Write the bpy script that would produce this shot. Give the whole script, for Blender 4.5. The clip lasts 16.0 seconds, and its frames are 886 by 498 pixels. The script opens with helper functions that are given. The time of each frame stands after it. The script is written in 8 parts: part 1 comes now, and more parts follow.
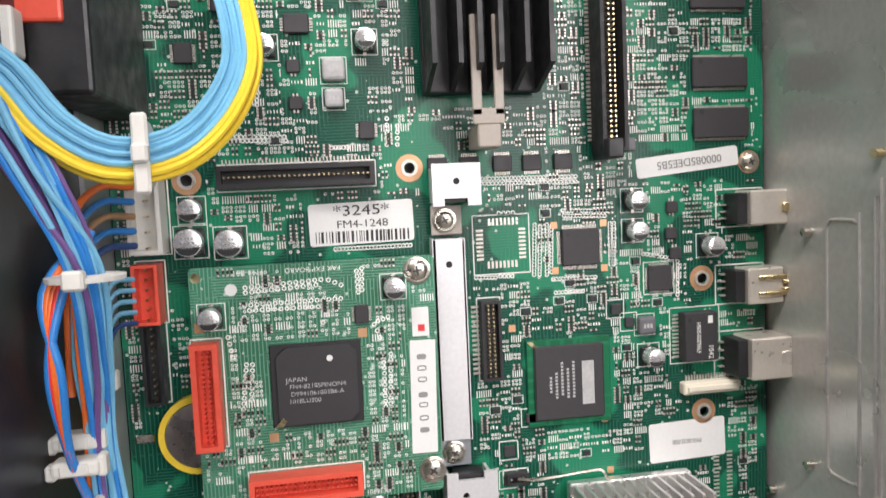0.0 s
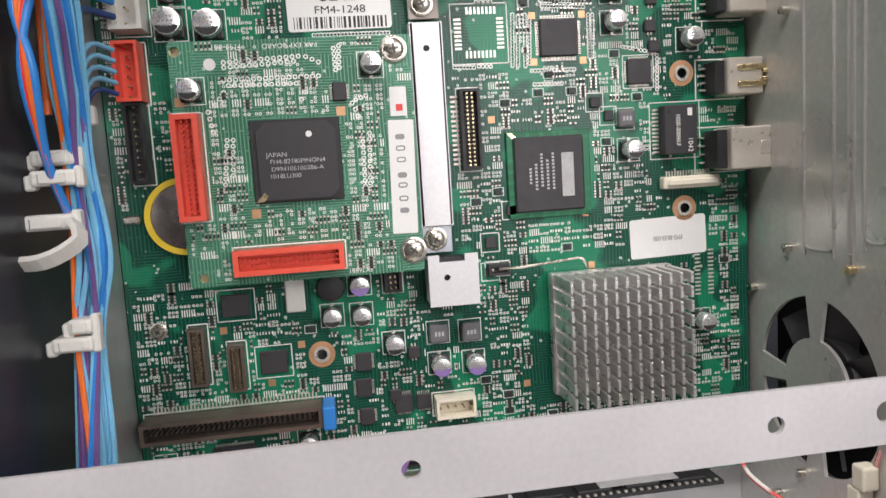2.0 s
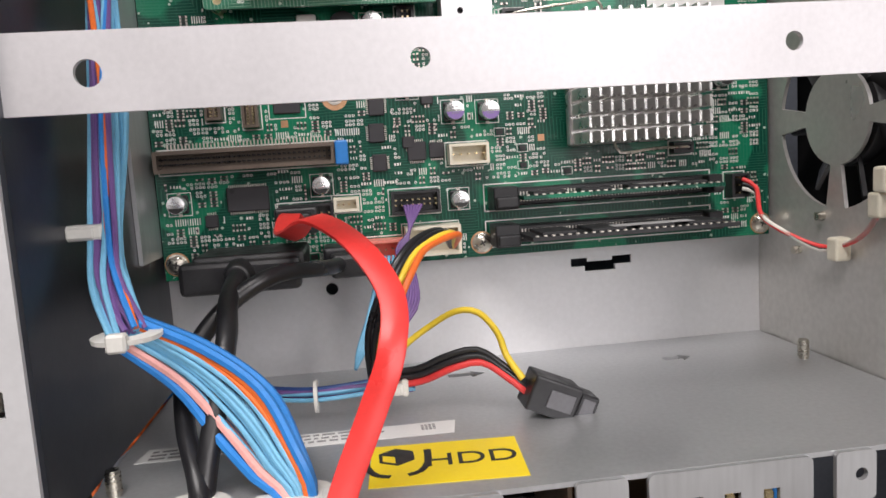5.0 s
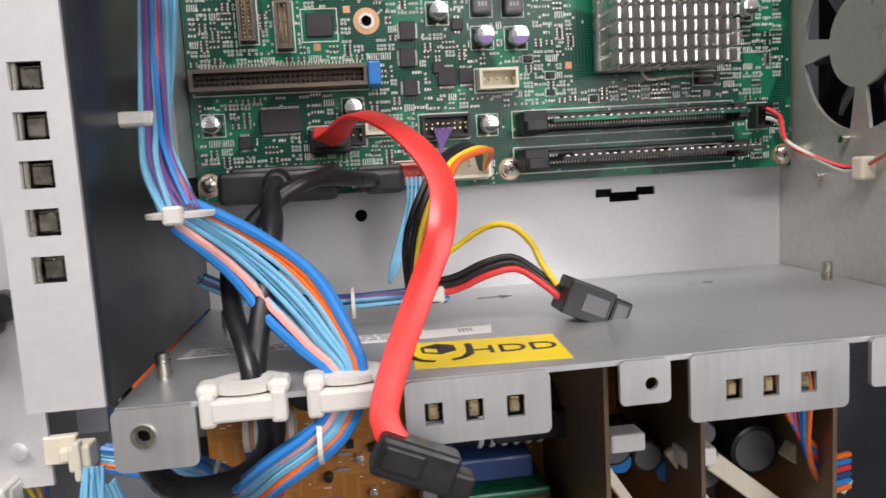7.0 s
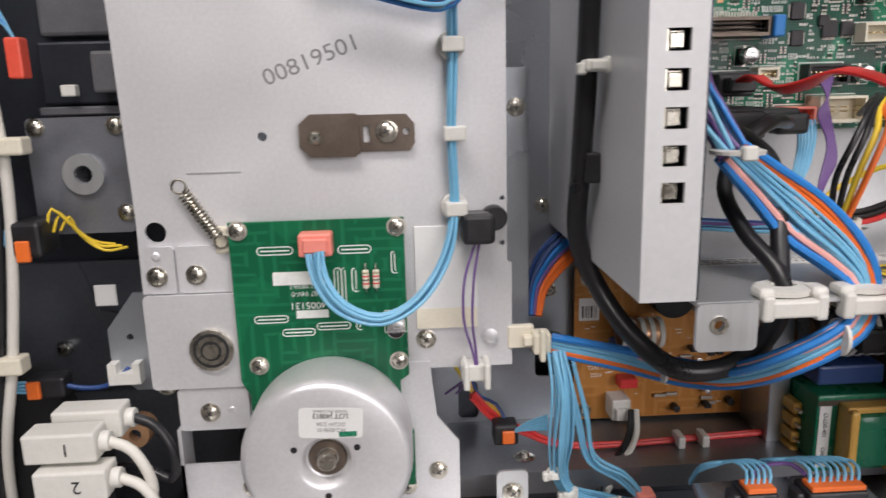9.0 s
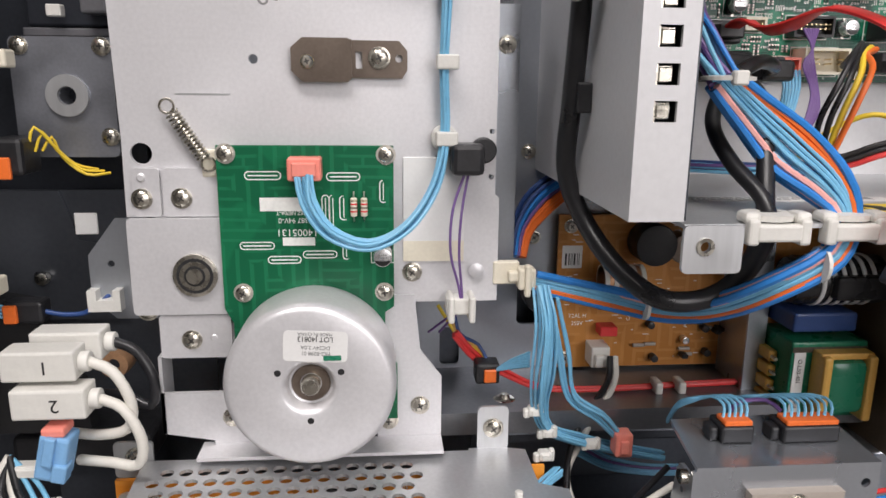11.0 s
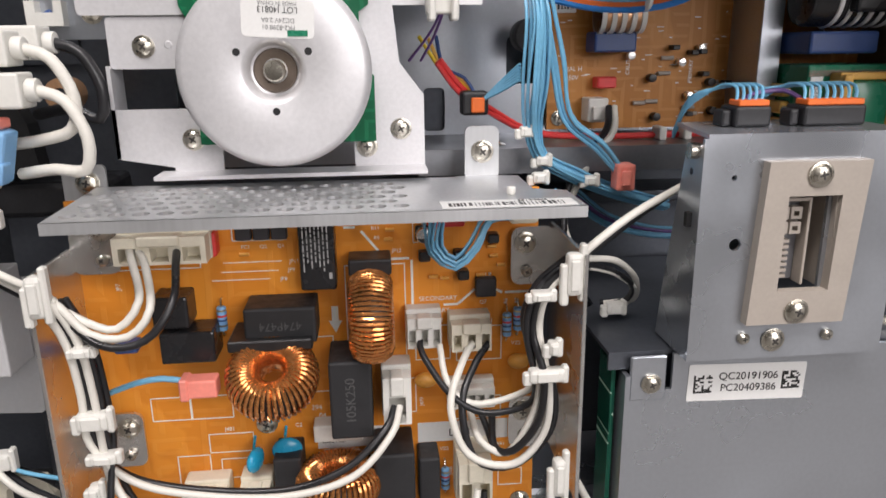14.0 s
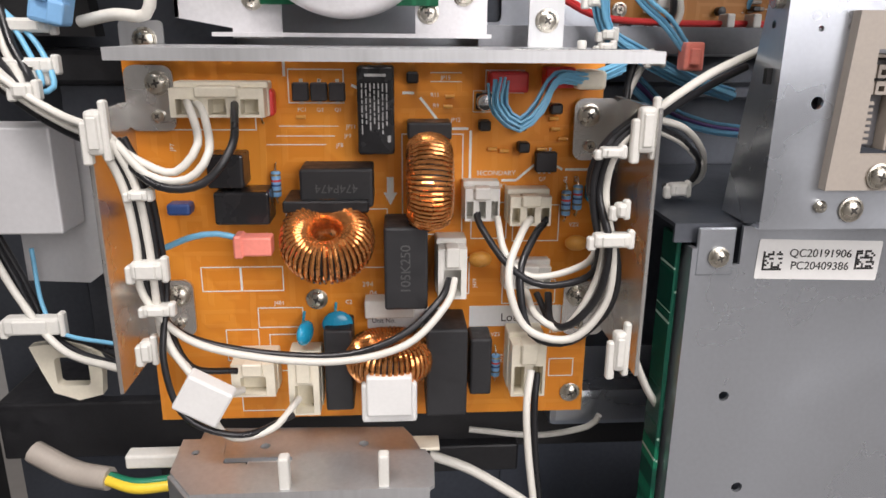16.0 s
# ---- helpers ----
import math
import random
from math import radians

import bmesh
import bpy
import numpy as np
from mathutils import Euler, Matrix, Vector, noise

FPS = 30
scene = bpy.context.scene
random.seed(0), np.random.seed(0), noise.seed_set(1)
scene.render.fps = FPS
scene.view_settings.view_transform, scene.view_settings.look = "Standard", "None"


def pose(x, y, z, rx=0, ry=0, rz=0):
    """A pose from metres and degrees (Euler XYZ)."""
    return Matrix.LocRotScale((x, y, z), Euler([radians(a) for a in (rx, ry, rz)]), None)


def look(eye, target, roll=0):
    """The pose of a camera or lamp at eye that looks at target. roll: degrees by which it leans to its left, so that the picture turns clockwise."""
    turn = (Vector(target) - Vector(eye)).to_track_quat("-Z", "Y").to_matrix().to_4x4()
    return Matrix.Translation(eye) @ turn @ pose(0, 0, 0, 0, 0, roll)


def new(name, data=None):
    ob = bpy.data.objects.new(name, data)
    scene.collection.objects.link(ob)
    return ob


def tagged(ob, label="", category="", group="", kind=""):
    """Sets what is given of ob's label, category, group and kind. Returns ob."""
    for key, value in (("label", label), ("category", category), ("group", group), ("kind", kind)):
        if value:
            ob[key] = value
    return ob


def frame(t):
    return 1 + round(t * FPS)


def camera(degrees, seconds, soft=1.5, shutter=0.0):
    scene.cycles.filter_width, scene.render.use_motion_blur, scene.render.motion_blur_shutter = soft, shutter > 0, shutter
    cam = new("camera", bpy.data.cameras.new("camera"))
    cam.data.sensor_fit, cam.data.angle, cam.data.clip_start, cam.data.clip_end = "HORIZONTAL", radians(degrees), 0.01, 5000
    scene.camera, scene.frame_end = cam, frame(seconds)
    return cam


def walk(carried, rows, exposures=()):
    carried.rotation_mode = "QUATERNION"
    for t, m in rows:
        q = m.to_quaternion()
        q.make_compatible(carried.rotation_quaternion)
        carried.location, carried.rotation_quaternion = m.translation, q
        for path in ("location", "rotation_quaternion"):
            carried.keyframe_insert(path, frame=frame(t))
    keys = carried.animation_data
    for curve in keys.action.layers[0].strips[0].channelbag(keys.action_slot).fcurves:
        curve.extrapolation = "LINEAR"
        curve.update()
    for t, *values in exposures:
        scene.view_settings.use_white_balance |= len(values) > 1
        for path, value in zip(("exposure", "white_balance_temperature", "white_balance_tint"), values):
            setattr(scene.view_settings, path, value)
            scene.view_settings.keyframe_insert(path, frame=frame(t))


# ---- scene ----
cam = camera(63.45, 16.0, shutter=0.25)
ROWS = [
    (0.0, pose(-0.0000, 0.0000, 0.9000, 85.72, 2.55, -9.51)),
    (0.5, pose(0.0019, -0.0032, 0.8837, 84.83, 3.00, -9.43)),
    (1.0, pose(0.0055, -0.0055, 0.8721, 84.15, 3.15, -9.37)),
    (1.5, pose(0.0068, -0.0074, 0.8569, 83.70, 3.55, -8.58)),
    (2.0, pose(0.0056, -0.0091, 0.8430, 83.53, 3.55, -8.66)),
    (2.5, pose(0.0064, -0.0119, 0.8348, 83.39, 3.50, -8.27)),
    (3.0, pose(0.0054, -0.0148, 0.8230, 83.47, 3.41, -8.06)),
    (3.5, pose(0.0075, -0.0177, 0.8080, 82.93, 3.86, -7.89)),
    (4.0, pose(0.0006, -0.0181, 0.7919, 82.73, 4.27, -7.09)),
    (4.2, pose(-0.0010, -0.0159, 0.7852, 82.37, 4.19, -7.10)),
    (6.3, pose(0.0059, -0.0188, 0.7455, 84.65, 2.77, -7.42)),
    (6.5, pose(0.0035, -0.0198, 0.7438, 84.49, 2.97, -7.48)),
    (7.0, pose(-0.0119, -0.0206, 0.7396, 83.25, 3.37, -7.56)),
    (7.5, pose(-0.0278, -0.0281, 0.7405, 81.55, 3.72, -6.05)),
    (8.0, pose(-0.0527, -0.0394, 0.7410, 80.40, 3.98, -5.31)),
    (8.5, pose(-0.0937, -0.0429, 0.7483, 77.93, 3.11, -4.34)),
    (9.0, pose(-0.1342, -0.0471, 0.7504, 77.38, 1.47, -3.27)),
    (9.2, pose(-0.1435, -0.0448, 0.7464, 77.09, 1.04, -3.26)),
    (11.3, pose(-0.1379, -0.0535, 0.7264, 76.63, -0.70, -5.16)),
    (11.5, pose(-0.1374, -0.0547, 0.7217, 76.03, -0.71, -5.38)),
    (12.0, pose(-0.1393, -0.0562, 0.7083, 74.98, -0.68, -5.61)),
    (12.5, pose(-0.1366, -0.0578, 0.6974, 73.77, -0.19, -5.73)),
    (13.0, pose(-0.1340, -0.0584, 0.6818, 73.71, 0.07, -5.65)),
    (13.5, pose(-0.1346, -0.0500, 0.6631, 73.93, 0.44, -5.84)),
    (14.0, pose(-0.1354, -0.0496, 0.6446, 74.20, 0.67, -5.72)),
    (14.5, pose(-0.1313, -0.0487, 0.6302, 73.88, 0.70, -5.58)),
    (15.0, pose(-0.1395, -0.0482, 0.6234, 74.00, 0.67, -5.14)),
    (15.5, pose(-0.1464, -0.0503, 0.6168, 73.20, 0.06, -4.43)),
    (16.0, pose(-0.1474, -0.0527, 0.6082, 73.20, -0.50, -3.67)),
]
walk(cam, ROWS, ((0.0, -0.22), (1.5, -0.32), (3.0, -0.42), (4.0, -0.42), (6.5, -0.32), (7.5, -0.24), (8.0, -0.14), (8.5, -0.26), (9.0, -0.58), (11.5, -0.44), (12.5, -0.36), (13.5, -0.28), (15.0, -0.18), (16.0, -0.14)))

# ---------------------------------------------------------------- room light
wd = bpy.data.worlds.new("world"); scene.world = wd; wd.use_nodes = True
wd.node_tree.nodes["Background"].inputs[0].default_value = (0.9, 0.95, 1.0, 1)
wd.node_tree.nodes["Background"].inputs[1].default_value = 0.06


def area(name, eye, target, sx, sy, watts, colour):
    li = bpy.data.lights.new(name, "AREA")
    li.shape, li.size, li.size_y, li.energy, li.color = "RECTANGLE", sx, sy, watts, colour
    ob = new(name, li)
    ob.matrix_world = look(eye, target)
    return ob


area("ceiling_lamp", (-0.35, -0.75, 2.36), (-0.05, -0.1, 0.7), 1.3, 0.6, 72, (1.0, 0.938, 0.925))
# Added frontal fill, placed before the opening of the unseen south wall.
area("front_fill_light", (0.9, -1.72, 1.38), (0.0, 0.15, 0.75), 1.5, 1.3, 42, (1.0, 0.945, 0.95))

# ---------------------------------------------------------------- materials


def mat(name, col, rough=0.5, metal=0.0, var=0.12, scale=60.0, bump=0.0, fine=900.0, rvar=0.12, coat=0.0, spec=None, aniso=None, emit=None):
    """A plain surface with broad stains and fine grain."""
    m = bpy.data.materials.new(name)
    m.use_nodes = True
    nt = m.node_tree
    b = nt.nodes["Principled BSDF"]
    tc = nt.nodes.new("ShaderNodeTexCoord")
    oi = nt.nodes.new("ShaderNodeObjectInfo")
    n1 = nt.nodes.new("ShaderNodeTexNoise"); n1.inputs["Scale"].default_value = scale; n1.inputs["Detail"].default_value = 5
    n2 = nt.nodes.new("ShaderNodeTexNoise"); n2.inputs["Scale"].default_value = fine; n2.inputs["Detail"].default_value = 3
    src = tc.outputs["Object"]
    if aniso:
        mp = nt.nodes.new("ShaderNodeMapping"); mp.inputs["Scale"].default_value = aniso
        nt.links.new(src, mp.inputs[0]); nt.links.new(mp.outputs[0], n2.inputs["Vector"])
    else:
        nt.links.new(src, n2.inputs["Vector"])
    nt.links.new(src, n1.inputs["Vector"])
    mx = nt.nodes.new("ShaderNodeMath"); mx.operation = "ADD"
    nt.links.new(n1.outputs["Fac"], mx.inputs[0]); nt.links.new(n2.outputs["Fac"], mx.inputs[1])
    ad = nt.nodes.new("ShaderNodeMath"); ad.operation = "MULTIPLY_ADD"
    nt.links.new(oi.outputs["Random"], ad.inputs[0]); ad.inputs[1].default_value = 0.3; nt.links.new(mx.outputs[0], ad.inputs[2])
    mr = nt.nodes.new("ShaderNodeMapRange")
    mr.inputs["From Min"].default_value, mr.inputs["From Max"].default_value = 0.7, 1.6
    mr.inputs["To Min"].default_value, mr.inputs["To Max"].default_value = 1 - var, 1 + var
    nt.links.new(ad.outputs[0], mr.inputs["Value"])
    vm = nt.nodes.new("ShaderNodeVectorMath"); vm.operation = "SCALE"; vm.inputs[0].default_value = col
    nt.links.new(mr.outputs[0], vm.inputs["Scale"])
    nt.links.new(vm.outputs[0], b.inputs["Base Color"])
    rr = nt.nodes.new("ShaderNodeMapRange")
    rr.inputs["From Min"].default_value, rr.inputs["From Max"].default_value = 0.3, 0.7
    rr.inputs["To Min"].default_value, rr.inputs["To Max"].default_value = max(0.03, rough - rvar), min(1, rough + rvar)
    nt.links.new(n1.outputs["Fac"], rr.inputs["Value"]); nt.links.new(rr.outputs[0], b.inputs["Roughness"])
    b.inputs["Metallic"].default_value = metal
    b.inputs["Coat Weight"].default_value = coat
    if spec is not None:
        b.inputs["Specular IOR Level"].default_value = spec
    if bump:
        bp = nt.nodes.new("ShaderNodeBump"); bp.inputs["Strength"].default_value = bump; bp.inputs["Distance"].default_value = 0.0004
        nt.links.new(n2.outputs["Fac"], bp.inputs["Height"]); nt.links.new(bp.outputs[0], b.inputs["Normal"])
    return m


def pcb_mat(name, base, light, dark, row=0.0009, vias=True, rough=0.32, mottle=0.5):
    """Solder mask over copper: straight tracks, poured areas and vias."""
    m = bpy.data.materials.new(name)
    m.use_nodes = True
    nt = m.node_tree
    b = nt.nodes["Principled BSDF"]
    b.inputs["Roughness"].default_value = rough
    b.inputs["Specular IOR Level"].default_value = 0.35
    tc = nt.nodes.new("ShaderNodeTexCoord")
    sep = nt.nodes.new("ShaderNodeSeparateXYZ"); nt.links.new(tc.outputs["Object"], sep.inputs[0])
    cmb = nt.nodes.new("ShaderNodeCombineXYZ")
    nt.links.new(sep.outputs[0], cmb.inputs[0]); nt.links.new(sep.outputs[2], cmb.inputs[1])
    wob = nt.nodes.new("ShaderNodeTexNoise"); wob.inputs["Scale"].default_value = 45; nt.links.new(cmb.outputs[0], wob.inputs["Vector"])
    wv = nt.nodes.new("ShaderNodeVectorMath"); wv.operation = "SCALE"; wv.inputs["Scale"].default_value = 0.0012
    nt.links.new(wob.outputs["Color"], wv.inputs[0])
    av = nt.nodes.new("ShaderNodeVectorMath"); nt.links.new(cmb.outputs[0], av.inputs[0]); nt.links.new(wv.outputs[0], av.inputs[1])

    def tracks(rot, rowh):
        mp = nt.nodes.new("ShaderNodeMapping"); mp.inputs["Rotation"].default_value = (0, 0, rot)
        nt.links.new(av.outputs[0], mp.inputs[0])
        br = nt.nodes.new("ShaderNodeTexBrick")
        br.inputs["Scale"].default_value = 1.0; br.inputs["Brick Width"].default_value = rowh * 11; br.inputs["Row Height"].default_value = rowh
        br.inputs["Mortar Size"].default_value = rowh * 0.16; br.inputs["Mortar Smooth"].default_value = 0.2
        nt.links.new(mp.outputs[0], br.inputs["Vector"])
        return br.outputs["Fac"]

    ta, tb = tracks(0.0, row), tracks(math.pi / 2, row * 1.3)
    zone = nt.nodes.new("ShaderNodeTexNoise"); zone.inputs["Scale"].default_value = 70; zone.inputs["Detail"].default_value = 1
    nt.links.new(cmb.outputs[0], zone.inputs["Vector"])
    st = nt.nodes.new("ShaderNodeMapRange"); st.inputs["From Min"].default_value, st.inputs["From Max"].default_value = 0.47, 0.5
    nt.links.new(zone.outputs["Fac"], st.inputs["Value"])
    pick = nt.nodes.new("ShaderNodeMix"); nt.links.new(st.outputs[0], pick.inputs[0]); nt.links.new(ta, pick.inputs[2]); nt.links.new(tb, pick.inputs[3])
    pour = nt.nodes.new("ShaderNodeTexNoise"); pour.inputs["Scale"].default_value = 38; pour.inputs["Detail"].default_value = 2
    nt.links.new(av.outputs[0], pour.inputs["Vector"])
    ps = nt.nodes.new("ShaderNodeMapRange"); ps.inputs["From Min"].default_value, ps.inputs["From Max"].default_value = 0.52, 0.545
    nt.links.new(pour.outputs["Fac"], ps.inputs["Value"])
    c1 = nt.nodes.new("ShaderNodeMix"); c1.data_type = "RGBA"; c1.inputs[6].default_value = (*dark, 1); c1.inputs[7].default_value = (*base, 1)
    nt.links.new(ps.outputs[0], c1.inputs[0])
    k = nt.nodes.new("ShaderNodeMath"); k.operation = "MULTIPLY"; k.inputs[1].default_value = mottle; nt.links.new(pick.outputs[0], k.inputs[0])
    c2 = nt.nodes.new("ShaderNodeMix"); c2.data_type = "RGBA"; c2.inputs[7].default_value = (*light, 1)
    nt.links.new(k.outputs[0], c2.inputs[0]); nt.links.new(c1.outputs[2], c2.inputs[6])
    out = c2.outputs[2]
    if vias:
        vo = nt.nodes.new("ShaderNodeTexVoronoi"); vo.inputs["Scale"].default_value = 330; nt.links.new(cmb.outputs[0], vo.inputs["Vector"])
        vs = nt.nodes.new("ShaderNodeMath"); vs.operation = "LESS_THAN"; vs.inputs[1].default_value = 0.17; nt.links.new(vo.outputs["Distance"], vs.inputs[0])
        vz = nt.nodes.new("ShaderNodeTexNoise"); vz.inputs["Scale"].default_value = 90; nt.links.new(cmb.outputs[0], vz.inputs["Vector"])
        vg = nt.nodes.new("ShaderNodeMath"); vg.operation = "GREATER_THAN"; vg.inputs[1].default_value = 0.5; nt.links.new(vz.outputs["Fac"], vg.inputs[0])
        va = nt.nodes.new("ShaderNodeMath"); va.operation = "MULTIPLY"; nt.links.new(vs.outputs[0], va.inputs[0]); nt.links.new(vg.outputs[0], va.inputs[1])
        c3 = nt.nodes.new("ShaderNodeMix"); c3.data_type = "RGBA"; c3.inputs[7].default_value = (0.42, 0.55, 0.46, 1)
        nt.links.new(va.outputs[0], c3.inputs[0]); nt.links.new(out, c3.inputs[6]); out = c3.outputs[2]
    nt.links.new(out, b.inputs["Base Color"])
    bp = nt.nodes.new("ShaderNodeBump"); bp.inputs["Strength"].default_value = 0.25; bp.inputs["Distance"].default_value = 0.0002
    nt.links.new(pick.outputs[0], bp.inputs["Height"]); nt.links.new(bp.outputs[0], b.inputs["Normal"])
    return m


STEEL = mat("zinc_steel", (0.60, 0.61, 0.62), 0.42, 0.75, 0.10, 35, 0.05, 700, 0.10, aniso=(1, 1, 0.08))
BARM = mat("satin_zinc_bar", (0.67, 0.655, 0.67), 0.5, 0.5, 0.08, 30, 0.04, 700, 0.08)
PLATE = mat("bright_zinc_plate", (0.74, 0.735, 0.75), 0.44, 0.45, 0.08, 25, 0.04, 800, 0.08)
WALLM = mat("grey_zinc_wall", (0.63, 0.617, 0.59), 0.36, 0.6, 0.12, 22, 0.05, 500, 0.12)
# Zinc for the deep parts, with their shade put into the colour.
DARKM = mat("shade_toned_zinc", (0.115, 0.125, 0.145), 0.40, 0.7, 0.15, 22, 0.05, 500, 0.12)
# Inner partition wall: its shade is put into this dark zinc.
INNERM = mat("inner_wall_shaded_zinc", (0.055, 0.06, 0.072), 0.36, 0.75, 0.12, 22, 0.04, 500, 0.08)
LEDGEM = mat("dull_zinc_ledge", (0.30, 0.31, 0.33), 0.42, 0.8, 0.10, 30, 0.04, 600)
# Gear bay metal, near black because the bay's shade is in it.
GEARM = mat("gear_bay_shaded_metal", (0.045, 0.05, 0.062), 0.42, 0.6, 0.15, 60, 0.05, 700)
RECESS = mat("screw_recess_shade", (0.09, 0.085, 0.08), 0.45, 0.8, 0.2, 300)
# Coin cell steel, darkened in colour for the shade it lies in.
CELLM = mat("shaded_cell_steel", (0.34, 0.30, 0.28), 0.34, 0.8, 0.15, 120)
CASTM = mat("dark_cast_metal", (0.27, 0.28, 0.31), 0.42, 0.7, 0.12, 80, 0.08, 900)
PORTM = mat("nickel_port_shell", (0.74, 0.69, 0.61), 0.38, 0.6, 0.08, 200)
# Bare heat plates: the brown they reflect is put into the colour.
HEATM = mat("heat_plate_reflected_brown", (0.22, 0.16, 0.11), 0.4, 0.5, 0.2, 40)
WHITEM = mat("pale_zinc_wall", (0.62, 0.62, 0.63), 0.5, 0.25, 0.06, 30, 0.03, 600)
PANELM = mat("blue_grey_panel", (0.50, 0.53, 0.575), 0.33, 0.84, 0.06, 20, 0.03, 700)
SCREW = mat("screw_nickel", (0.58, 0.55, 0.48), 0.28, 1.0, 0.15, 300, 0.0)
BRASS = mat("tinned_brass", (0.72, 0.60, 0.36), 0.3, 1.0, 0.15, 300)
COPPER = mat("copper_ring", (0.62, 0.36, 0.20), 0.4, 0.6, 0.12, 300)
BROWNM = mat("browned_steel", (0.20, 0.16, 0.13), 0.42, 0.7, 0.15, 80)
DARK = mat("black_plastic", (0.018, 0.018, 0.02), 0.42, 0, 0.3, 200, 0.05)
# Black for deep shade in openings, and for a few black parts.
VOID = mat("black_shade_and_parts", (0.012, 0.012, 0.013), 0.7, 0, 0.3, 40)
CHIP = mat("chip_epoxy", (0.02, 0.02, 0.022), 0.55, 0, 0.12, 300, 0.05, 2500)
CHIP2 = mat("grey_chip_epoxy", (0.036, 0.034, 0.038), 0.55, 0, 0.12, 300, 0.05, 2500)
GREYP = mat("grey_plastic", (0.13, 0.13, 0.14), 0.5, 0, 0.15, 200)
WHITE = mat("white_nylon", (0.70, 0.69, 0.645), 0.42, 0, 0.06, 200, 0.02)
CREAM = mat("cream_plastic", (0.76, 0.71, 0.58), 0.45, 0, 0.07, 200)
BEIGE = mat("beige_plastic", (0.40, 0.355, 0.31), 0.5, 0, 0.08, 150)
LABEL = mat("paper_label", (0.77, 0.77, 0.755), 0.5, 0, 0.04, 120)
INK = mat("black_ink", (0.02, 0.02, 0.02), 0.5, 0, 0.2, 200)
EMBOSS = mat("moulded_print", (0.075, 0.075, 0.075), 0.4, 0, 0.2, 200)
GREYINK = mat("grey_ink", (0.25, 0.25, 0.25), 0.5, 0, 0.2, 200)
SILK = mat("silkscreen", (0.82, 0.83, 0.79), 0.55, 0, 0.12, 300)
PALE = mat("chip_print", (0.42, 0.42, 0.42), 0.6, 0, 0.2, 300)
RED = mat("red_plastic", (0.78, 0.10, 0.06), 0.40, 0, 0.10, 150)
REDC = mat("red_cable", (0.80, 0.045, 0.04), 0.38, 0, 0.10, 60)
PINK = mat("salmon_plastic", (0.88, 0.28, 0.22), 0.42, 0, 0.08, 150)
ORANGE = mat("orange_wire", (0.83, 0.17, 0.03), 0.42, 0, 0.10, 150)
LBLUE = mat("light_blue_wire", (0.19, 0.48, 0.70), 0.42, 0, 0.12, 150)
BLUE = mat("blue_wire", (0.03, 0.22, 0.62), 0.4, 0, 0.12, 150)
NAVY = mat("navy_wire", (0.03, 0.07, 0.22), 0.4, 0, 0.12, 150)
PURPLE = mat("purple_wire", (0.16, 0.085, 0.26), 0.42, 0, 0.12, 150)
PINKW = mat("pink_wire", (0.85, 0.42, 0.38), 0.42, 0, 0.10, 150)
YELLOW = mat("yellow_wire", (0.86, 0.62, 0.05), 0.4, 0, 0.08, 150)
BLACKW = mat("black_wire", (0.016, 0.016, 0.018), 0.36, 0, 0.2, 100)
WHITEW = mat("white_wire", (0.70, 0.68, 0.62), 0.4, 0, 0.06, 150)
REDW = mat("red_wire", (0.72, 0.05, 0.05), 0.4, 0, 0.1, 150)
SIGN = mat("yellow_label", (0.90, 0.68, 0.02), 0.45, 0, 0.04, 100)
ALU = mat("aluminium_fins", (0.78, 0.765, 0.75), 0.32, 0.85, 0.10, 150, 0.08, 600, aniso=(0.2, 1, 1))
CAN = mat("aluminium_can", (0.80, 0.80, 0.80), 0.28, 0.75, 0.06, 200)
PADM = mat("tinned_pad", (0.66, 0.62, 0.56), 0.35, 0.6, 0.15, 400)
LILAC = mat("lilac_mark", (0.25, 0.16, 0.42), 0.5, 0, 0.1, 200)
ENAMEL = mat("enamelled_copper", (0.70, 0.29, 0.09), 0.22, 0.85, 0.2, 250, coat=0.5)
GLOSSK = mat("glossy_black_block", (0.02, 0.02, 0.022), 0.28, 0, 0.2, 120)
CERAM = mat("blue_ceramic", (0.02, 0.30, 0.50), 0.25, 0, 0.1, 150)
TAN = mat("tan_ceramic", (0.75, 0.36, 0.07), 0.3, 0, 0.1, 150)
CYAN = mat("pale_blue_plastic", (0.22, 0.44, 0.72), 0.42, 0, 0.08, 150)
GREENC = mat("green_tape", (0.02, 0.20, 0.11), 0.3, 0, 0.1, 100)
OCHRE = mat("ochre_bobbin", (0.72, 0.42, 0.10), 0.4, 0, 0.1, 150)
MASK = pcb_mat("green_solder_mask", (0.010, 0.185, 0.095), (0.05, 0.26, 0.165), (0.004, 0.058, 0.036), rough=0.26, mottle=0.3)
MASKL = pcb_mat("pale_green_solder_mask", (0.045, 0.20, 0.12), (0.26, 0.44, 0.33), (0.03, 0.15, 0.085), row=0.0008, mottle=0.6)
MASKM = pcb_mat("deep_green_solder_mask", (0.008, 0.14, 0.06), (0.016, 0.20, 0.09), (0.006, 0.11, 0.048), row=0.0034, vias=False, mottle=0.5)
PHENOL = pcb_mat("orange_phenolic", (0.80, 0.30, 0.034), (0.85, 0.37, 0.07), (0.73, 0.255, 0.026), row=0.005, vias=False, rough=0.4, mottle=0.25)
PHENOLB = pcb_mat("brown_phenolic", (0.54, 0.235, 0.055), (0.62, 0.31, 0.10), (0.46, 0.19, 0.04), row=0.004, vias=False, rough=0.45, mottle=0.4)
# Room tones are kept dark to hold down the bounced light.
PAINT = mat("room_paint", (0.30, 0.295, 0.285), 0.8, 0, 0.03, 2, 0.0, 40)
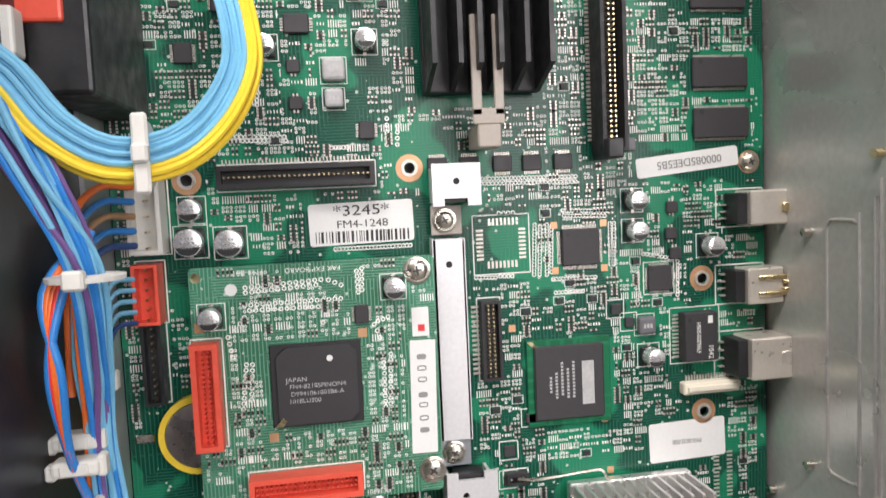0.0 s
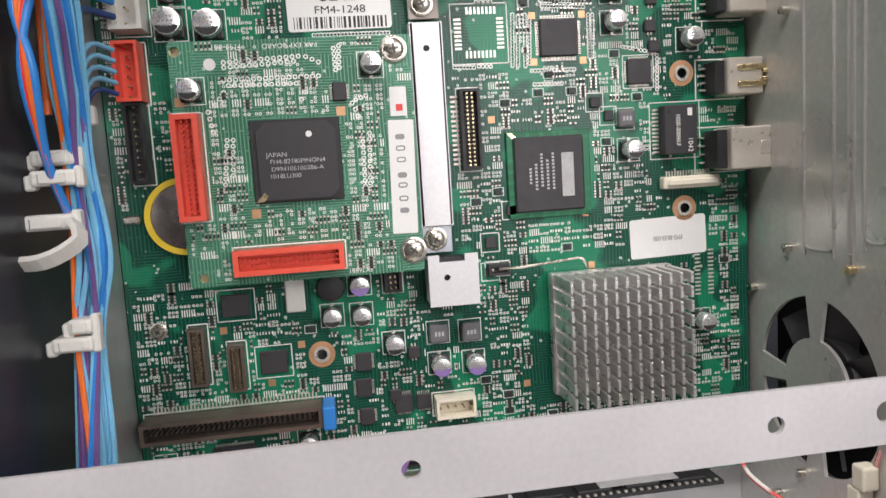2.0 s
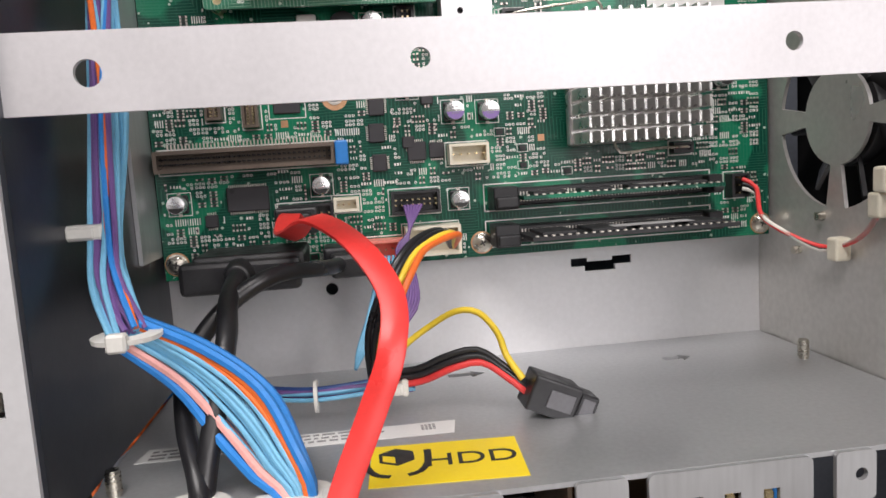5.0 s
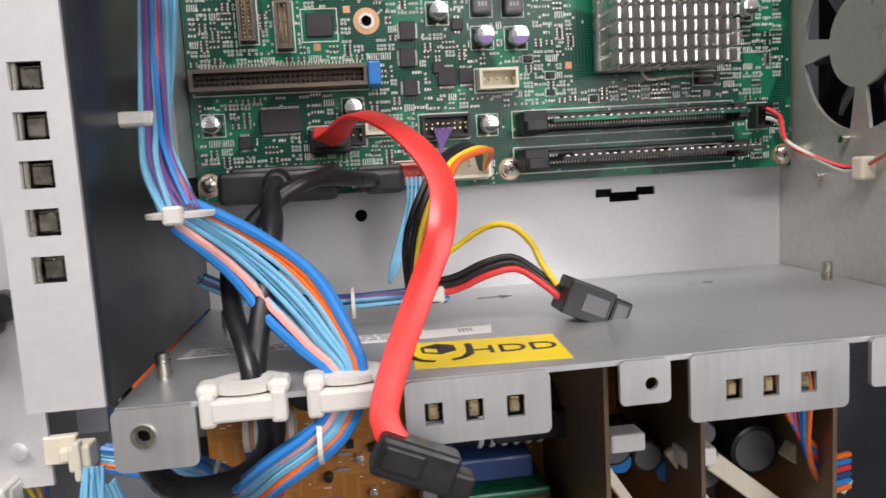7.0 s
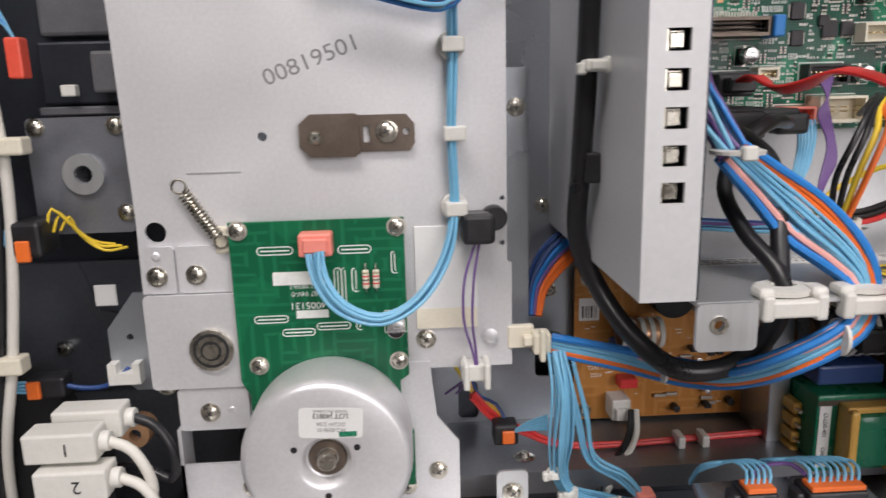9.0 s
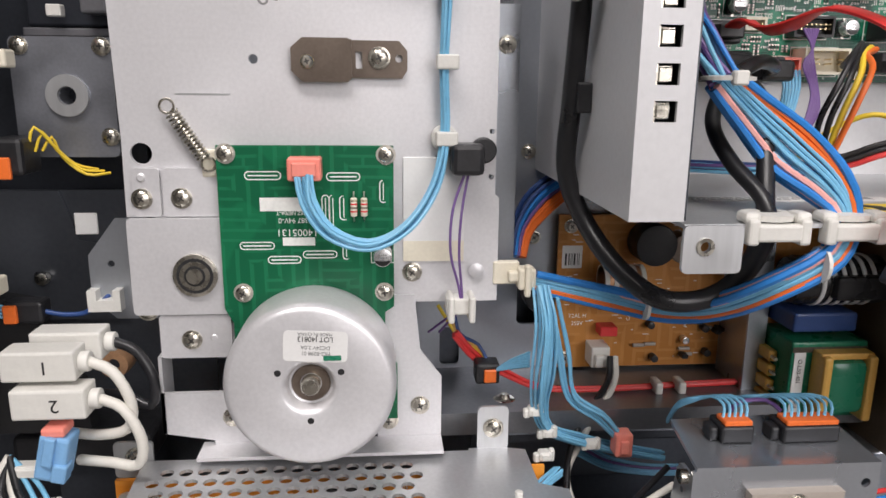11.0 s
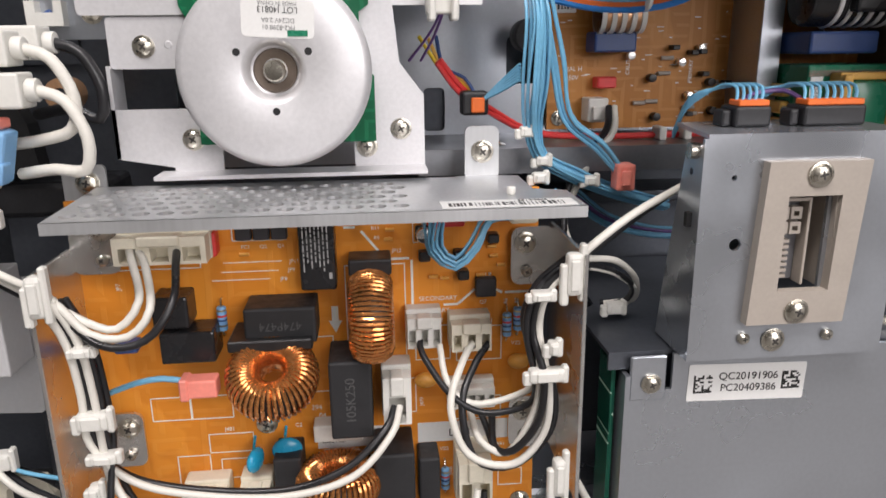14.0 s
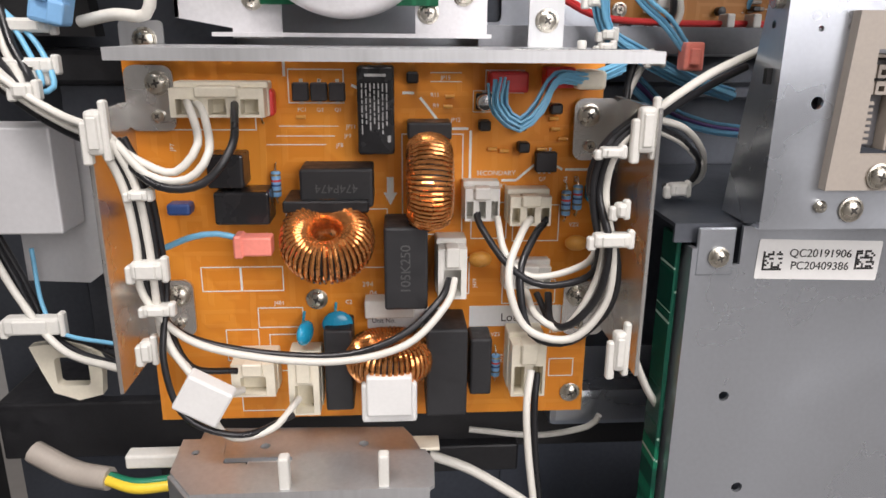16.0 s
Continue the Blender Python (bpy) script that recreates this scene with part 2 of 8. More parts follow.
FLOORM = mat("room_floor", (0.20, 0.19, 0.18), 0.6, 0, 0.1, 3, 0.0, 40)
LAMPM = bpy.data.materials.new("lamp_diffuser"); LAMPM.use_nodes = True
LAMPM.node_tree.nodes["Principled BSDF"].inputs["Emission Color"].default_value = (1, 0.97, 0.93, 1)
LAMPM.node_tree.nodes["Principled BSDF"].inputs["Emission Strength"].default_value = 4

# ---------------------------------------------------------------- mesh helpers (all lengths in millimetres)
MM = 0.001
ORG = {}


def B():
    return bmesh.new()


def box(bm, x0, x1, y0, y1, z0, z1, bev=0.0):
    x0, x1 = min(x0, x1), max(x0, x1); y0, y1 = min(y0, y1), max(y0, y1); z0, z1 = min(z0, z1), max(z0, z1)
    v = [bm.verts.new(p) for p in ((x0, y0, z0), (x1, y0, z0), (x1, y1, z0), (x0, y1, z0), (x0, y0, z1), (x1, y0, z1), (x1, y1, z1), (x0, y1, z1))]
    fs = [bm.faces.new([v[i] for i in q]) for q in ((0, 3, 2, 1), (4, 5, 6, 7), (0, 1, 5, 4), (1, 2, 6, 5), (2, 3, 7, 6), (3, 0, 4, 7))]
    if bev:
        es = {e for f in fs for e in f.edges}
        bmesh.ops.bevel(bm, geom=list(es), offset=bev, segments=1 if bev < 0.6 else 2, profile=0.5, affect="EDGES")
    return v


AXM = {"y": Matrix.Rotation(radians(90), 4, "X"), "x": Matrix.Rotation(radians(90), 4, "Y"), "z": Matrix.Identity(4)}


def cyl(bm, x, y, z, r, h, axis="y", n=20, r2=None, bev=0.0):
    """A cylinder on the base point, h long: towards the viewer (axis y), to +x or to +z."""
    m = Matrix.Translation((x, y, z)) @ AXM[axis] @ Matrix.Translation((0, 0, h / 2))
    res = bmesh.ops.create_cone(bm, cap_ends=True, cap_tris=False, segments=n, radius1=r, radius2=r if r2 is None else r2, depth=abs(h), matrix=m)
    if bev:
        es = {e for v in res["verts"] for e in v.link_edges if e.calc_length() < 1.2 * 2 * math.pi * max(r, r2 or r) / n and all(len(f.verts) != 4 for f in e.link_faces) is False and any(len(f.verts) == n for f in e.link_faces)}
        bmesh.ops.bevel(bm, geom=list(es), offset=bev, segments=2, profile=0.5, affect="EDGES")


def circle(x, z, r, n=16, a0=0.0):
    return [(x + r * math.cos(a0 + 2 * math.pi * i / n), z + r * math.sin(a0 + 2 * math.pi * i / n)) for i in range(n)]


def rrect(x0, x1, z0, z1, r=1.0, n=4):
    x0, x1 = min(x0, x1), max(x0, x1); z0, z1 = min(z0, z1), max(z0, z1)
    out = []
    for cx, cz, a in ((x1 - r, z1 - r, 0), (x0 + r, z1 - r, 90), (x0 + r, z0 + r, 180), (x1 - r, z0 + r, 270)):
        for i in range(n + 1):
            t = radians(a + 90 * i / n)
            out.append((cx + r * math.cos(t), cz + r * math.sin(t)))
    return out


def sheet(bm, outline, holes, plane, v, th):
    """A plate with real holes: outline and holes in (x, z), (y, z) or (x, y), from v to v + th."""
    def p3(a, b):
        return {"y": (a, v, b), "x": (v, a, b), "z": (a, b, v)}[plane]
    tmp = bmesh.new()
    es = []
    for loop in [outline] + list(holes):
        vs = [tmp.verts.new(p3(*q)) for q in loop]
        es += [tmp.edges.new((vs[i], vs[(i + 1) % len(vs)])) for i in range(len(vs))]
    bmesh.ops.triangle_fill(tmp, use_beauty=True, use_dissolve=False, edges=es)
    fs = list(tmp.faces)
    r = bmesh.ops.extrude_face_region(tmp, geom=fs)
    off = {"y": (0, th, 0), "x": (th, 0, 0), "z": (0, 0, th)}[plane]
    bmesh.ops.translate(tmp, verts=[g for g in r["geom"] if isinstance(g, bmesh.types.BMVert)], vec=off)
    bmesh.ops.recalc_face_normals(tmp, faces=list(tmp.faces))
    me = bpy.data.meshes.new("tmp"); tmp.to_mesh(me); tmp.free(); bm.from_mesh(me); bpy.data.meshes.remove(me)


def spline(pts, step=2.5):
    """A smooth line through the points."""
    P = [Vector(p) for p in pts]
    if len(P) < 3:
        return P
    P = [P[0] * 2 - P[1]] + P + [P[-1] * 2 - P[-2]]
    out = []
    for i in range(1, len(P) - 2):
        a, b, c, d = P[i - 1:i + 3]
        n = max(2, int((c - b).length / step))
        for k in range(n):
            t = k / n
            out.append(0.5 * ((2 * b) + (c - a) * t + (2 * a - 5 * b + 4 * c - d) * t * t + (3 * b - a - 3 * c + d) * t ** 3))
    out.append(P[-2])
    return out


def sweep(bm, line, prof, ups=None):
    """A closed profile carried along a line."""
    rings = []
    up = Vector((0, -1, 0.01))
    for i, p in enumerate(line):
        d = (line[min(i + 1, len(line) - 1)] - line[max(i - 1, 0)]).normalized()
        if ups:
            up = ups[i]
        s = d.cross(up)
        if s.length < 1e-4:
            s = d.cross(Vector((1, 0, 0)))
        s.normalize(); u = s.cross(d); up = u
        rings.append([bm.verts.new(p + s * a + u * b) for a, b in prof])
    n = len(prof)
    for r0, r1 in zip(rings, rings[1:]):
        for i in range(n):
            bm.faces.new((r0[i], r0[(i + 1) % n], r1[(i + 1) % n], r1[i]))
    bm.faces.new(rings[0][::-1]); bm.faces.new(rings[-1])


def tube(bm, pts, r, n=8, step=2.5):
    sweep(bm, spline(pts, step), [(r * math.cos(2 * math.pi * i / n), r * math.sin(2 * math.pi * i / n)) for i in range(n)])


def finish(bm, material, smooth=False, org=(0, 0, 0)):
    bmesh.ops.translate(bm, verts=bm.verts, vec=[-c for c in org])
    bmesh.ops.scale(bm, verts=bm.verts, vec=(MM, MM, MM))
    bmesh.ops.recalc_face_normals(bm, faces=list(bm.faces))
    me = bpy.data.meshes.new("mesh")
    bm.to_mesh(me); bm.free()
    if smooth:
        me.shade_smooth()
        me.set_sharp_from_angle(angle=radians(40))
    me.materials.append(material)
    return me


def thing(name, at, label, category, group="", kind=""):
    ob = new(name)
    ob.empty_display_size = 0.005
    ob.location = [c * MM for c in at]
    ORG[ob.name] = at
    return tagged(ob, label, category, group, kind)


def part(name, bm, material, parent, label="", smooth=False):
    ob = new(name, finish(bm, material, smooth, ORG[parent.name]))
    ob.parent = parent
    ORG[ob.name] = ORG[parent.name]
    return tagged(ob, label)


def solo(name, bm, material, label, category, group="", kind="", smooth=False, at=(0, 0, 0)):
    """A thing of one mesh."""
    ob = new(name, finish(bm, material, smooth, at))
    ob.location = [c * MM for c in at]
    ORG[ob.name] = at
    return tagged(ob, label, category, group, kind)


def put(name, me, parent, x, y, z, turn=0.0, label=""):
    """A part that shares its mesh, at a place, turned in the plane of its board."""
    ob = new(name, me)
    o = ORG[parent.name]
    ob.parent = parent
    ob.matrix_basis = Matrix.Translation(((x - o[0]) * MM, (y - o[1]) * MM, (z - o[2]) * MM)) @ Matrix.Rotation(radians(turn), 4, "Y")
    ORG[ob.name] = (x, y, z)
    return tagged(ob, label)


def sub(name, me, parent, x=0, y=0, z=0, label=""):
    """A part of a placed part, at an offset in its own axes."""
    ob = new(name, me)
    ob.parent = parent
    ob.location = (x * MM, y * MM, z * MM)
    ORG[ob.name] = ORG[parent.name]
    return tagged(ob, label)


def words(name, text, size, x, y, z, parent, material, turn=0.0, normal="y", squeeze=1.0, thick=0.05):
    """Lettering of the built-in font as a mesh, centred on the point and facing the viewer."""
    cu = bpy.data.curves.new("text", "FONT")
    cu.body, cu.size, cu.align_x, cu.align_y, cu.extrude = text, size * MM, "CENTER", "CENTER", thick * MM
    tmp = bpy.data.objects.new("tmp", cu)
    me = bpy.data.meshes.new_from_object(tmp)
    bpy.data.objects.remove(tmp)
    bpy.data.curves.remove(cu)
    me.materials.append(material)
    ob = new(name, me)
    ob.parent = parent
    o = ORG[parent.name]
    base = Matrix.Rotation(radians(90), 4, "X") if normal == "y" else Matrix.Identity(4)
    ob.matrix_basis = Matrix.Translation(((x - o[0]) * MM, (y - o[1]) * MM, (z - o[2]) * MM)) @ base @ Matrix.Rotation(radians(turn), 4, "Z") @ Matrix.Diagonal((squeeze, 1, 1, 1))
    return ob


def screw(name, parent, x, y, z, r=2.4, material=None, washer=True):
    """A cross-head machine screw facing the viewer."""
    key = ("screw", r, washer)
    if key not in SHARE:
        b = B()
        if washer:
            cyl(b, 0, 0, 0, r * 1.35, 0.5, n=24, bev=0.15); cyl(b, 0, -0.5, 0, r * 1.12, 0.3, n=20)
        cyl(b, 0, 0, 0, r, 1.0, n=20)
        cyl(b, 0, -1.0, 0, r, 0.7, n=20, r2=r * 0.62)
        SHARE[key] = finish(b, SCREW, True)
        c = B()
        # Thin dark cross on the head, coloured as the recess's shade.
        box(c, -r * 0.46, r * 0.46, -1.76, -1.6, -r * 0.11, r * 0.11); box(c, -r * 0.11, r * 0.11, -1.77, -1.6, -r * 0.46, r * 0.46); cyl(c, 0, -1.6, 0, r * 0.2, 0.18, n=10)
        SHARE[key, "x"] = finish(c, RECESS)
    s = put(name, SHARE[key], parent, x, y, z, turn=(x * 7 + z * 13) % 90)
    sub("cross_recess", SHARE[key, "x"], s)
    return s


SHARE = {}

# ---------------------------------------------------------------- the room round the machine
# Unseen room, added to enclose the machine and bounce light back.
b = B(); box(b, -1900, 1900, -1950, 1000, -30, 0); solo("room_floor", b, FLOORM, "unseen dull grey floor of the room", "floor", kind="structure")
b = B(); box(b, -1900, 1900, -1950, 1000, 2400, 2430); solo("ceiling", b, PAINT, "unseen painted ceiling", "ceiling", kind="structure")
b = B(); box(b, -1930, -1900, -1950, 1000, 0, 2400); solo("wall_west", b, PAINT, "unseen painted room wall", "wall", kind="structure")
b = B(); box(b, 1900, 1930, -1950, 1000, 0, 2400); solo("wall_east", b, PAINT, "unseen painted room wall", "wall", kind="structure")
b = B(); box(b, -1900, 1900, 1000, 1030, 0, 2400); solo("wall_north", b, PAINT, "unseen painted room wall", "wall", kind="structure")
# Unseen wall; its opening goes with the added front light.
b = B(); sheet(b, [(-1900, 0), (1900, 0), (1900, 2400), (-1900, 2400)], [[(100, 680), (1700, 680), (1700, 2050), (100, 2050)]], "y", -1980, 30)
solo("wall_south", b, PAINT, "unseen room wall with an opening behind the added light", "wall", kind="structure")

# ---------------------------------------------------------------- machine carcass
CT = 1000  # top of the visible carcass
# Carcass plates take the shade-toned zinc, so the depths stay dark.
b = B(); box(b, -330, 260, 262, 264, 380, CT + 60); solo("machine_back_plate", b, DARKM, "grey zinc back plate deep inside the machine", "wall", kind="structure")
# Left side is coloured black for the deep shade there.
b = B(); box(b, -340, -338, 60, 262, 380, CT + 60); solo("machine_side_plate", b, VOID, "machine side, coloured black for deep shade", "wall", kind="structure")
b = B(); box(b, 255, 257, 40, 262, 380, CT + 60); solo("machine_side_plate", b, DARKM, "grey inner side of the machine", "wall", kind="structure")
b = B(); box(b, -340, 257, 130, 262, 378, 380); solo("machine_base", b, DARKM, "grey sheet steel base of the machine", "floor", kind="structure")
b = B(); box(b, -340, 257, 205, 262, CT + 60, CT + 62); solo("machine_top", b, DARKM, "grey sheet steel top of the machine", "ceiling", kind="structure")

# controller box: rear sheet, two sides, shelf
b = B()
slot = [(75, 724.5), (80, 724.5), (80, 722.6), (91, 722.6), (91, 724.5), (97, 724.5), (97, 727.4), (90, 727.4), (90, 726), (81, 726), (81, 727.4), (75, 727.4)]
sheet(b, [(-61, 693.8), (145.4, 693.8), (145.4, CT), (-61, CT)], [slot, circle(-8.4, 723.8, 2.1)], "y", 226, 1.2)
solo("rear_sheet", b, WHITEM, "pale zinc rear sheet of the controller box", "sheet", kind="structure")

FY, FZ, FR = 184.5, 770, 27.5
holes = []
for k in range(4):
    a0, a1 = radians(90 * k + 9), radians(90 * k + 81)
    arc = [(FY + FR * math.cos(a0 + (a1 - a0) * i / 10), FZ + FR * math.sin(a0 + (a1 - a0) * i / 10)) for i in range(11)]
    arc += [(FY + 14.5 * math.cos(a1 - (a1 - a0) * i / 6), FZ + 14.5 * math.sin(a1 - (a1 - a0) * i / 6)) for i in range(7)]
    holes.append(arc)
b = B(); sheet(b, [(128, 690), (227, 690), (227, CT), (128, CT)], holes, "x", 145.5, 1.2)
rw = solo("right_side_wall", b, WALLM, "grey zinc side wall with pressed ribs and fan opening", "wall", kind="structure")
b = B()
for y0, y1, z0, z1 in ((155, 164, 816, 900), (176, 189, 812, 888)):
    line = rrect(y0, y1, z0, z1, 3, 3)
    tube(b, [(145.4, p, q) for p, q in line + line[:1]], 0.5, 6)
for y0, y1, z0, z1 in ((168, 170, 812, 895), (142, 151, 812, 905)):
    line = rrect(y0, y1, z0, z1, 0.9, 2)
    tube(b, [(145.4, p, q) for p, q in line + line[:1]], 0.5, 6)
part("pressed_rib", b, WALLM, rw, smooth=True)
for y, z in ((196, 811.5), (168, 808), (196.5, 884), (168, 906), (215, 796), (202, 728), (190, 740)):
    b = B(); cyl(b, 146, y, z, 1.3, -3.0, "x", 12); part("stud", b, BRASS if y < 170 else SCREW, rw, smooth=True)

# left partition: a hollow channel with a slotted front flange
sl = [[(-72.2, z - 2.6), (-66.2, z - 2.6), (-66.2, z + 2.6), (-72.2, z + 2.6)] for z in (724.1, 733.1, 742.1, 751.1, 760.2)]
b = B()
sheet(b, [(-76.5, 696.5), (-62, 696.5), (-62, CT), (-76.5, CT)], sl, "y", 122.5, 1.2)
box(b, -76.5, -75.3, 123.7, 236, 696.5, CT)
lp = solo("left_partition", b, WHITEM, "grey zinc partition channel with five square slots", "wall", kind="structure")
# Same sheet as the channel, coloured darker to carry the wall's shade.
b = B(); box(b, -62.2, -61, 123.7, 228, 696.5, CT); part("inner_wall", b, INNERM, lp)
for z in (724.1, 733.1, 742.1, 751.1, 760.2):
    b = B(); box(b, -72.2, -71.2, 124, 130, z - 2.6, z + 2.6); box(b, -70.9, -67.2, 124.4, 125.2, z - 2.0, z + 1.8, 0.35); box(b, -70.9, -67.2, 125, 128, z + 1.4, z + 2.2, 0.2)
    part("spring_contact", b, SCREW, lp, "bright bent spring contact in the slot")
b = B(); box(b, -60.9, -59.7, 196, 217, 740, CT); part("inner_flange", b, STEEL, lp)

# shelf with its front lips
SH = 695.5
b = B()
sheet(b, [(-61, 124), (145, 124), (145, 226), (-61, 226)], [[(26.9, 205.1), (34.4, 205.1), (34.4, 203.3), (39.0, 206.7), (34.4, 210.1), (34.4, 208.3), (26.9, 208.3)], [(97.5, 200.8), (103.4, 200.8), (103.4, 199.0), (107.0, 202.4), (103.4, 205.8), (103.4, 204.0), (97.5, 204.0)]], "z", SH - 1.2, 1.2)
shelf = solo("drive_shelf", b, STEEL, "bare zinc shelf for the drive, with folded front lips", "shelf", kind="structure")
def lip(x0, x1, z0, slots, r=1.5, hole=None):
    b = B(); hs = [[(x - 1.9, z0 + 4.2), (x + 1.9, z0 + 4.2), (x + 1.9, z0 + 9), (x - 1.9, z0 + 9)] for x in slots]
    if hole:
        hs.append(circle(*hole, 1.5, 12))
    sheet(b, rrect(x0, x1, z0, SH - 0.1, r), hs, "y", 122.6, 1.2)
    part("front_lip", b, STEEL, shelf)
    # Black sheets added behind the slots stand for the shade inside.
    for x in slots:
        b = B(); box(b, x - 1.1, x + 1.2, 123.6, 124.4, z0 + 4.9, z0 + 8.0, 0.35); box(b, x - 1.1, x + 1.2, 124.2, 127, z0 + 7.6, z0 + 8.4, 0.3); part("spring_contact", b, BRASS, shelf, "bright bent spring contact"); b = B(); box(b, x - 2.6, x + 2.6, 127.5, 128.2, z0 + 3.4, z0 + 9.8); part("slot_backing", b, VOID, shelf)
lip(-61.5, -45.4, 682.6, (), hole=(-55.6, 689.8))
lip(-3.7, 27.2, 681.6, (2.2, 10.8, 19.6))
lip(42.6, 54.0, 685.6, (), 1.2, hole=(49.7, 690))
lip(58.5, 96, 680.2, (68.6, 77.3, 86.3))
lip(101.5, 111, 684.0, (), 1.2, hole=(107.5, 690))
b = B(); sheet(b, circle(-55.6, 689.8, 2.4, 20), [circle(-55.6, 689.8, 1.4, 20)], "y", 122.1, 0.6); part("threaded_collar", b, SCREW, shelf)
# Black sheet added below the shelf, so its slots show as shade.
b = B(); box(b, -56, 112, 190, 225.6, 692.6, 693.4); part("under_sheet", b, VOID, shelf, "added black sheet for the shade under the shelf")
for x, y in ((-56, 143), (-49.5, 190), (138, 189)):
    b = B()
    cyl(b, x, y, SH, 1.5, 6, "z", 12)
    for k in range(5):
        cyl(b, x, y, SH + 0.8 + k, 1.75, 0.5, "z", 12)
    part("threaded_stud", b, SCREW, shelf, smooth=True)

# cross bar in front of the board
b = B(); sheet(b, [(-63, 777), (150, 777), (150, 792), (-63, 792)], [circle(-45.6, 784.3, 2.6), circle(16.2, 784.4, 2.0), circle(94.2, 784.3, 2.0), circle(120.2, 784.4, 2.4)], "y", 126, 1.2)
box(b, -63, -61.8, 126, 140, 777, 792)
solo("cross_bar", b, BARM, "grey zinc cross bar with round holes", "bar", at=(40, 126, 777))

# ---------------------------------------------------------------- main circuit board
PY = 217.3
RNG = random.Random(4)
HOLES = [(-2.4, 786.6), (121.3, 869.1), (121.2, 824.6), (26.4, 908.7), (-38.5, 907.5)]
b = B(); sheet(b, [(-59.5, 732), (144, 732), (144, 988), (-59.5, 988)], [circle(x, z, 1.9, 14) for x, z in HOLES], "y", PY, 1.6)
board = solo("main_circuit_board", b, MASK, "green main circuit board crowded with small components", "circuit board", at=(42, PY, 732))
for x, z in HOLES:
    b = B(); sheet(b, circle(x, z, 4.2, 24), [circle(x, z, 1.95, 14)], "y", PY - 0.12, 0.12); part("mounting_ring", b, COPPER, board, "bare copper ring round the hole")
for x, z in HOLES:
    b = B(); sheet(b, circle(x, z, 2.6, 20), [circle(x, z, 1.7, 14)], "y", PY - 0.5, 0.4); part("hole_eyelet", b, PADM, board)
KEEP = [(x - 5, x + 5, z - 5, z + 5) for x, z in HOLES]


def keep(x, z, sx, sz, m=0.8):
    KEEP.append((x - sx / 2 - m, x + sx / 2 + m, z - sz / 2 - m, z + sz / 2 + m))


def frame_lines(bm, x0, x1, z0, z1, y, w=0.3):
    for a in ((x0, x1, z0, z0 + w), (x0, x1, z1 - w, z1), (x0, x0 + w, z0, z1), (x1 - w, x1, z0, z1)):
        box(bm, a[0], a[1], y - 0.06, y, a[2], a[3])


silk = B()


def chip(parent, x, z, sx, sz, h=1.6, sides="lr", pitch=0.65, pin=1.0, y=PY, material=None, name="chip", label="", outline=False):
    keep(x, z, sx + 2 * pin, sz + 2 * pin, 0.3)
    b = B(); box(b, x - sx / 2, x + sx / 2, y - h, y - 0.15, z - sz / 2, z + sz / 2, min(0.35, h * 0.25))
    c = part(name, b, material or CHIP2, parent, label)
    if sides:
        b = B()
        def row(u0, n, f):
            for i in range(n):
                f(u0 + (i - (n - 1) / 2) * pitch)
        w = pitch * 0.25
        nz, nx = int((sz - 0.8) / pitch), int((sx - 0.8) / pitch)
        for s in (-1, 1):
            if "lr" in sides:
                row(z, nz, lambda q: box(b, x + s * sx / 2, x + s * (sx / 2 + pin), y - 0.3, y - 0.08, q - w, q + w))
            if "tb" in sides:
                row(x, nx, lambda q: box(b, q - w, q + w, y - 0.3, y - 0.08, z + s * sz / 2, z + s * (sz / 2 + pin)))
        tagged(part("pins", b, PADM, c), kind="stuff")
    b = B(); cyl(b, x - sx * 0.36, y - h - 0.02, z + sz * 0.36, min(0.8, sx * 0.06), 0.02, n=12); part("pin_mark", b, INK, c)
    if outline:
        frame_lines(silk, x - sx / 2 - pin - 0.6, x + sx / 2 + pin + 0.6, z - sz / 2 - pin - 0.6, z + sz / 2 + pin + 0.6, y)
    return c


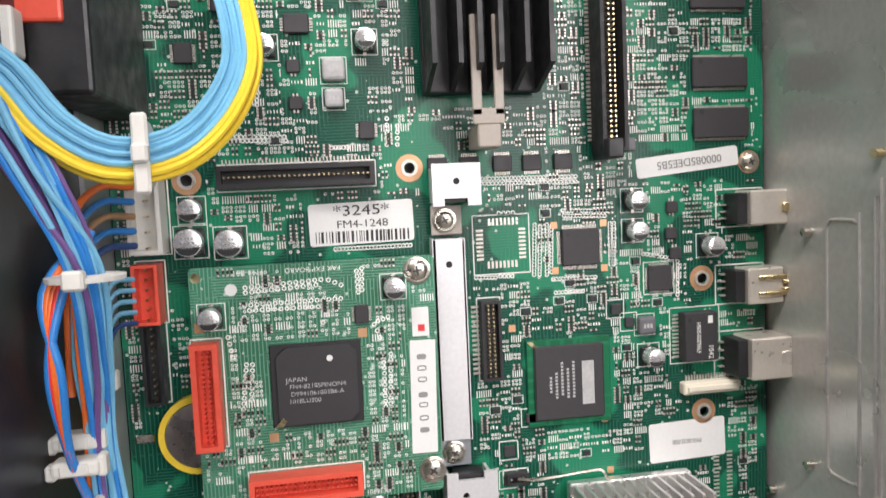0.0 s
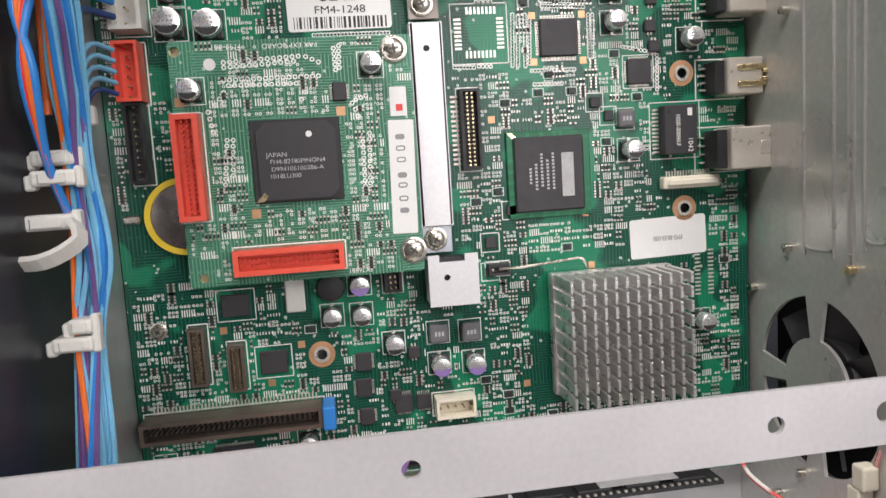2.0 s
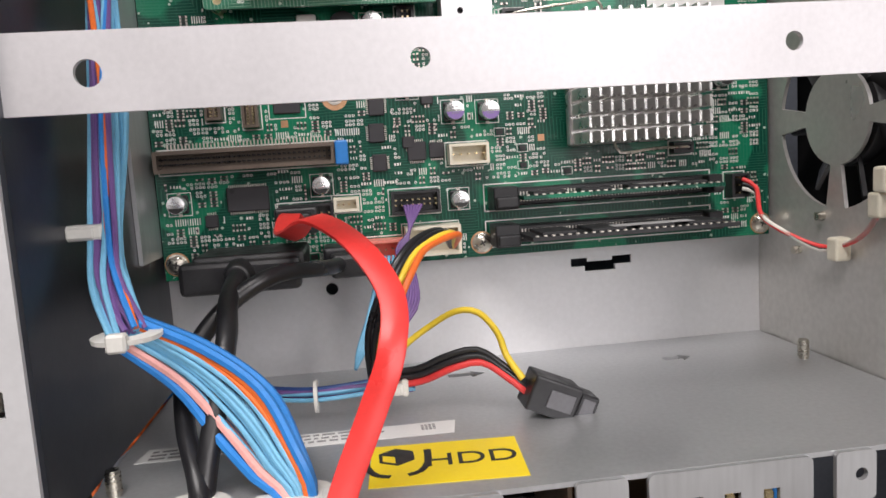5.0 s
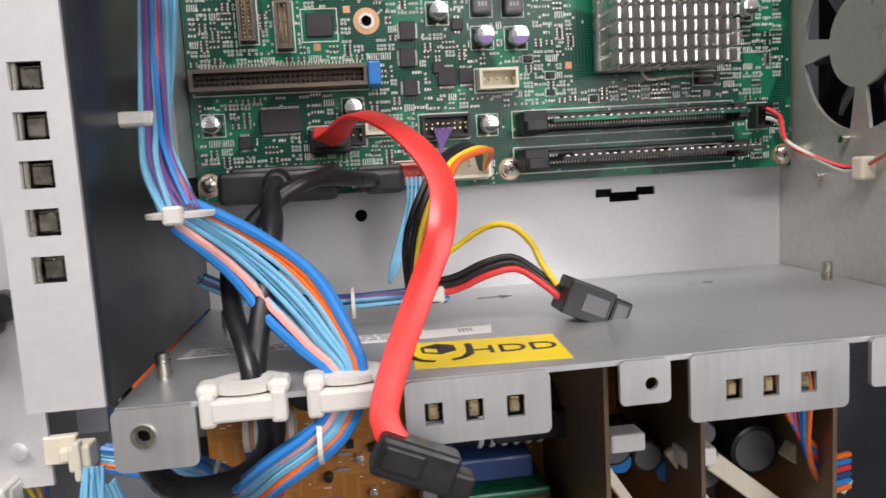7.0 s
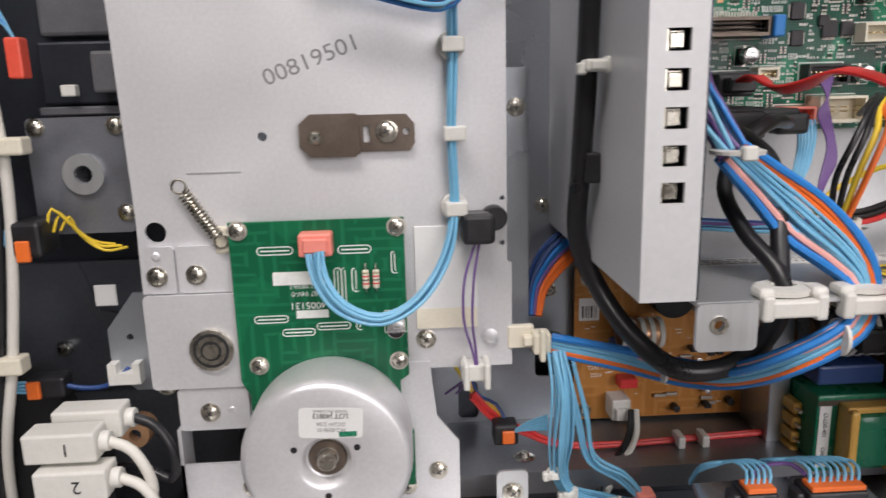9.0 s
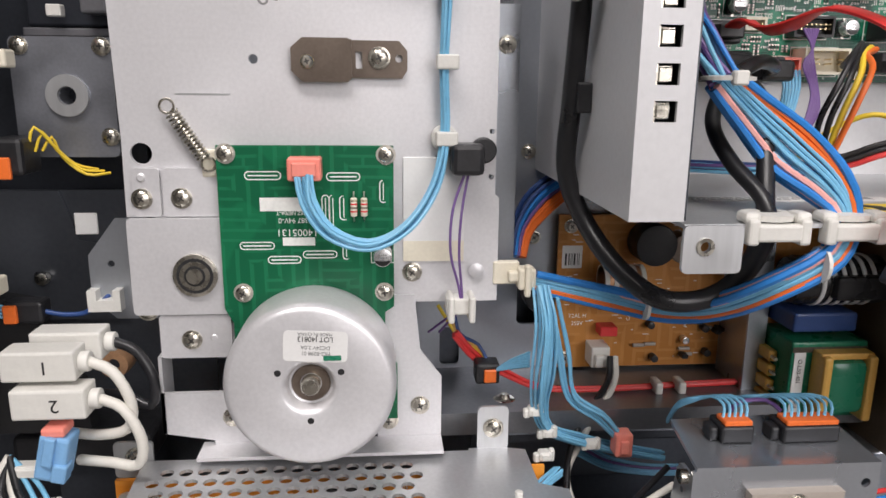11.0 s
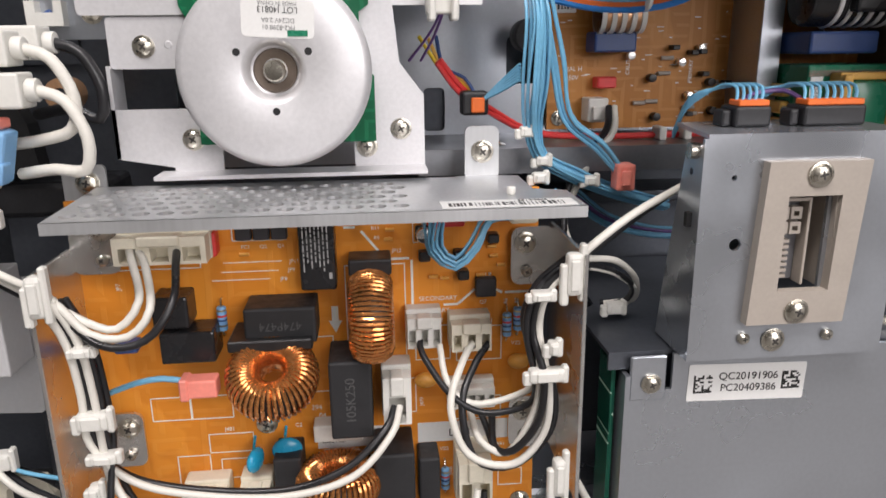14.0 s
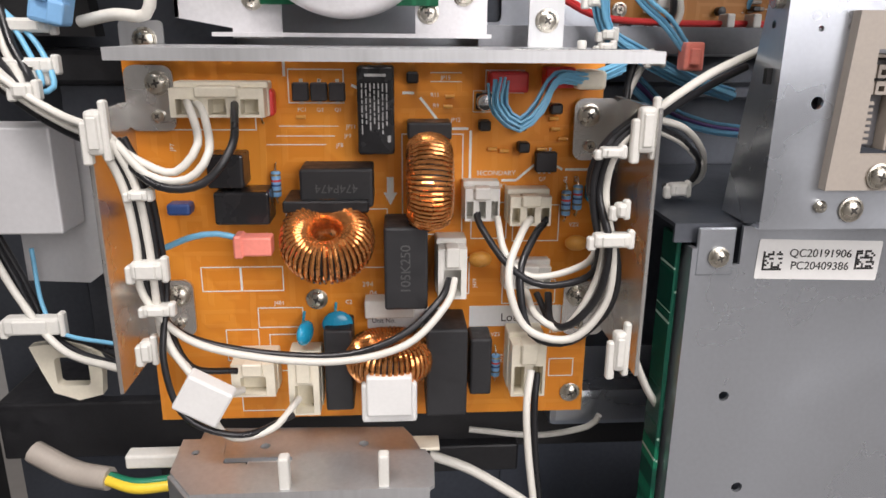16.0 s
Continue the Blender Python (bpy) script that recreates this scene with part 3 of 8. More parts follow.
def can_cap(parent, x, z, r=3.1, h=6.2, y=PY, mark=None, group=""):
    """An upright aluminium can on its black square foot."""
    keep(x, z, 2 * r + 1, 2 * r + 1)
    key = ("can", r, h)
    if key not in SHARE:
        b = B(); cyl(b, 0, -0.9, 0, r, h - 0.9, n=24, bev=0.35); SHARE[key] = finish(b, CAN, True)
        b = B(); box(b, -r - 0.1, r + 0.1, -1.3, 0, -r - 0.1, r + 0.1, 0.6); cyl(b, 0, 0, 0, r * 1.02, 1.9, n=20); SHARE[key, "b"] = finish(b, DARK)
        b = B(); sheet(b, [(r * 0.9 * math.cos(t), r * 0.9 * math.sin(t)) for t in [radians(200 + 14 * i) for i in range(11)]], [], "y", -h - 0.03, 0.03); SHARE[key, "m"] = finish(b, INK)
        b = B()
        for k, w in ((0.32, 0.9), (0.0, 1.1), (-0.32, 0.8)):
            for i in range(4):
                box(b, (-0.5 + i * 0.26) * r * w, (-0.5 + i * 0.26 + 0.15) * r * w, -h - 0.04, -h, (k - 0.07) * r, (k + 0.07) * r)
        SHARE[key, "t"] = finish(b, GREYINK)
        b = B(); sheet(b, [(r * 0.96 * math.cos(t), r * 0.96 * math.sin(t)) for t in [radians(190 + 16 * i) for i in range(11)]], [], "y", -h - 0.03, 0.03); SHARE[key, "l"] = finish(b, LILAC)
        b = B(); box(b, -0.5, 0.5, -0.4, -0.05, r, r + 1.0); box(b, -0.5, 0.5, -0.4, -0.05, -r - 1.0, -r); SHARE[key, "p"] = finish(b, PADM)
    o = put("capacitor", SHARE[key], parent, x, y, z)
    sub("foot", SHARE[key, "b"], o); sub("pads", SHARE[key, "p"], o)
    sub("polarity_mark", SHARE[key, "l" if mark == "lilac" else "m"], o, label="lilac half-moon mark" if mark == "lilac" else "")
    sub("printed_bars", SHARE[key, "t"], o)
    frame_lines(silk, x - r - 0.9, x + r + 0.9, z - r - 0.9, z + r + 0.9, y, 0.25)
    return o


def inductor(parent, x, z, s, h, y=PY, material=None):
    keep(x, z, s + 1, s + 1)
    b = B(); box(b, x - s / 2, x + s / 2, y - h, y, z - s / 2, z + s / 2, s * 0.16)
    o = part("inductor", b, material or GREYP, parent, smooth=False)
    b = B()
    for i in (-1, 0, 1):
        box(b, x + i * 1.1 - 0.35, x + i * 1.1 + 0.35, y - h - 0.04, y - h, z - 0.7, z + 0.7)
    part("printed_bars", b, PALE, o)
    frame_lines(silk, x - s / 2 - 0.7, x + s / 2 + 0.7, z - s / 2 - 0.7, z + s / 2 + 0.7, y, 0.25)


def header(parent, name, x, z, sx, sz, h, material, pins=8, y=PY, label="", rows=1, wall=0.9, pinmat=None, outline=True):
    """A shrouded pin header, open to the viewer."""
    keep(x, z, sx, sz)
    b = B()
    sheet(b, [(x - sx / 2, z - sz / 2), (x + sx / 2, z - sz / 2), (x + sx / 2, z + sz / 2), (x - sx / 2, z + sz / 2)],
          [[(x - sx / 2 + wall, z - sz / 2 + wall), (x + sx / 2 - wall, z - sz / 2 + wall), (x + sx / 2 - wall, z + sz / 2 - wall), (x - sx / 2 + wall, z + sz / 2 - wall)]], "y", y - h, h)
    box(b, x - sx / 2 + wall, x + sx / 2 - wall, y - h * 0.35, y, z - sz / 2 + wall, z + sz / 2 - wall)
    o = part(name, b, material, parent, label)
    b = B()
    long_x = sx > sz
    L = (sx if long_x else sz) - 2 * wall - 1
    for i in range(pins):
        q = -L / 2 + L * i / max(1, pins - 1)
        for r in range(rows):
            k = (r - (rows - 1) / 2) * 1.6
            px_, pz_ = (x + q, z + k) if long_x else (x + k, z + q)
            box(b, px_ - 0.25, px_ + 0.25, y - h * 0.85, y - h * 0.3, pz_ - 0.25, pz_ + 0.25)
    tagged(part("pins", b, pinmat or BRASS, o), kind="stuff")
    if outline:
        frame_lines(silk, x - sx / 2 - 0.8, x + sx / 2 + 0.8, z - sz / 2 - 0.8, z + sz / 2 + 0.8, y, 0.4)
    return o


# large chips
keep(74.5, 838.9, 28, 28)
b = B(); box(b, 60.7, 88.3, PY - 1.2, PY, 825, 852.8, 0.2); bga = part("processor", b, MASKM, board, "large dark processor on a green carrier")
b = B(); box(b, 62.8, 85.9, PY - 2.3, PY - 1.2, 827, 851, 0.5); part("cap", b, CHIP2, bga)
tri_ = B(); sheet(tri_, [(60.9, 852.6), (62.6, 852.6), (66.2, 848.6), (65.2, 847.8)], [], "y", PY - 1.27, 0.06); part("gold_key", tri_, BRASS, bga)
b = B(); box(b, 78.4, 82.4, PY - 2.36, PY - 2.3, 831.5, 845.5); part("maker_mark", b, PALE, bga)
b = B()
for i, (w, off) in enumerate(((13, 0), (10, 0), (12, 1), (9, 0), (6, 2))):
    for k in range(int(w / 1.1)):
        box(b, 75.2 - i * 1.9, 76.0 - i * 1.9, PY - 2.36, PY - 2.3, 834 + off + k * 1.1, 834.7 + off + k * 1.1)
part("printed_bars", b, PALE, bga)
q = chip(board, 79.6, 881.8, 12.4, 11.6, 1.8, "lrtb", 0.5, 1.3)
for x, z in ((71.4, 874.6), (71.4, 889), (87.8, 874.6), (87.8, 889), (56.6, 857.2), (12.2, 797.6), (86.5, 825.4), (-31.8, 797), (-8.5, 790.4), (-18.6, 779), (64, 770), (88, 808)):
    b = B(); box(b, x - 1.1, x + 1.1, PY - 0.08, PY, z - 1.1, z + 1.1); part("copper_square", b, COPPER, board); keep(x, z, 2.4, 2.4)
chip(board, 106.3, 870.2, 8.2, 8.2, 1.2, "lrtb", 0.5, 0.7, outline=True)
for x, z, sx, sz in ((128.4, 935.6, 19.2, 9.6), (128.6, 919.5, 19.4, 9.6), (128, 960.4, 19, 9.4), (128, 976, 19, 9.4)):
    chip(board, x, z, sx, sz, 1.5, "tb", 0.62, 0.8, name="memory_chip")
for x in (34.9, 44.9, 55.3, 64.7, 74.8):
    chip(board, x, 909, 6, 5, 1.2, "tb", 0.55, 1.0)
for x, z, s in ((-37, 943.6, 5.2), (14.1, 920.4, 4.6), (-26, 958, 5), (-8, 966, 5), (-47, 962, 5), (16, 971, 6), (68, 974, 6)):
    chip(board, x, z, s, s + 0.6, 1.2, "lr", 0.5, 0.9)
chip(board, -4.8, 951.6, 7.4, 5.6, 1.8, "lr", 0.8, 1.0)
for x, z in ((-6.4, 939.5), (-6.2, 928.9), (110.5, 884.5), (111, 893), (111.8, 878), (20, 771), (26.8, 784.5)):
    chip(board, x, z, 4.0, 3.8, 1.3, "tb", 1.1, 0.9)
for x, z, sx, sz in ((-27.4, 804.7, 8.7, 6.9), (-17.4, 785.8, 8.4, 7.3)):
    chip(board, x, z, sx, sz, 1.0, "", outline=True)
for x, z, sx, sz, sd in ((-31.8, 756.3, 13, 7.6, "tb"), (10.5, 783, 5, 6, "lr"), (10, 774.5, 5, 6, "lr"), (22.5, 768, 6, 6, "tb"), (10.4, 765, 4.6, 5.5, "lr"), (29, 768, 5, 5, "tb"), (91, 861, 3.4, 3.4, ""), (95.5, 856.5, 3.2, 3.4, ""), (-43.5, 750, 4, 4, "tb"), (61.5, 828, 3.4, 3.4, ""), (54, 818, 3.6, 3.6, ""), (53.5, 808.5, 3.4, 3.4, "")):
    chip(board, x, z, sx, sz, 1.2, sd, 0.6, 0.8, outline=sd == "")

# transformer chip with readable print
t = chip(board, 118.5, 850.6, 11.5, 16, 4.6, "lr", 1.25, 2.2, name="pulse_transformer", label="black pulse transformer with white print")
b = B(); box(b, 120.8, 122.4, PY - 4.68, PY - 4.6, 855, 857.4); part("maker_mark", b, SILK, t)
words("lettering", "1042", 2.4, 121.6, PY - 4.7, 845.6, t, SILK, -90)
words("lettering", "HS00-00096LF", 2.0, 117.4, PY - 4.7, 850.4, t, SILK, -90, squeeze=0.85)
frame_lines(silk, 109.6, 127.4, 841.2, 860, PY, 0.3)

# capacitors and inductors
for x, z, r in ((-37.6, 898.9, 3.2), (-38.4, 889.7, 4.0), (-27.3, 888.9, 4.0), (97.6, 895.7, 3.0), (97.7, 886.0, 3.0), (123.5, 879.9, 3.1), (102.1, 845.1, 3.0),
                (1.8, 798.8, 2.9), (11.0, 798.4, 2.9), (20.6, 788.2, 2.9), (126.1, 786.1, 2.9), (-14.2, 945, 3.0), (14.8, 946.4, 3.0), (14, 962, 3.0), (-8.6, 759.1, 2.8), (-52.9, 755.9, 2.8), (35.3, 751.7, 2.8)):
    can_cap(board, x, z, r)
for x, z in ((10.9, 808.2), (35, 780), (46.3, 779.5)):
    can_cap(board, x, z, 3.0, 7.0, mark="lilac")
inductor(board, 35.1, 790.2, 6.3, 3.4); inductor(board, 45.6, 789.9, 6.3, 3.4); inductor(board, 100.9, 855.2, 5.8, 3)
inductor(board, 5.2, 938.2, 6.6, 3.6, material=PALE); inductor(board, 4.9, 929.9, 5.4, 3.2, material=PALE)
b = B(); cyl(b, 2.0, PY, 808.0, 4.3, 3.2, n=28, bev=0.4); part("coil_can", b, CHIP, board, smooth=True); keep(2, 808, 9, 9)

# coin cell, half under the small board
b = B(); cyl(b, -39.2, PY - 0.8, 833.4, 9.6, 3.0, n=48, bev=0.3); cell = part("coin_cell", b, CELLM, board, "silver coin cell in a yellow ring holder", smooth=True)
b = B(); sheet(b, circle(-39.2, 833.4, 11.6, 48), [circle(-39.2, 833.4, 9.8, 48)], "y", PY - 3.4, 3.4); part("ring_holder", b, YELLOW, cell)
b = B(); box(b, -57, -52, PY - 2.5, PY - 1.6, 832, 834.5, 0.4); part("cell_contact", b, SCREW, cell)
keep(-41.7, 833.4, 25, 25)

# connectors
c = header(board, "board_connector", -7, 907.7, 45, 6.6, 6.5, DARK, 30, label="long black connector with a row of brass contacts", wall=1.5)
b = B()
for i in range(42):
    box(b, -28.4 + i * 1.04, -28.0 + i * 1.04, PY - 0.3, PY, 911, 913)
tagged(part("solder_legs", b, PADM, c), kind="stuff")
header(board, "board_connector", 49.2, 854.4, 6.2, 25, 4.2, CHIP, 18, rows=2, wall=0.9, label="upright dark board-to-board connector")
b = B()
for i in range(15):
    box(b, 43.6, 46.0, PY - 0.4, PY - 0.05, 843.5 + i * 1.5, 844.2 + i * 1.5)
tagged(part("solder_legs", b, PADM, board), kind="stuff")
c = header(board, "board_connector", -30.5, 769.0, 54, 6.6, 9, BROWNM, 34, rows=2, wall=1.2, label="long brown expansion connector with blue latch", pinmat=CHIP)
b = B(); box(b, -3.4, 0.6, PY - 11, PY, 765.2, 772.6, 0.6); part("latch", b, BLUE, c, "blue locking latch")
b = B()
for i in range(46):
    box(b, -55 + i * 1.1, -54.55 + i * 1.1, PY - 0.5, PY, 772.6, 774.6)
tagged(part("solder_legs", b, PADM, c), kind="stuff")
for x, z, sz in ((-39.5, 790.1, 18), (-28.4, 785.6, 14.5)):
    header(board, "board_connector", x, z, 4.8, sz, 4.6, BROWNM, 14, rows=2, wall=0.8, label="small brown upright connector")
header(board, "pin_header", 38.8, 766.2, 12.8, 6.6, 6.5, CREAM, 5, label="cream pin header")
header(board, "pin_header", 20.8, 751.9, 15.6, 7.4, 6, DARK, 8, rows=2, label="black double-row pin header")
header(board, "pin_header", -1.2, 752.6, 8.0, 4.6, 5, CREAM, 4, label="small cream pin header")
header(board, "pin_header", 131.2, 749.9, 6.4, 8, 5, DARK, 3, label="black fan header")
header(board, "pin_header", 10.2, 737.4, 11.6, 6.6, 8, PINK, 5, label="red header at the board edge")
header(board, "pin_header", 25.4, 739.4, 17.6, 9.4, 9, CREAM, 4, rows=2, label="cream power header")
header(board, "pin_header", -50.2, 875.8, 7, 17, 8, RED, 6, label="red shrouded header")
header(board, "pin_header", -50.2, 855.5, 5.4, 23.4, 6, DARK, 11, label="black shrouded header")
header(board, "pin_header", -49.0, 897.7, 9, 21, 9, WHITE, 5, label="white shrouded header", wall=1.2)
header(board, "pin_header", 21.5, 809, 5.4, 8, 4, DARK, 4, rows=2, label="black jumper header")
header(board, "pin_header", -14.0, 750.5, 17, 6, 5, DARK, 7, label="black drive data socket")
b = B(); box(b, -12.2, -6.2, PY - 1.2, PY, 801, 812, 0.4); part("test_socket", b, WHITE, board); keep(-9, 806, 8, 14)
# flat cable connector
b = B(); box(b, 112.6, 132.4, PY - 3.6, PY, 831.4, 835.4, 0.4); box(b, 113.8, 131.2, PY - 4.6, PY, 832.4, 834.4, 0.3); f = part("flat_cable_connector", b, CREAM, board, "cream flat cable connector"); keep(122, 834, 22, 8)
b = B()
for i in range(16):
    box(b, 114.8 + i * 1.0, 115.2 + i * 1.0, PY - 0.6, PY, 835.4, 837.2)
tagged(part("solder_legs", b, PADM, f), kind="stuff")
keep(127.7, 803, 7, 20)
# footprint of an absent connector
b = B()
for i in range(12):
    for s in (-1, 1):
        box(b, 127.9 + s * 2.4 - 1.0, 127.9 + s * 2.4 + 1.0, PY - 0.07, PY, 794.6 + i * 1.35, 795.2 + i * 1.35)
for i in range(8):
    box(b, 50.5 + i * 1.27 - 0.35, 50.5 + i * 1.27 + 0.35, PY - 0.07, PY, 890.0, 892.2); box(b, 49.9 + i * 1.27 - 0.35, 49.9 + i * 1.27 + 0.35, PY - 0.07, PY, 876.6, 878.8)
    box(b, 46.2, 48.4, PY - 0.07, PY, 879.6 + i * 1.27 - 0.35, 879.6 + i * 1.27 + 0.35); box(b, 59.8, 62, PY - 0.07, PY, 879.6 + i * 1.27 - 0.35, 879.6 + i * 1.27 + 0.35)
part("empty_pads", b, PADM, board, "tinned pads of an unfitted chip")
frame_lines(silk, 45, 63.4, 874.6, 893.4, PY, 0.35); keep(54.2, 884, 20, 20)

# port sockets at the edge
def port(x, z, w, h, d, label, kind):
    keep(x, z, w + 6, h + 2)
    b = B(); box(b, x - w / 2, x + w / 2, PY - d, PY - 0.1, z - h / 2, z + h / 2, 0.5)
    o = part("port_socket", b, PORTM, board, label)
    b = B(); box(b, x - w / 2 - 3.6, x - w / 2, PY - d * 0.8, PY - 0.1, z - h / 2 + 0.6, z + h / 2 - 0.6, 0.3); part("insulator", b, DARK, o)
    b = B()
    for i in range(3 if kind == "mini" else 4):
        box(b, x - w / 2 - 5.4, x - w / 2 - 3.6, PY - 1.4, PY, z - h * 0.32 + i * h * 0.2, z - h * 0.32 + i * h * 0.2 + 0.5)
    part("solder_legs", b, PADM, o)
    b = B()
    if kind == "mini":
        cyl(b, x + w / 2, PY - d / 2, z, 3.4, 6, "x", 16); box(b, x + w / 2 - 2.5, x + w / 2 + 3, PY - d - 1.2, PY - d, z - 1.4, z + 1.4, 0.3)
    elif kind == "usb":
        for s in (-1, 1):
            box(b, x - 3, x + w / 2 + 4, PY - d - 0.7, PY - d, z + s * 2.6 - 0.9, z + s * 2.6 + 0.9, 0.3); box(b, x + w / 2 - 1, x + w / 2 + 5, PY - d - 1.6, PY - d, z + s * 1.2 - 0.6, z + s * 1.2 + 0.6, 0.3)
    else:
        box(b, x + w / 2 - 4, x + w / 2 - 0.6, PY - d - 0.3, PY - d, z - 2.2, z + 2.2, 0.2)
    part("spring_fingers", b, BRASS if kind != "lan" else PADM, o, smooth=True)
    frame_lines(silk, x - w / 2 - 6.6, min(143.6, x + w / 2 + 1), z - h / 2 - 0.9, z + h / 2 + 0.9, PY, 0.4)
port(139.6, 891.7, 12.8, 11, 10, "round metal socket with brass tongue", "mini")
port(138.8, 866.5, 12.4, 11.6, 9, "metal data port with spring fingers", "usb")
port(138.8, 843.4, 14.0, 13.6, 12, "square metal network port", "lan")

# pin-fin heatsink with its spring wire
b = B(); box(b, 72, 113.5, PY - 6, PY - 2.2, 766.5, 807, 0.5); hs = part("heatsink", b, ALU, board, "large aluminium pin-fin heatsink"); keep(91, 788, 48, 46)
b = B(); box(b, -0.5, 0.5, -16.5, 0, -1.75, 1.75, 0.12); FIN = finish(b, ALU)
for i in range(9):
    for k in range(12):
        put("fin", FIN, hs, 73.4 + k * 3.5, PY - 6, 768.6 + i * 4.55)
b = B(); box(b, 74, 112, PY - 2.2, PY, 768, 806); part("covered_chip", b, MASKM, hs)
b = B(); tube(b, [(56, PY - 3, 809.5), (62, PY - 6, 810), (78, PY - 7.5, 811.5), (82, PY - 8, 811.5), (84, PY - 8, 808)], 0.45); tube(b, [(86, PY - 8, 768), (88, PY - 8, 763.4), (100, PY - 7, 764), (113, PY - 4, 764)], 0.45); part("spring_wire", b, SCREW, hs, smooth=True)
for x, z in ((56, 809.3), (112, 763.8)):
    header(board, "spring_anchor", x, z, 7, 3.6, 3.2, DARK, 2, label="black anchor of the spring wire", pinmat=PADM)

# black finned heatsink with clip and the tall slot
b = B(); box(b, 31, 67, PY - 6, PY - 2, 930, 986, 0.6); hk = part("heatsink", b, DARK, board, "black finned heatsink held by a steel clip"); keep(49, 958, 38, 60)
for x in (32.2, 39.5, 45.2, 51.0, 58.5, 65.6):
    b = B(); sheet(b, [(PY - 22, 936), (PY - 6, 930), (PY - 6, 986), (PY - 22, 986)], [], "x", x - 0.7, 1.4); part("fin", b, DARK, hk)
b = B()
for s in (-1, 1):
    box(b, 47.6 + s * 3.2 - 1.4, 47.6 + s * 3.2 + 1.4, PY - 18, PY - 16.8, 922, 950, 0.3)
box(b, 43, 52.2, PY - 18, PY - 16.8, 919.5, 924, 0.3); box(b, 44.4, 51, PY - 17, PY - 1, 917.5, 918.8, 0.3); box(b, 44.2, 51, PY - 18, PY - 4, 913, 919.5, 0.4)
part("clip", b, BEIGE, hk, "brownish steel spring clip")
c = header(board, "card_slot", 88.7, 950, 8.2, 78, 10, CHIP, 50, rows=2, wall=1.2, label="tall dark memory slot with a grey latch", outline=False)
b = B(); box(b, 84.8, 90, PY - 13, PY, 909, 915, 0.5); part("slot_end", b, DARK, c)
b = B(); box(b, 90, 95.6, PY - 9, PY - 2, 911, 915, 0.6); part("latch", b, GREYP, c, "grey latch")
b = B()
for i in range(56):
    box(b, 83.4, 84.8, PY - 0.6, PY, 915 + i * 1.27, 915.7 + i * 1.27)
tagged(part("solder_legs", b, PADM, c), kind="stuff")

# memory modules standing out from two sockets
def module(z, card, label, reach):
    keep(82, z, 82, 10)
    b = B(); box(b, 45, 53, PY - 11, PY, z - 3.6, z + 3.6, 0.4); box(b, 53, 120, PY - 6, PY, z - 2.8, z + 2.8, 0.4); box(b, 117, 122, PY - 10, PY, z - 3, z + 3, 0.4)
    o = part("memory_socket", b, DARK, board, label)
    frame_lines(silk, 43.6, 122.6, z - 4.6, z + 4.6, PY, 0.4)
    b = B()
    for i in range(60):
        box(b, 54.5 + i * 1.06, 55.0 + i * 1.06, PY - 6.05, PY - 5.9, z - 1.6, z + 1.6)
    part("contacts", b, PADM, o)
    b = B(); box(b, 53.4, 119.6, PY - reach, PY - 4, z - 0.6, z + 0.6); m = part("memory_card", b, card, o, "memory card seen along its edge")
    for k in range(4):
        b = B(); box(b, 57 + k * 15.6, 68 + k * 15.6, PY - reach + 2.4, PY - 8, z + 0.6, z + 1.7, 0.2); part("memory_chip", b, CHIP, m)
    b = B()
    for k in range(26):
        box(b, 54.6 + k * 2.5, 55.5 + k * 2.5, PY - reach + 0.5, PY - reach + 1.6, z + 0.6, z + 1.0)
    tagged(part("chip_resistors", b, PADM, m), kind="stuff")
    b = B(); box(b, 80 if reach > 20 else 92, 106, PY - reach + 3, PY - reach + 9, z + 1.75, z + 1.85); part("paper_label", b, PALE, o, "pale paper label")
    b = B(); box(b, 45.4, 52.6, PY - 13.5, PY - 10.6, z - 3.0, z + 0.6, 0.6); part("latch", b, DARK, o)
    b = B(); box(b, 117.6, 121.6, PY - 12, PY - 9.6, z - 2.4, z + 0.6, 0.5); part("latch", b, DARK, o)
module(751.3, MASK, "black memory socket with a green chip card", 16)
module(739.2, CHIP, "black memory socket with a dark card", 25)

# labels on the board
def label_plate(parent, x, y, z, w, h, turn=0.0, r=1.0, material=LABEL, name="paper_label", text=""):
    b = B(); sheet(b, rrect(-w / 2, w / 2, -h / 2, h / 2, r), [], "y", -0.12, 0.1)
    keep(x, z, w, h + abs(math.sin(radians(turn))) * w)
    return put(name, finish(b, material), parent, x, y, z, turn, text)
def barcode(parent, x, y, z, w, h, seed=1, turn=0.0, material=None):
    rg = random.Random(seed); b = B(); q = -w / 2
    while q < w / 2:
        k = rg.choice((0.25, 0.25, 0.5, 0.75)); box(b, q, q + k, -0.16, -0.12, -h / 2, h / 2); q += k + rg.choice((0.3, 0.45, 0.7))
    return put("barcode", finish(b, material or INK), parent, x, y, z, turn)
l = label_plate(board, 11.2, PY, 892.9, 31.4, 12.6, -1.0, text="white label with barcode")
words("lettering", "*3245*", 4.4, 11.2, PY - 0.2, 896.6, board, INK, 0.5, squeeze=1.35)
words("lettering", "FM4-1248", 3.2, 11.4, PY - 0.2, 892.6, board, INK, 0.5, squeeze=1.2)
barcode(board, 11.3, PY, 888.9, 28, 3.4, 3)
label_plate(board, 115.2, PY, 815.4, 27, 13.2, -1.5, text="white part label")
words("lettering", "FM3-8633-000", 2.2, 115, PY - 0.2, 815, board, GREYINK, 180, squeeze=0.8)
label_plate(board, 117.1, PY, 907.3, 35.5, 6.4, -5.5, text="white serial strip")
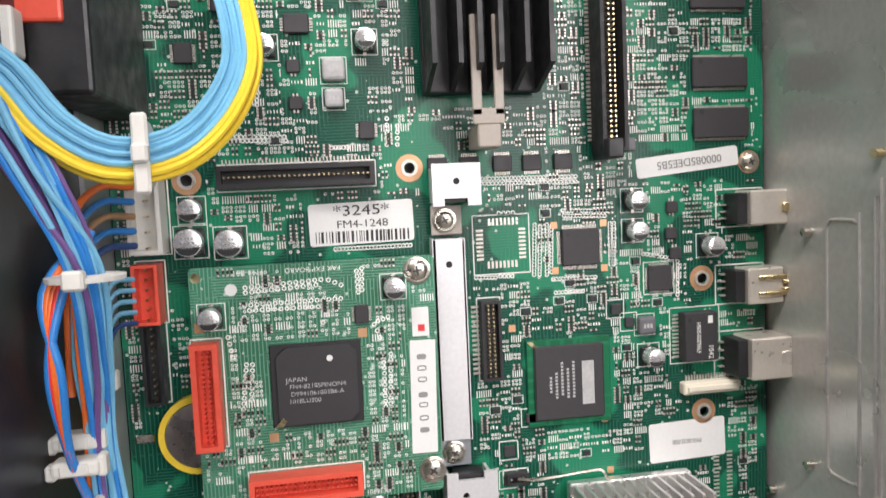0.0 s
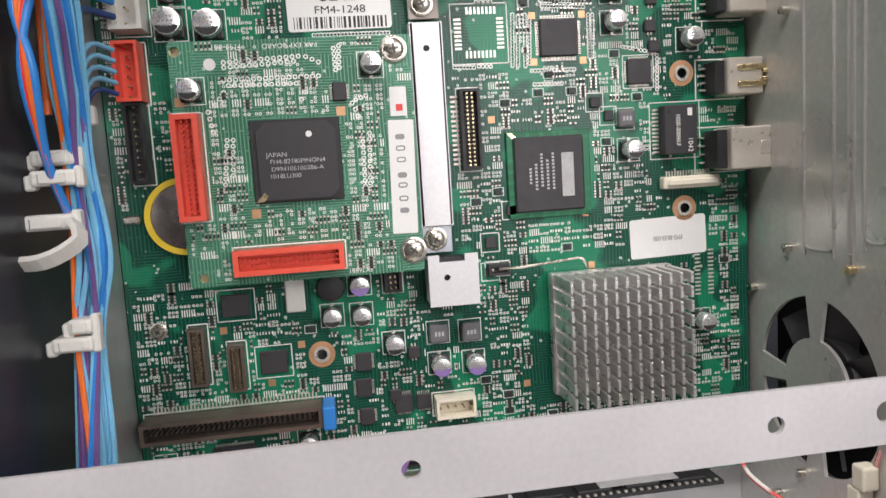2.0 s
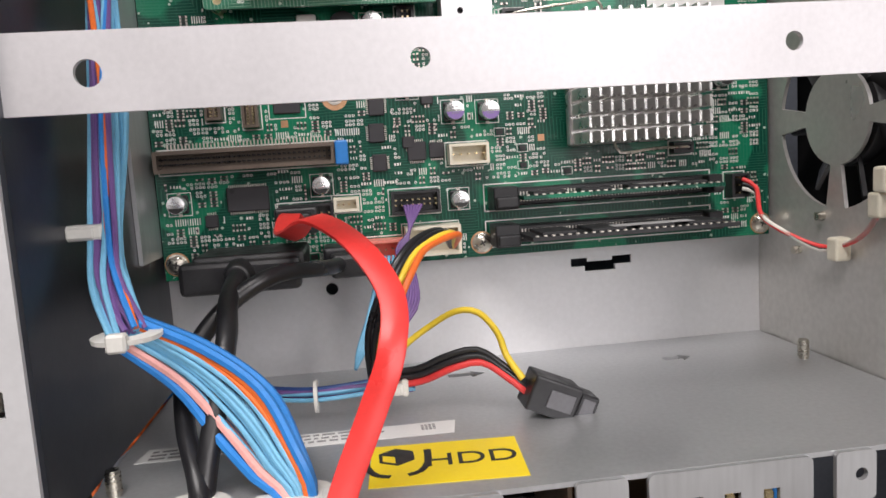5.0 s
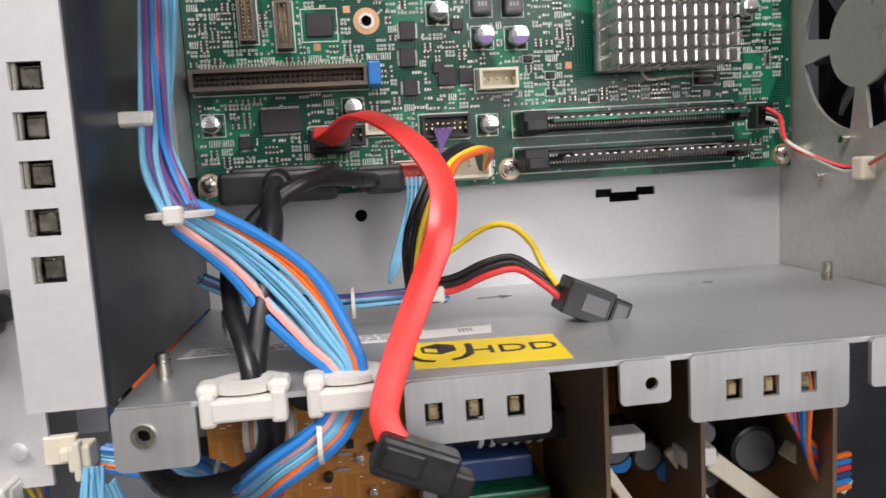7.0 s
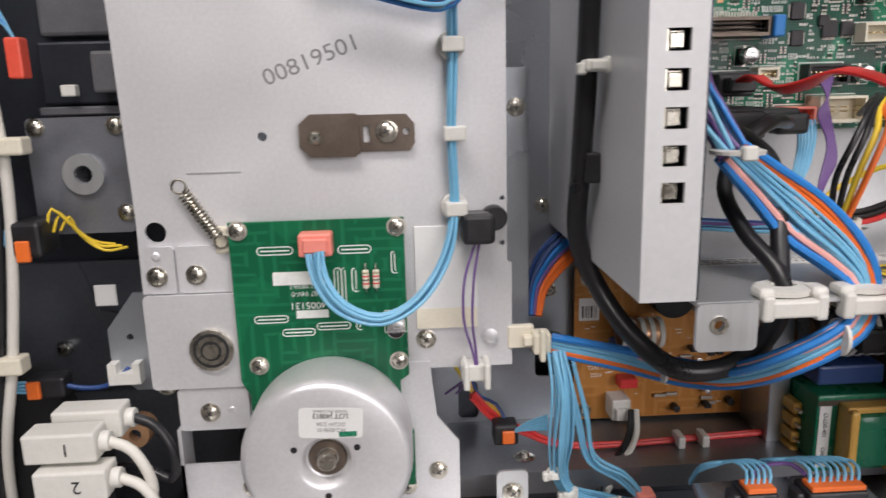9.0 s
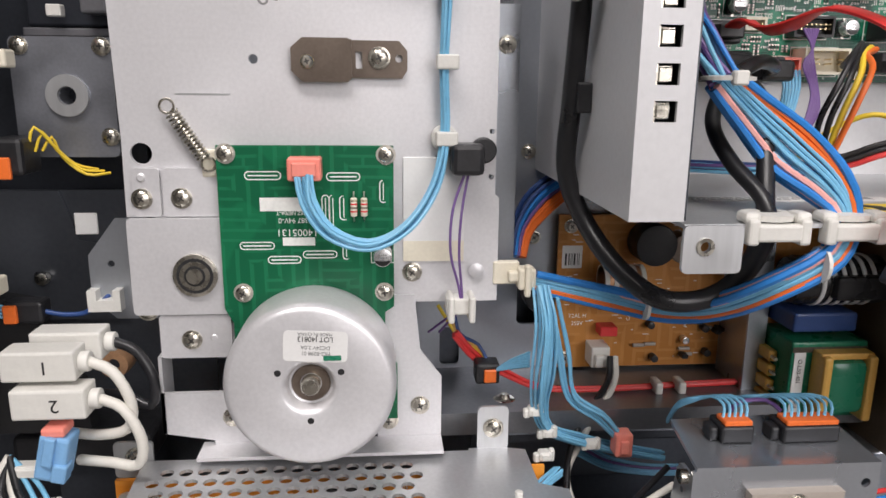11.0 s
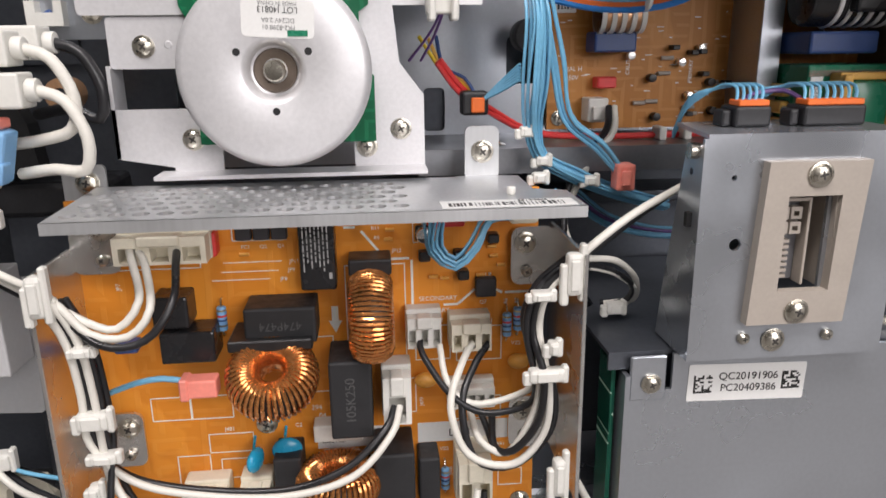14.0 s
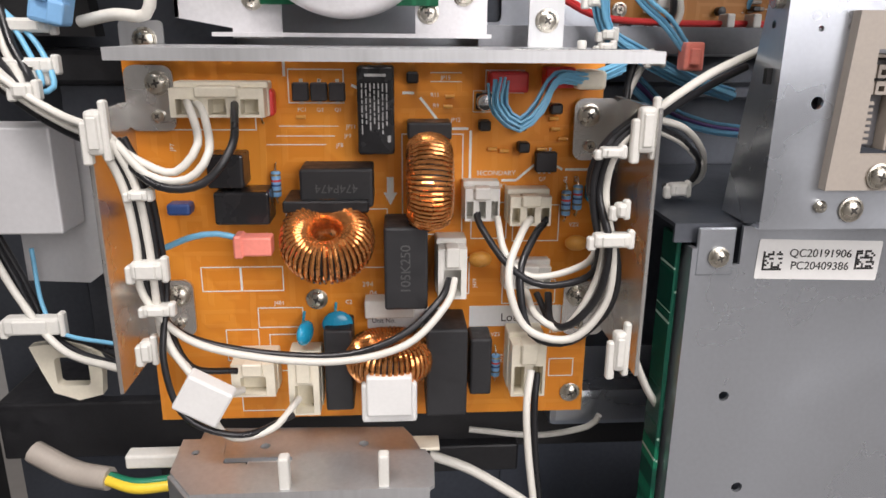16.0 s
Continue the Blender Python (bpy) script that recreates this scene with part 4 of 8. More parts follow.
words("lettering", "000085DEE5B5", 3.6, 117.6, PY - 0.25, 907.4, board, GREYINK, 185, squeeze=1.0)
# centre bracket bridging both boards
b = B(); box(b, 31.4, 41.4, 211.2, 212.4, 825, 887, 0.3); box(b, 31.4, 32.4, 211.2, 217, 825, 887); box(b, 40.6, 41.4, 211.2, 217, 825, 887)
br = solo("bridge_bracket", b, PLATE, "pale zinc bracket strip screwed along the boards", "bracket", at=(36.5, 214, 856))
# Black discs stand for the shade inside two small holes.
b = B(); cyl(b, 36.3, 211.2, 879.2, 1.0, 0.04, n=14); cyl(b, 38.7, 206.5, 904, 1.0, 0.04, n=14); part("dark_hole", b, VOID, br)
for z0, z1, s in ((896.8, 909.2, -1), (800.5, 816.4, 1)):
    b = B()
    lo, hi = (z0, z1)
    cut = [(35, lo - 0.01), (42, lo - 0.01), (42, lo + 2.2), (35, lo + 2.2)] if s < 0 else [(35.5, hi - 2.2), (43.5, hi - 2.2), (43.5, hi + 0.01), (35.5, hi + 0.01)]
    out = [(31.5, lo), (cut[0][0], lo), (cut[0][0], cut[2][1]), (cut[1][0], cut[2][1]), (cut[1][0], lo), (46, lo), (46, hi), (31.5, hi)] if s < 0 else [(32, lo), (47.6, lo), (47.6, hi), (cut[1][0], hi), (cut[1][0], cut[0][1]), (cut[0][0], cut[0][1]), (cut[0][0], hi), (32, hi)]
    sheet(b, out, [circle(38.7, 904, 1.0, 12)] if s < 0 else [circle(37.7, 809.4, 1.0, 12)], "y", 206.4, 1.2)
    box(b, 32, 33.2, 207.6, 216, lo + 1, hi - 1); box(b, 45, 46, 207.6, 216, lo + 1, hi - 1)
    part("end_cap", b, PLATE, br)
    # Black block fills the gap, in place of its shade.
    b = B(); box(b, 35, 44, 208.5, 215, lo + 1, hi - 1); part("dark_gap", b, DARK, br)
    keep(39, (lo + hi) / 2, 18, 18)
for z in (892.5, 821):
    b = B(); box(b, 31.6, 41, 212.8, 213.8, z - 4.4, z + 4.4, 0.2); part("foot_tab", b, BEIGE if z > 850 else PANELM, br)
    screw("screw", br, 35.7, 212.7, z, 2.7)
keep(36.5, 856, 13, 84)
for x, z in ((138.7, 906.5), (42.3, 736.7), (-55.6, 737.1), (140.8, 736)):
    b = B(); sheet(b, circle(x, z, 3.8, 20), [circle(x, z, 1.5, 8)], "y", PY - 0.1, 0.1); part("mounting_ring", b, COPPER, board)
    screw("screw", board, x, PY - 0.1, z, 2.5); keep(x, z, 8, 8)
screw("standoff", board, -51, PY, 798.6, 2.0)

# ---------------------------------------------------------------- small board on spacers
DY = 206.6
DZ0, DZ1, DX0, DX1 = 812.4, 882.8, -38, 31
MAINKEEP = list(KEEP); MAINKEEP.append((DX0 - 1, DX1 + 1, DZ0 - 1, DZ1 + 1))
KEEP.clear()
b = B(); sheet(b, rrect(DX0, DX1, DZ0, DZ1, 1.2), [circle(-36.2, 880, 1.5, 12), circle(-34, 815, 1.4, 12)], "y", DY, 1.5)
db = solo("daughter_board", b, MASKL, "small pale green board mounted over the main board", "circuit board", at=(-4, DY, 812))
for x, z in ((25.8, 879.4), (27.9, 818.8), (-35, 815), (-35.6, 879.6)):
    b = B(); cyl(b, x, PY, z, 2.4, PY - DY - 1.5, n=6); part("spacer", b, BRASS, db); keep(x, z, 7, 7)
screw("screw", db, 25.8, DY, 878.6, 3.0); screw("screw", db, 27.9, DY, 818.8, 3.0)
silk_main, silk = silk, B()
keep(-4.4, 847.7, 27, 25)
b = B(); box(b, -17.4, 8.4, DY - 1.0, DY, 835.8, 859.8, 0.2); jc = part("processor", b, CHIP, db, "square dark processor with white print")
b = B(); sheet(b, [(-15.2, 836.6), (4.6, 836.6), (7, 839), (7, 856.6), (4.6, 859), (-12.8, 859), (-15.6, 856.4), (-15.6, 839)], [], "y", DY - 2.0, 1.0); part("cap", b, CHIP2, jc)
b = B(); sheet(b, [(-17, 836.2), (-14.6, 836.4), (-13.4, 838), (-14.6, 838.9)], [], "y", DY - 2.05, 0.05); part("gold_key", b, BRASS, jc)
b = B(); cyl(b, -0.6, DY - 2.02, 855.2, 0.9, 0.02, n=16); part("white_dot", b, LABEL, jc)
words("lettering", "JAPAN", 1.9, -10.2, DY - 2.05, 849.6, jc, PALE, squeeze=1.1)
for i, t_ in enumerate(("FH4-8218SPINON4", "D9941061003B6-A", "1018LU300")):
    words("lettering", t_, 1.75, (-4.3, -4.5, -8.1)[i], DY - 2.05, 847.6 - i * 2.1, jc, PALE, squeeze=(1.12, 1.1, 1.1)[i])
header(db, "board_connector", -34.4, 847.3, 7.4, 30, 6, RED, 20, rows=2, y=DY, wall=1.5, label="red shrouded connector", pinmat=RED)
header(db, "board_connector", -8.9, 819.2, 31.6, 7.4, 6, RED, 22, rows=2, y=DY, wall=1.5, label="red shrouded connector", pinmat=RED)
can_cap(db, -32.5, 868.9, 3.0, y=DY); can_cap(db, 18.7, 874.3, 3.0, y=DY)
chip(db, 9.2, 867, 4, 5.4, 1.2, "lr", 0.6, 0.8, y=DY)
b = B()
for x, z in ((9.2, 861.4), (-17.5, 833), (-36, 866)):
    box(b, x - 1.3, x + 1.3, DY - 0.1, DY, z - 1.3, z + 1.3); keep(x, z, 3, 3)
part("copper_square", b, COPPER, db)
b = B(); cyl(b, -26.8, DY, 876.2, 1.7, 0.15, n=20); part("tooling_mark", b, LABEL, db); keep(-26.8, 876.2, 4, 4)
label_plate(db, 26.2, DY, 841, 7.6, 34, 1.2, 0.4, text="white strip label with handwritten digits")
b = B()
for i, z in enumerate((853, 849.6, 846.2, 841.6, 838.6, 834.6, 831)):
    sheet(b, rrect(24.6, 27.4, z - 0.8, z + 0.8, 0.6, 2), [rrect(25.0, 27.0, z - 0.4, z + 0.4, 0.3, 2)] if i % 3 else [], "y", DY - 0.18, 0.06)
part("printed_bars", b, GREYINK, db)
label_plate(db, 26.2, DY, 863.4, 5, 8.6, 0, 0.3, text="white sticker with a red stamp")
b = B(); box(b, 25.4, 27.4, DY - 0.2, DY - 0.12, 860.6, 862.6, 0.01); part("stamp", b, REDW, db)
words("lettering", "FAX EXP BOARD", 1.9, -4, DY - 0.1, 880.8, db, SILK, 180, squeeze=1.1)
words("lettering", "FM3-861", 2.4, -22, DY - 0.1, 880.8, db, SILK, 180)
words("lettering", "FK26981", 2.0, 11.5, DY - 0.1, 814, db, SILK, 180)


def clutter(parent, x0, x1, z0, z1, y, keepers, rg, lines, cell=(3.7, 2.8), ringy=0.42, fill=0.95):
    """Via rings, chip resistors and print in the free space of a board, as they crowd round its chips."""
    rings, ends, bodies, holes_ = B(), B(), B(), B()
    def free(a, b_, c, d):
        return a > x0 + 0.5 and b_ < x1 - 0.5 and c > z0 + 0.5 and d < z1 - 0.5 and not any(a < k[1] and b_ > k[0] and c < k[3] and d > k[2] for k in keepers)
    nx, nz = int((x1 - x0) / cell[0]), int((z1 - z0) / cell[1])
    for i in range(nx):
        for j in range(nz):
            cx, cz = x0 + (i + 0.5) * cell[0], z0 + (j + 0.5) * cell[1]
            if rg.random() > fill or noise.noise((cx * 0.045, cz * 0.045, 3.3 + y)) < -0.42:
                continue
            kind = rg.random(); horiz = rg.random() < 0.55
            if kind < ringy:
                nr = rg.choice((1, 2, 2)); 
                for r in range(nr):
                    for k in range(int(cell[0] / 1.12)):
                        px_, pz_ = cx - cell[0] / 2 + 0.6 + k * 1.12, cz + (r - 0.5) * 1.15
                        if not free(px_ - 0.6, px_ + 0.6, pz_ - 0.6, pz_ + 0.6) or rg.random() < 0.15:
                            continue
                        sheet_ring(rings, px_, pz_, y - 0.05, 0.47, 0.24)
            elif kind < ringy + 0.3:
                n = rg.choice((2, 3, 4))
                for k in range(n):
                    px_, pz_ = (cx + (k - n / 2) * 1.15, cz) if horiz else (cx, cz + (k - n / 2) * 0.95)
                    w, h = (0.3, 0.85) if horiz else (0.85, 0.3)
                    if not free(px_ - 1, px_ + 1, pz_ - 1, pz_ + 1):
                        continue
                    box(bodies, px_ - w * 0.9, px_ + w * 0.9, y - 0.42, y, pz_ - h * 0.62 if horiz else pz_ - h, pz_ + h * 0.62 if horiz else pz_ + h)
                    for s in (-1, 1):
                        if horiz:
                            box(ends, px_ - w, px_ + w, y - 0.46, y, pz_ + s * h - 0.28, pz_ + s * h + 0.28)
                        else:
                            box(ends, px_ + s * w - 0.28, px_ + s * w + 0.28, y - 0.46, y, pz_ - h, pz_ + h)
            elif kind < ringy + 0.42:
                n = rg.choice((4, 5, 6))
                for k in range(n):
                    q = cx - cell[0] / 2 + 0.5 + k * 0.72
                    if free(q - 0.3, q + 0.3, cz - 1.2, cz + 1.2):
                        box(lines, q, q + 0.32, y - 0.05, y, cz - 1.1, cz + 1.1)
            elif kind < ringy + 0.45:
                if free(cx - 2, cx + 2, cz - 1.5, cz + 1.5):
                    frame_lines(lines, cx - 1.9, cx + 1.9, cz - 1.4, cz + 1.4, y, 0.22)
                    box(bodies, cx - 1.1, cx + 1.1, y - 0.8, y, cz - 0.8, cz + 0.8)
            else:
                n = rg.choice((3, 4, 5))
                for k in range(n):
                    q = cx - 1.8 + k * 0.9
                    if free(q - 0.3, q + 0.7, cz - 0.6, cz + 0.6):
                        box(lines, q, q + rg.choice((0.3, 0.55)), y - 0.05, y, cz - 0.45, cz + 0.45)
    for nm, bm_, m_, lb in (("via_rings", rings, SILK, ""), ("solder_ends", ends, PADM, ""), ("chip_resistors", bodies, CHIP, "tiny dark chip components"), ("silkscreen_print", lines, SILK, "")):
        tagged(part(nm, bm_, m_, parent, lb), kind="stuff")


def sheet_ring(bm, x, z, y, r, ri, n=8):
    a = [bm.verts.new((x + r * math.cos(2 * math.pi * i / n), y, z + r * math.sin(2 * math.pi * i / n))) for i in range(n)]
    c = [bm.verts.new((x + ri * math.cos(2 * math.pi * i / n), y, z + ri * math.sin(2 * math.pi * i / n))) for i in range(n)]
    for i in range(n):
        bm.faces.new((a[i], a[(i + 1) % n], c[(i + 1) % n], c[i]))


clutter(db, DX0, DX1, DZ0, DZ1, DY, KEEP, random.Random(8), silk, (3.2, 2.7), 0.58, 0.98)
clutter(board, -59, 144, 732, 988, PY, MAINKEEP, random.Random(5), silk_main)

# rows of tinned test rings round the large chips
def ring_rows(owner, yy, lines):
    b = B()
    for x0, z0, x1, z1, n in lines:
        for i in range(n):
            u = i / max(1, n - 1); sheet_ring(b, x0 + (x1 - x0) * u, z0 + (z1 - z0) * u, yy, 0.72, 0.36, 12)
    tagged(part("test_ring", b, SILK, owner), kind="stuff")


ring_rows(board, PY - 0.06, ((74.5, 893.5, 89.4, 892.8, 15), (74.8, 891.9, 88.4, 891.2, 14), (65.1, 889.5, 64.4, 873.8, 16), (66.9, 889.0, 66.2, 873.7, 16), (69.1, 889.3, 68.6, 873.5, 16), (70.6, 888.8, 70.0, 874.3, 14), (70.6, 871.9, 84.7, 871.8, 14), (71.3, 867.6, 80.3, 867.5, 9), (90.0, 888.7, 89.9, 875.6, 14)))
ring_rows(board, PY - 0.06, ((91.4, 888.7, 90.9, 875.5, 14), (99.1, 871.8, 98.8, 862.2, 10), (113.0, 875.1, 112.7, 864.2, 10), (101.1, 878.3, 111.3, 876.2, 9), (47.7, 904.5, 79.1, 904.1, 28), (48.4, 903.1, 79.0, 902.5, 26), (45.7, 874.0, 51.9, 873.7, 7), (53.5, 874.0, 57.3, 873.8, 4), (53.7, 893.7, 58.2, 893.7, 4)))
ring_rows(board, PY - 0.06, ((-32.3, 919.8, -10.1, 919.2, 19), (-31.9, 918.7, -9.8, 918.1, 19), (3.5, 915.6, 8.1, 915.6, 5), (20.3, 923.7, 19.9, 916.0, 5), (23.4, 921.5, 23.1, 915.9, 4), (-16.7, 938.8, -17.4, 928.7, 9), (3.0, 885.3, 25.6, 885.3, 22)))
ring_rows(db, DY - 0.06, ((-22.9, 876.6, -1.8, 877.6, 13), (-22.9, 875.2, -3.3, 876.2, 12), (-23.3, 871.6, 3.5, 871.8, 17), (-22.1, 870.1, -3.0, 869.9, 12), (8.4, 879.4, 8.6, 873.3, 5), (9.9, 880.1, 9.7, 873.9, 5), (12.7, 863.6, 14.2, 859.7, 3), (13.8, 864.5, 16.8, 865.5, 3)))
ring_rows(db, DY - 0.06, ((15.0, 853.9, 14.8, 839.0, 10), (17.1, 854.5, 16.2, 838.2, 11), (-23.9, 854.7, -25.7, 840.4, 10), (-22.2, 854.6, -23.1, 844.5, 7), (-28.4, 862.9, -27.5, 857.1, 4), (-26.2, 864.8, -23.6, 868.2, 3), (0.3, 877.4, 3.8, 875.7, 3), (-0.7, 867.4, -1.9, 865.3, 2)))

# ---------------------------------------------------------------- motor plate and motor
MY = 184
silk = B()
b = B()
sheet(b, [(-222.5, 806), (-101, 806), (-101, 694), (-99.5, 693), (-99.5, 657), (-134, 657), (-134, 640), (-212, 640), (-212, 687), (-221, 687), (-220.6, 712)],
      [circle(-178.5, 737, 1.5, 14), circle(-214.8, 707.5, 3.4, 20), circle(-102.5, 715, 0.9, 8), circle(-102.5, 700, 0.9, 8)], "y", MY, 1.4)
mp = solo("motor_plate", b, PLATE, "large pale zinc mounting plate of the drive motor", "plate", at=(-164, MY, 640))
def overlay(name, x0, x1, z0, z1, y, r=1.2, th=1.2, holes=(), m=None):
    b = B(); sheet(b, rrect(x0, x1, z0, z1, r), holes, "y", y - th, th); return part(name, b, m or PLATE, mp)
overlay("bearing_plate", -220.5, -189.5, 654.5, 687, 182.6, 1.5, 1.4)
overlay("screw_tab", -218, -209.4, 687.4, 703, 183.6); overlay("screw_tab", -208.6, -190, 687.4, 703, 183.6)
overlay("screw_tab", -213, -189.5, 639, 654, 183.2)
b = B(); cyl(b, -199.7, 181.2, 668.2, 7.2, 1.6, n=36, bev=0.3); bg = part("bearing", b, SCREW, mp, "steel ball bearing", smooth=True)
for r, h, m in ((5.9, 1.7, VOID), (4.9, 1.9, SCREW), (3.4, 2.0, VOID), (2.6, 2.6, SCREW)):
    b = B(); cyl(b, -199.7, 181.2, 668.2, r, h, n=28); part("bearing_ring", b, m, bg, smooth=True)
for x, y, z in ((-215.2, 182.4, 693.2), (-202.8, 182.4, 693.4), (-202.6, 182, 645.5), (-128.8, 184, 667.6), (-216.5, 183, 655.5)):
    screw("screw", mp, x, y, z, 2.5)
for x, z in ((-215, 700), (-195.4, 646), (-107, 668.2)):
    b = B(); cyl(b, x, 182.2, z, 1.5 if x < -110 else 2.6, 0.5, n=16, r2=0.9 if x < -110 else 1.6); part("pressed_boss", b, PLATE, mp, smooth=True)
b = B(); box(b, -131.8, -111.4, 183.2, 183.9, 671.5, 706.5, 0.1); part("cover_strip", b, LABEL, mp, "white film strip")
b = B(); box(b, -131.8, -111.4, 183.1, 183.2, 671.5, 678.5); part("tape", b, CREAM, mp)
words("stamped_number", "00819501", 7.0, -161.6, MY - 0.05, 760.0, mp, GREYINK, 20, squeeze=1.15)
b = B(); box(b, -203, -186, MY - 0.15, MY, 725.9, 726.4); part("score_line", b, STEEL, mp)
# brown latch bracket
b = B(); sheet(b, [(-148, 731.5), (-132, 731.5), (-130.4, 734), (-130.4, 740), (-133, 743), (-148, 743)], [rrect(-146.6, -144.6, 734.4, 739.6, 0.4), circle(-133, 737.6, 1.2, 12)], "y", 182.2, 1.2)
sheet(b, [(-163, 730.2), (-149, 730.2), (-148, 731.5), (-148, 743), (-149, 743.6), (-163, 743.6), (-166.5, 740.5), (-166.5, 733.5)], [circle(-161.6, 736.4, 2.2, 16)], "y", 180.6, 1.4)
box(b, -149, -147.8, 180.8, 183, 731, 743.2)
lb = part("latch_bracket", b, BROWNM, mp, "browned steel latch bracket")
b = B(); cyl(b, -161.6, 184, 736.4, 3.4, 2.6, n=20); part("stud", b, BRASS, lb, smooth=True)
screw("screw", mp, -161.6, 181.2, 736.4, 2.0, washer=False); screw("screw", mp, -139.2, 182.2, 737.7, 2.6)
# tension spring
b = B(); n = 150
line = []
A_, B_ = Vector((-203.6, 180.5, 720.5)), Vector((-194.6, 180.5, 706.5))
ax = (B_ - A_).normalized(); sd = ax.cross(Vector((0, 1, 0))).normalized(); up_ = sd.cross(ax)
for i in range(n + 1):
    a = 2 * math.pi * 13 * i / n
    line.append(A_ + (B_ - A_) * i / n + (sd * math.cos(a) + up_ * math.sin(a)) * 2.0)
sweep(b, line, [(0.42 * math.cos(2 * math.pi * k / 6), 0.42 * math.sin(2 * math.pi * k / 6)) for k in range(6)])
for c, s in ((A_, -1), (B_, 1)):
    ce = c + ax * s * 2.4
    tube(b, [ce + (ax * math.cos(t) + sd * math.sin(t)) * 2.2 for t in [radians(40 * k) for k in range(10)]], 0.42, 6)
solo("tension_spring", b, SCREW, "steel tension spring hooked to the motor plate", "spring", smooth=True, at=(-199, 180.5, 713))
b = B(); box(b, -196, -189.5, 182, 184, 700, 709, 0.8); solo("foam_pad", b, CREAM, "yellowed foam pad beside the motor board", "pad", at=(-193, 183, 700))

# motor circuit board
GY = 179.2
b = B(); sheet(b, [(-190.7, 710.6), (-135, 710.6), (-135, 657), (-138, 655), (-138, 640), (-134, 636), (-134, 616), (-188, 616), (-188, 652), (-190.7, 657)], [], "y", GY, 1.5)
mb = solo("motor_board", b, MASKM, "deep green motor driver board", "circuit board", at=(-163, GY, 616))
for x, z in ((-187.8, 708), (-137.4, 707.7), (-184.4, 662.4), (-138.2, 662.1)):
    b = B(); cyl(b, x, 184, z, 2.2, 4.8, n=12); part("spacer", b, SCREW, mb); b = B(); cyl(b, x, GY, z, 3.2, 0.1, n=18); part("ground_ring", b, PADM, mb); screw("screw", mb, x, GY - 0.1, z, 2.4, washer=False)
b = B()
def pxm(px_, py_):
    return -190.7 + (px_ - 415) / 5.48, 710.6 - (py_ - 390) / 5.25
for px_, py_, w, h in ((493, 440, 64, 15), (632, 442, 60, 15), (478, 560, 62, 14), (525, 585, 60, 14), (588, 576, 62, 14), (600, 500, 14, 56), (613, 505, 14, 66), (635, 568, 14, 36), (702, 467, 14, 40), (632, 495, 16, 44)):
    x, z = pxm(px_, py_); w /= 5.5; h /= 5.3; r = min(w, h) / 2 - 0.02
    sheet(b, rrect(x - w / 2, x + w / 2, z - h / 2, z + h / 2, r), [rrect(x - w / 2 + 0.35, x + w / 2 - 0.35, z - h / 2 + 0.35, z + h / 2 - 0.35, r - 0.33)], "y", GY - 0.08, 0.08)
    box(b, x - w / 2 + 1.2 if w > h else x - 0.15, x + w / 2 - 1.2 if w > h else x + 0.15, GY - 0.25, GY, z - 0.2 if w > h else z - h / 2 + 1, z + 0.2 if w > h else z + h / 2 - 1)
tagged(part("jumper_outline", b, SILK, mb, "white outlined wire jumpers"), kind="stuff")
b = B(); box(b, -177.8, -160.2, GY - 0.06, GY, 689.6, 694, 0.0); part("blank_print", b, SILK, mb)
words("lettering", "14005131", 3.2, -166.2, GY - 0.1, 682.6, mb, SILK, 180, squeeze=1.05)
words("lettering", "64387 94V-0", 2.4, -166.2, GY - 0.1, 686.6, mb, SILK, 180, squeeze=0.95)
words("lettering", "BSZ N870A-T", 1.8, -168, GY - 0.1, 689.0, mb, SILK, 180, squeeze=0.9)
b = B(); box(b, -171, -160.6, GY - 0.08, GY, 678.2, 680.9, 0.0); part("maker_mark", b, SILK, mb)
x, z = pxm(568, 426); b = B(); box(b, x - 5.2, x + 5.2, GY - 7, GY, z - 3.6, z + 3.6, 0.5); box(b, x - 3.8, x + 3.8, GY - 8, GY - 6, z - 2.2, z + 2.2, 0.4); rc = part("wire_connector", b, PINK, mb, "red wire connector")
for k in range(2):
    x, z = pxm(650 + 18 * k, 492); b = B(); cyl(b, x, GY - 2, z - 3.0, 1.1, 6.0, "z", 14, bev=0.3); rs = part("resistor", b, CREAM, mb, "cream resistor with coloured bands", smooth=True)
    for q, m in ((-1.6, REDW), (-0.4, BROWNM), (0.8, REDW), (1.9, BRASS)):
        b = B(); cyl(b, x, GY - 2, z + q, 1.14, 0.5, "z", 14); part("colour_band", b, m, rs)
    b = B(); tube(b, [(x, GY, z - 4.6), (x, GY - 2, z - 4), (x, GY - 2, z + 4), (x, GY, z + 4.6)], 0.3, 6); part("lead", b, SCREW, rs)
x, z = pxm(700, 572); can_cap(mb, x, z, 3.0, 9, GY)
tagged(part("silkscreen_print", silk, SILK, mb), kind="stuff")

# motor can
b = B()
mz, mx_ = 638.6, -161.4
def lathe(bm, cx, cz, prof, n=64):
    rings = []
    for r, y in prof:
        if r < 0.01:
            rings.append([bm.verts.new((cx, y, cz))])
        else:
            rings.append([bm.verts.new((cx + r * math.cos(2 * math.pi * i / n), y, cz + r * math.sin(2 * math.pi * i / n))) for i in range(n)])
    for r0, r1 in zip(rings, rings[1:]):
        for i in range(n):
            if len(r0) == 1:
                bm.faces.new((r0[0], r1[i], r1[(i + 1) % n]))
            elif len(r1) == 1:
                bm.faces.new((r0[i], r1[0], r0[(i + 1) % n]))
            else:
                bm.faces.new((r0[i], r1[i], r1[(i + 1) % n], r0[(i + 1) % n]))
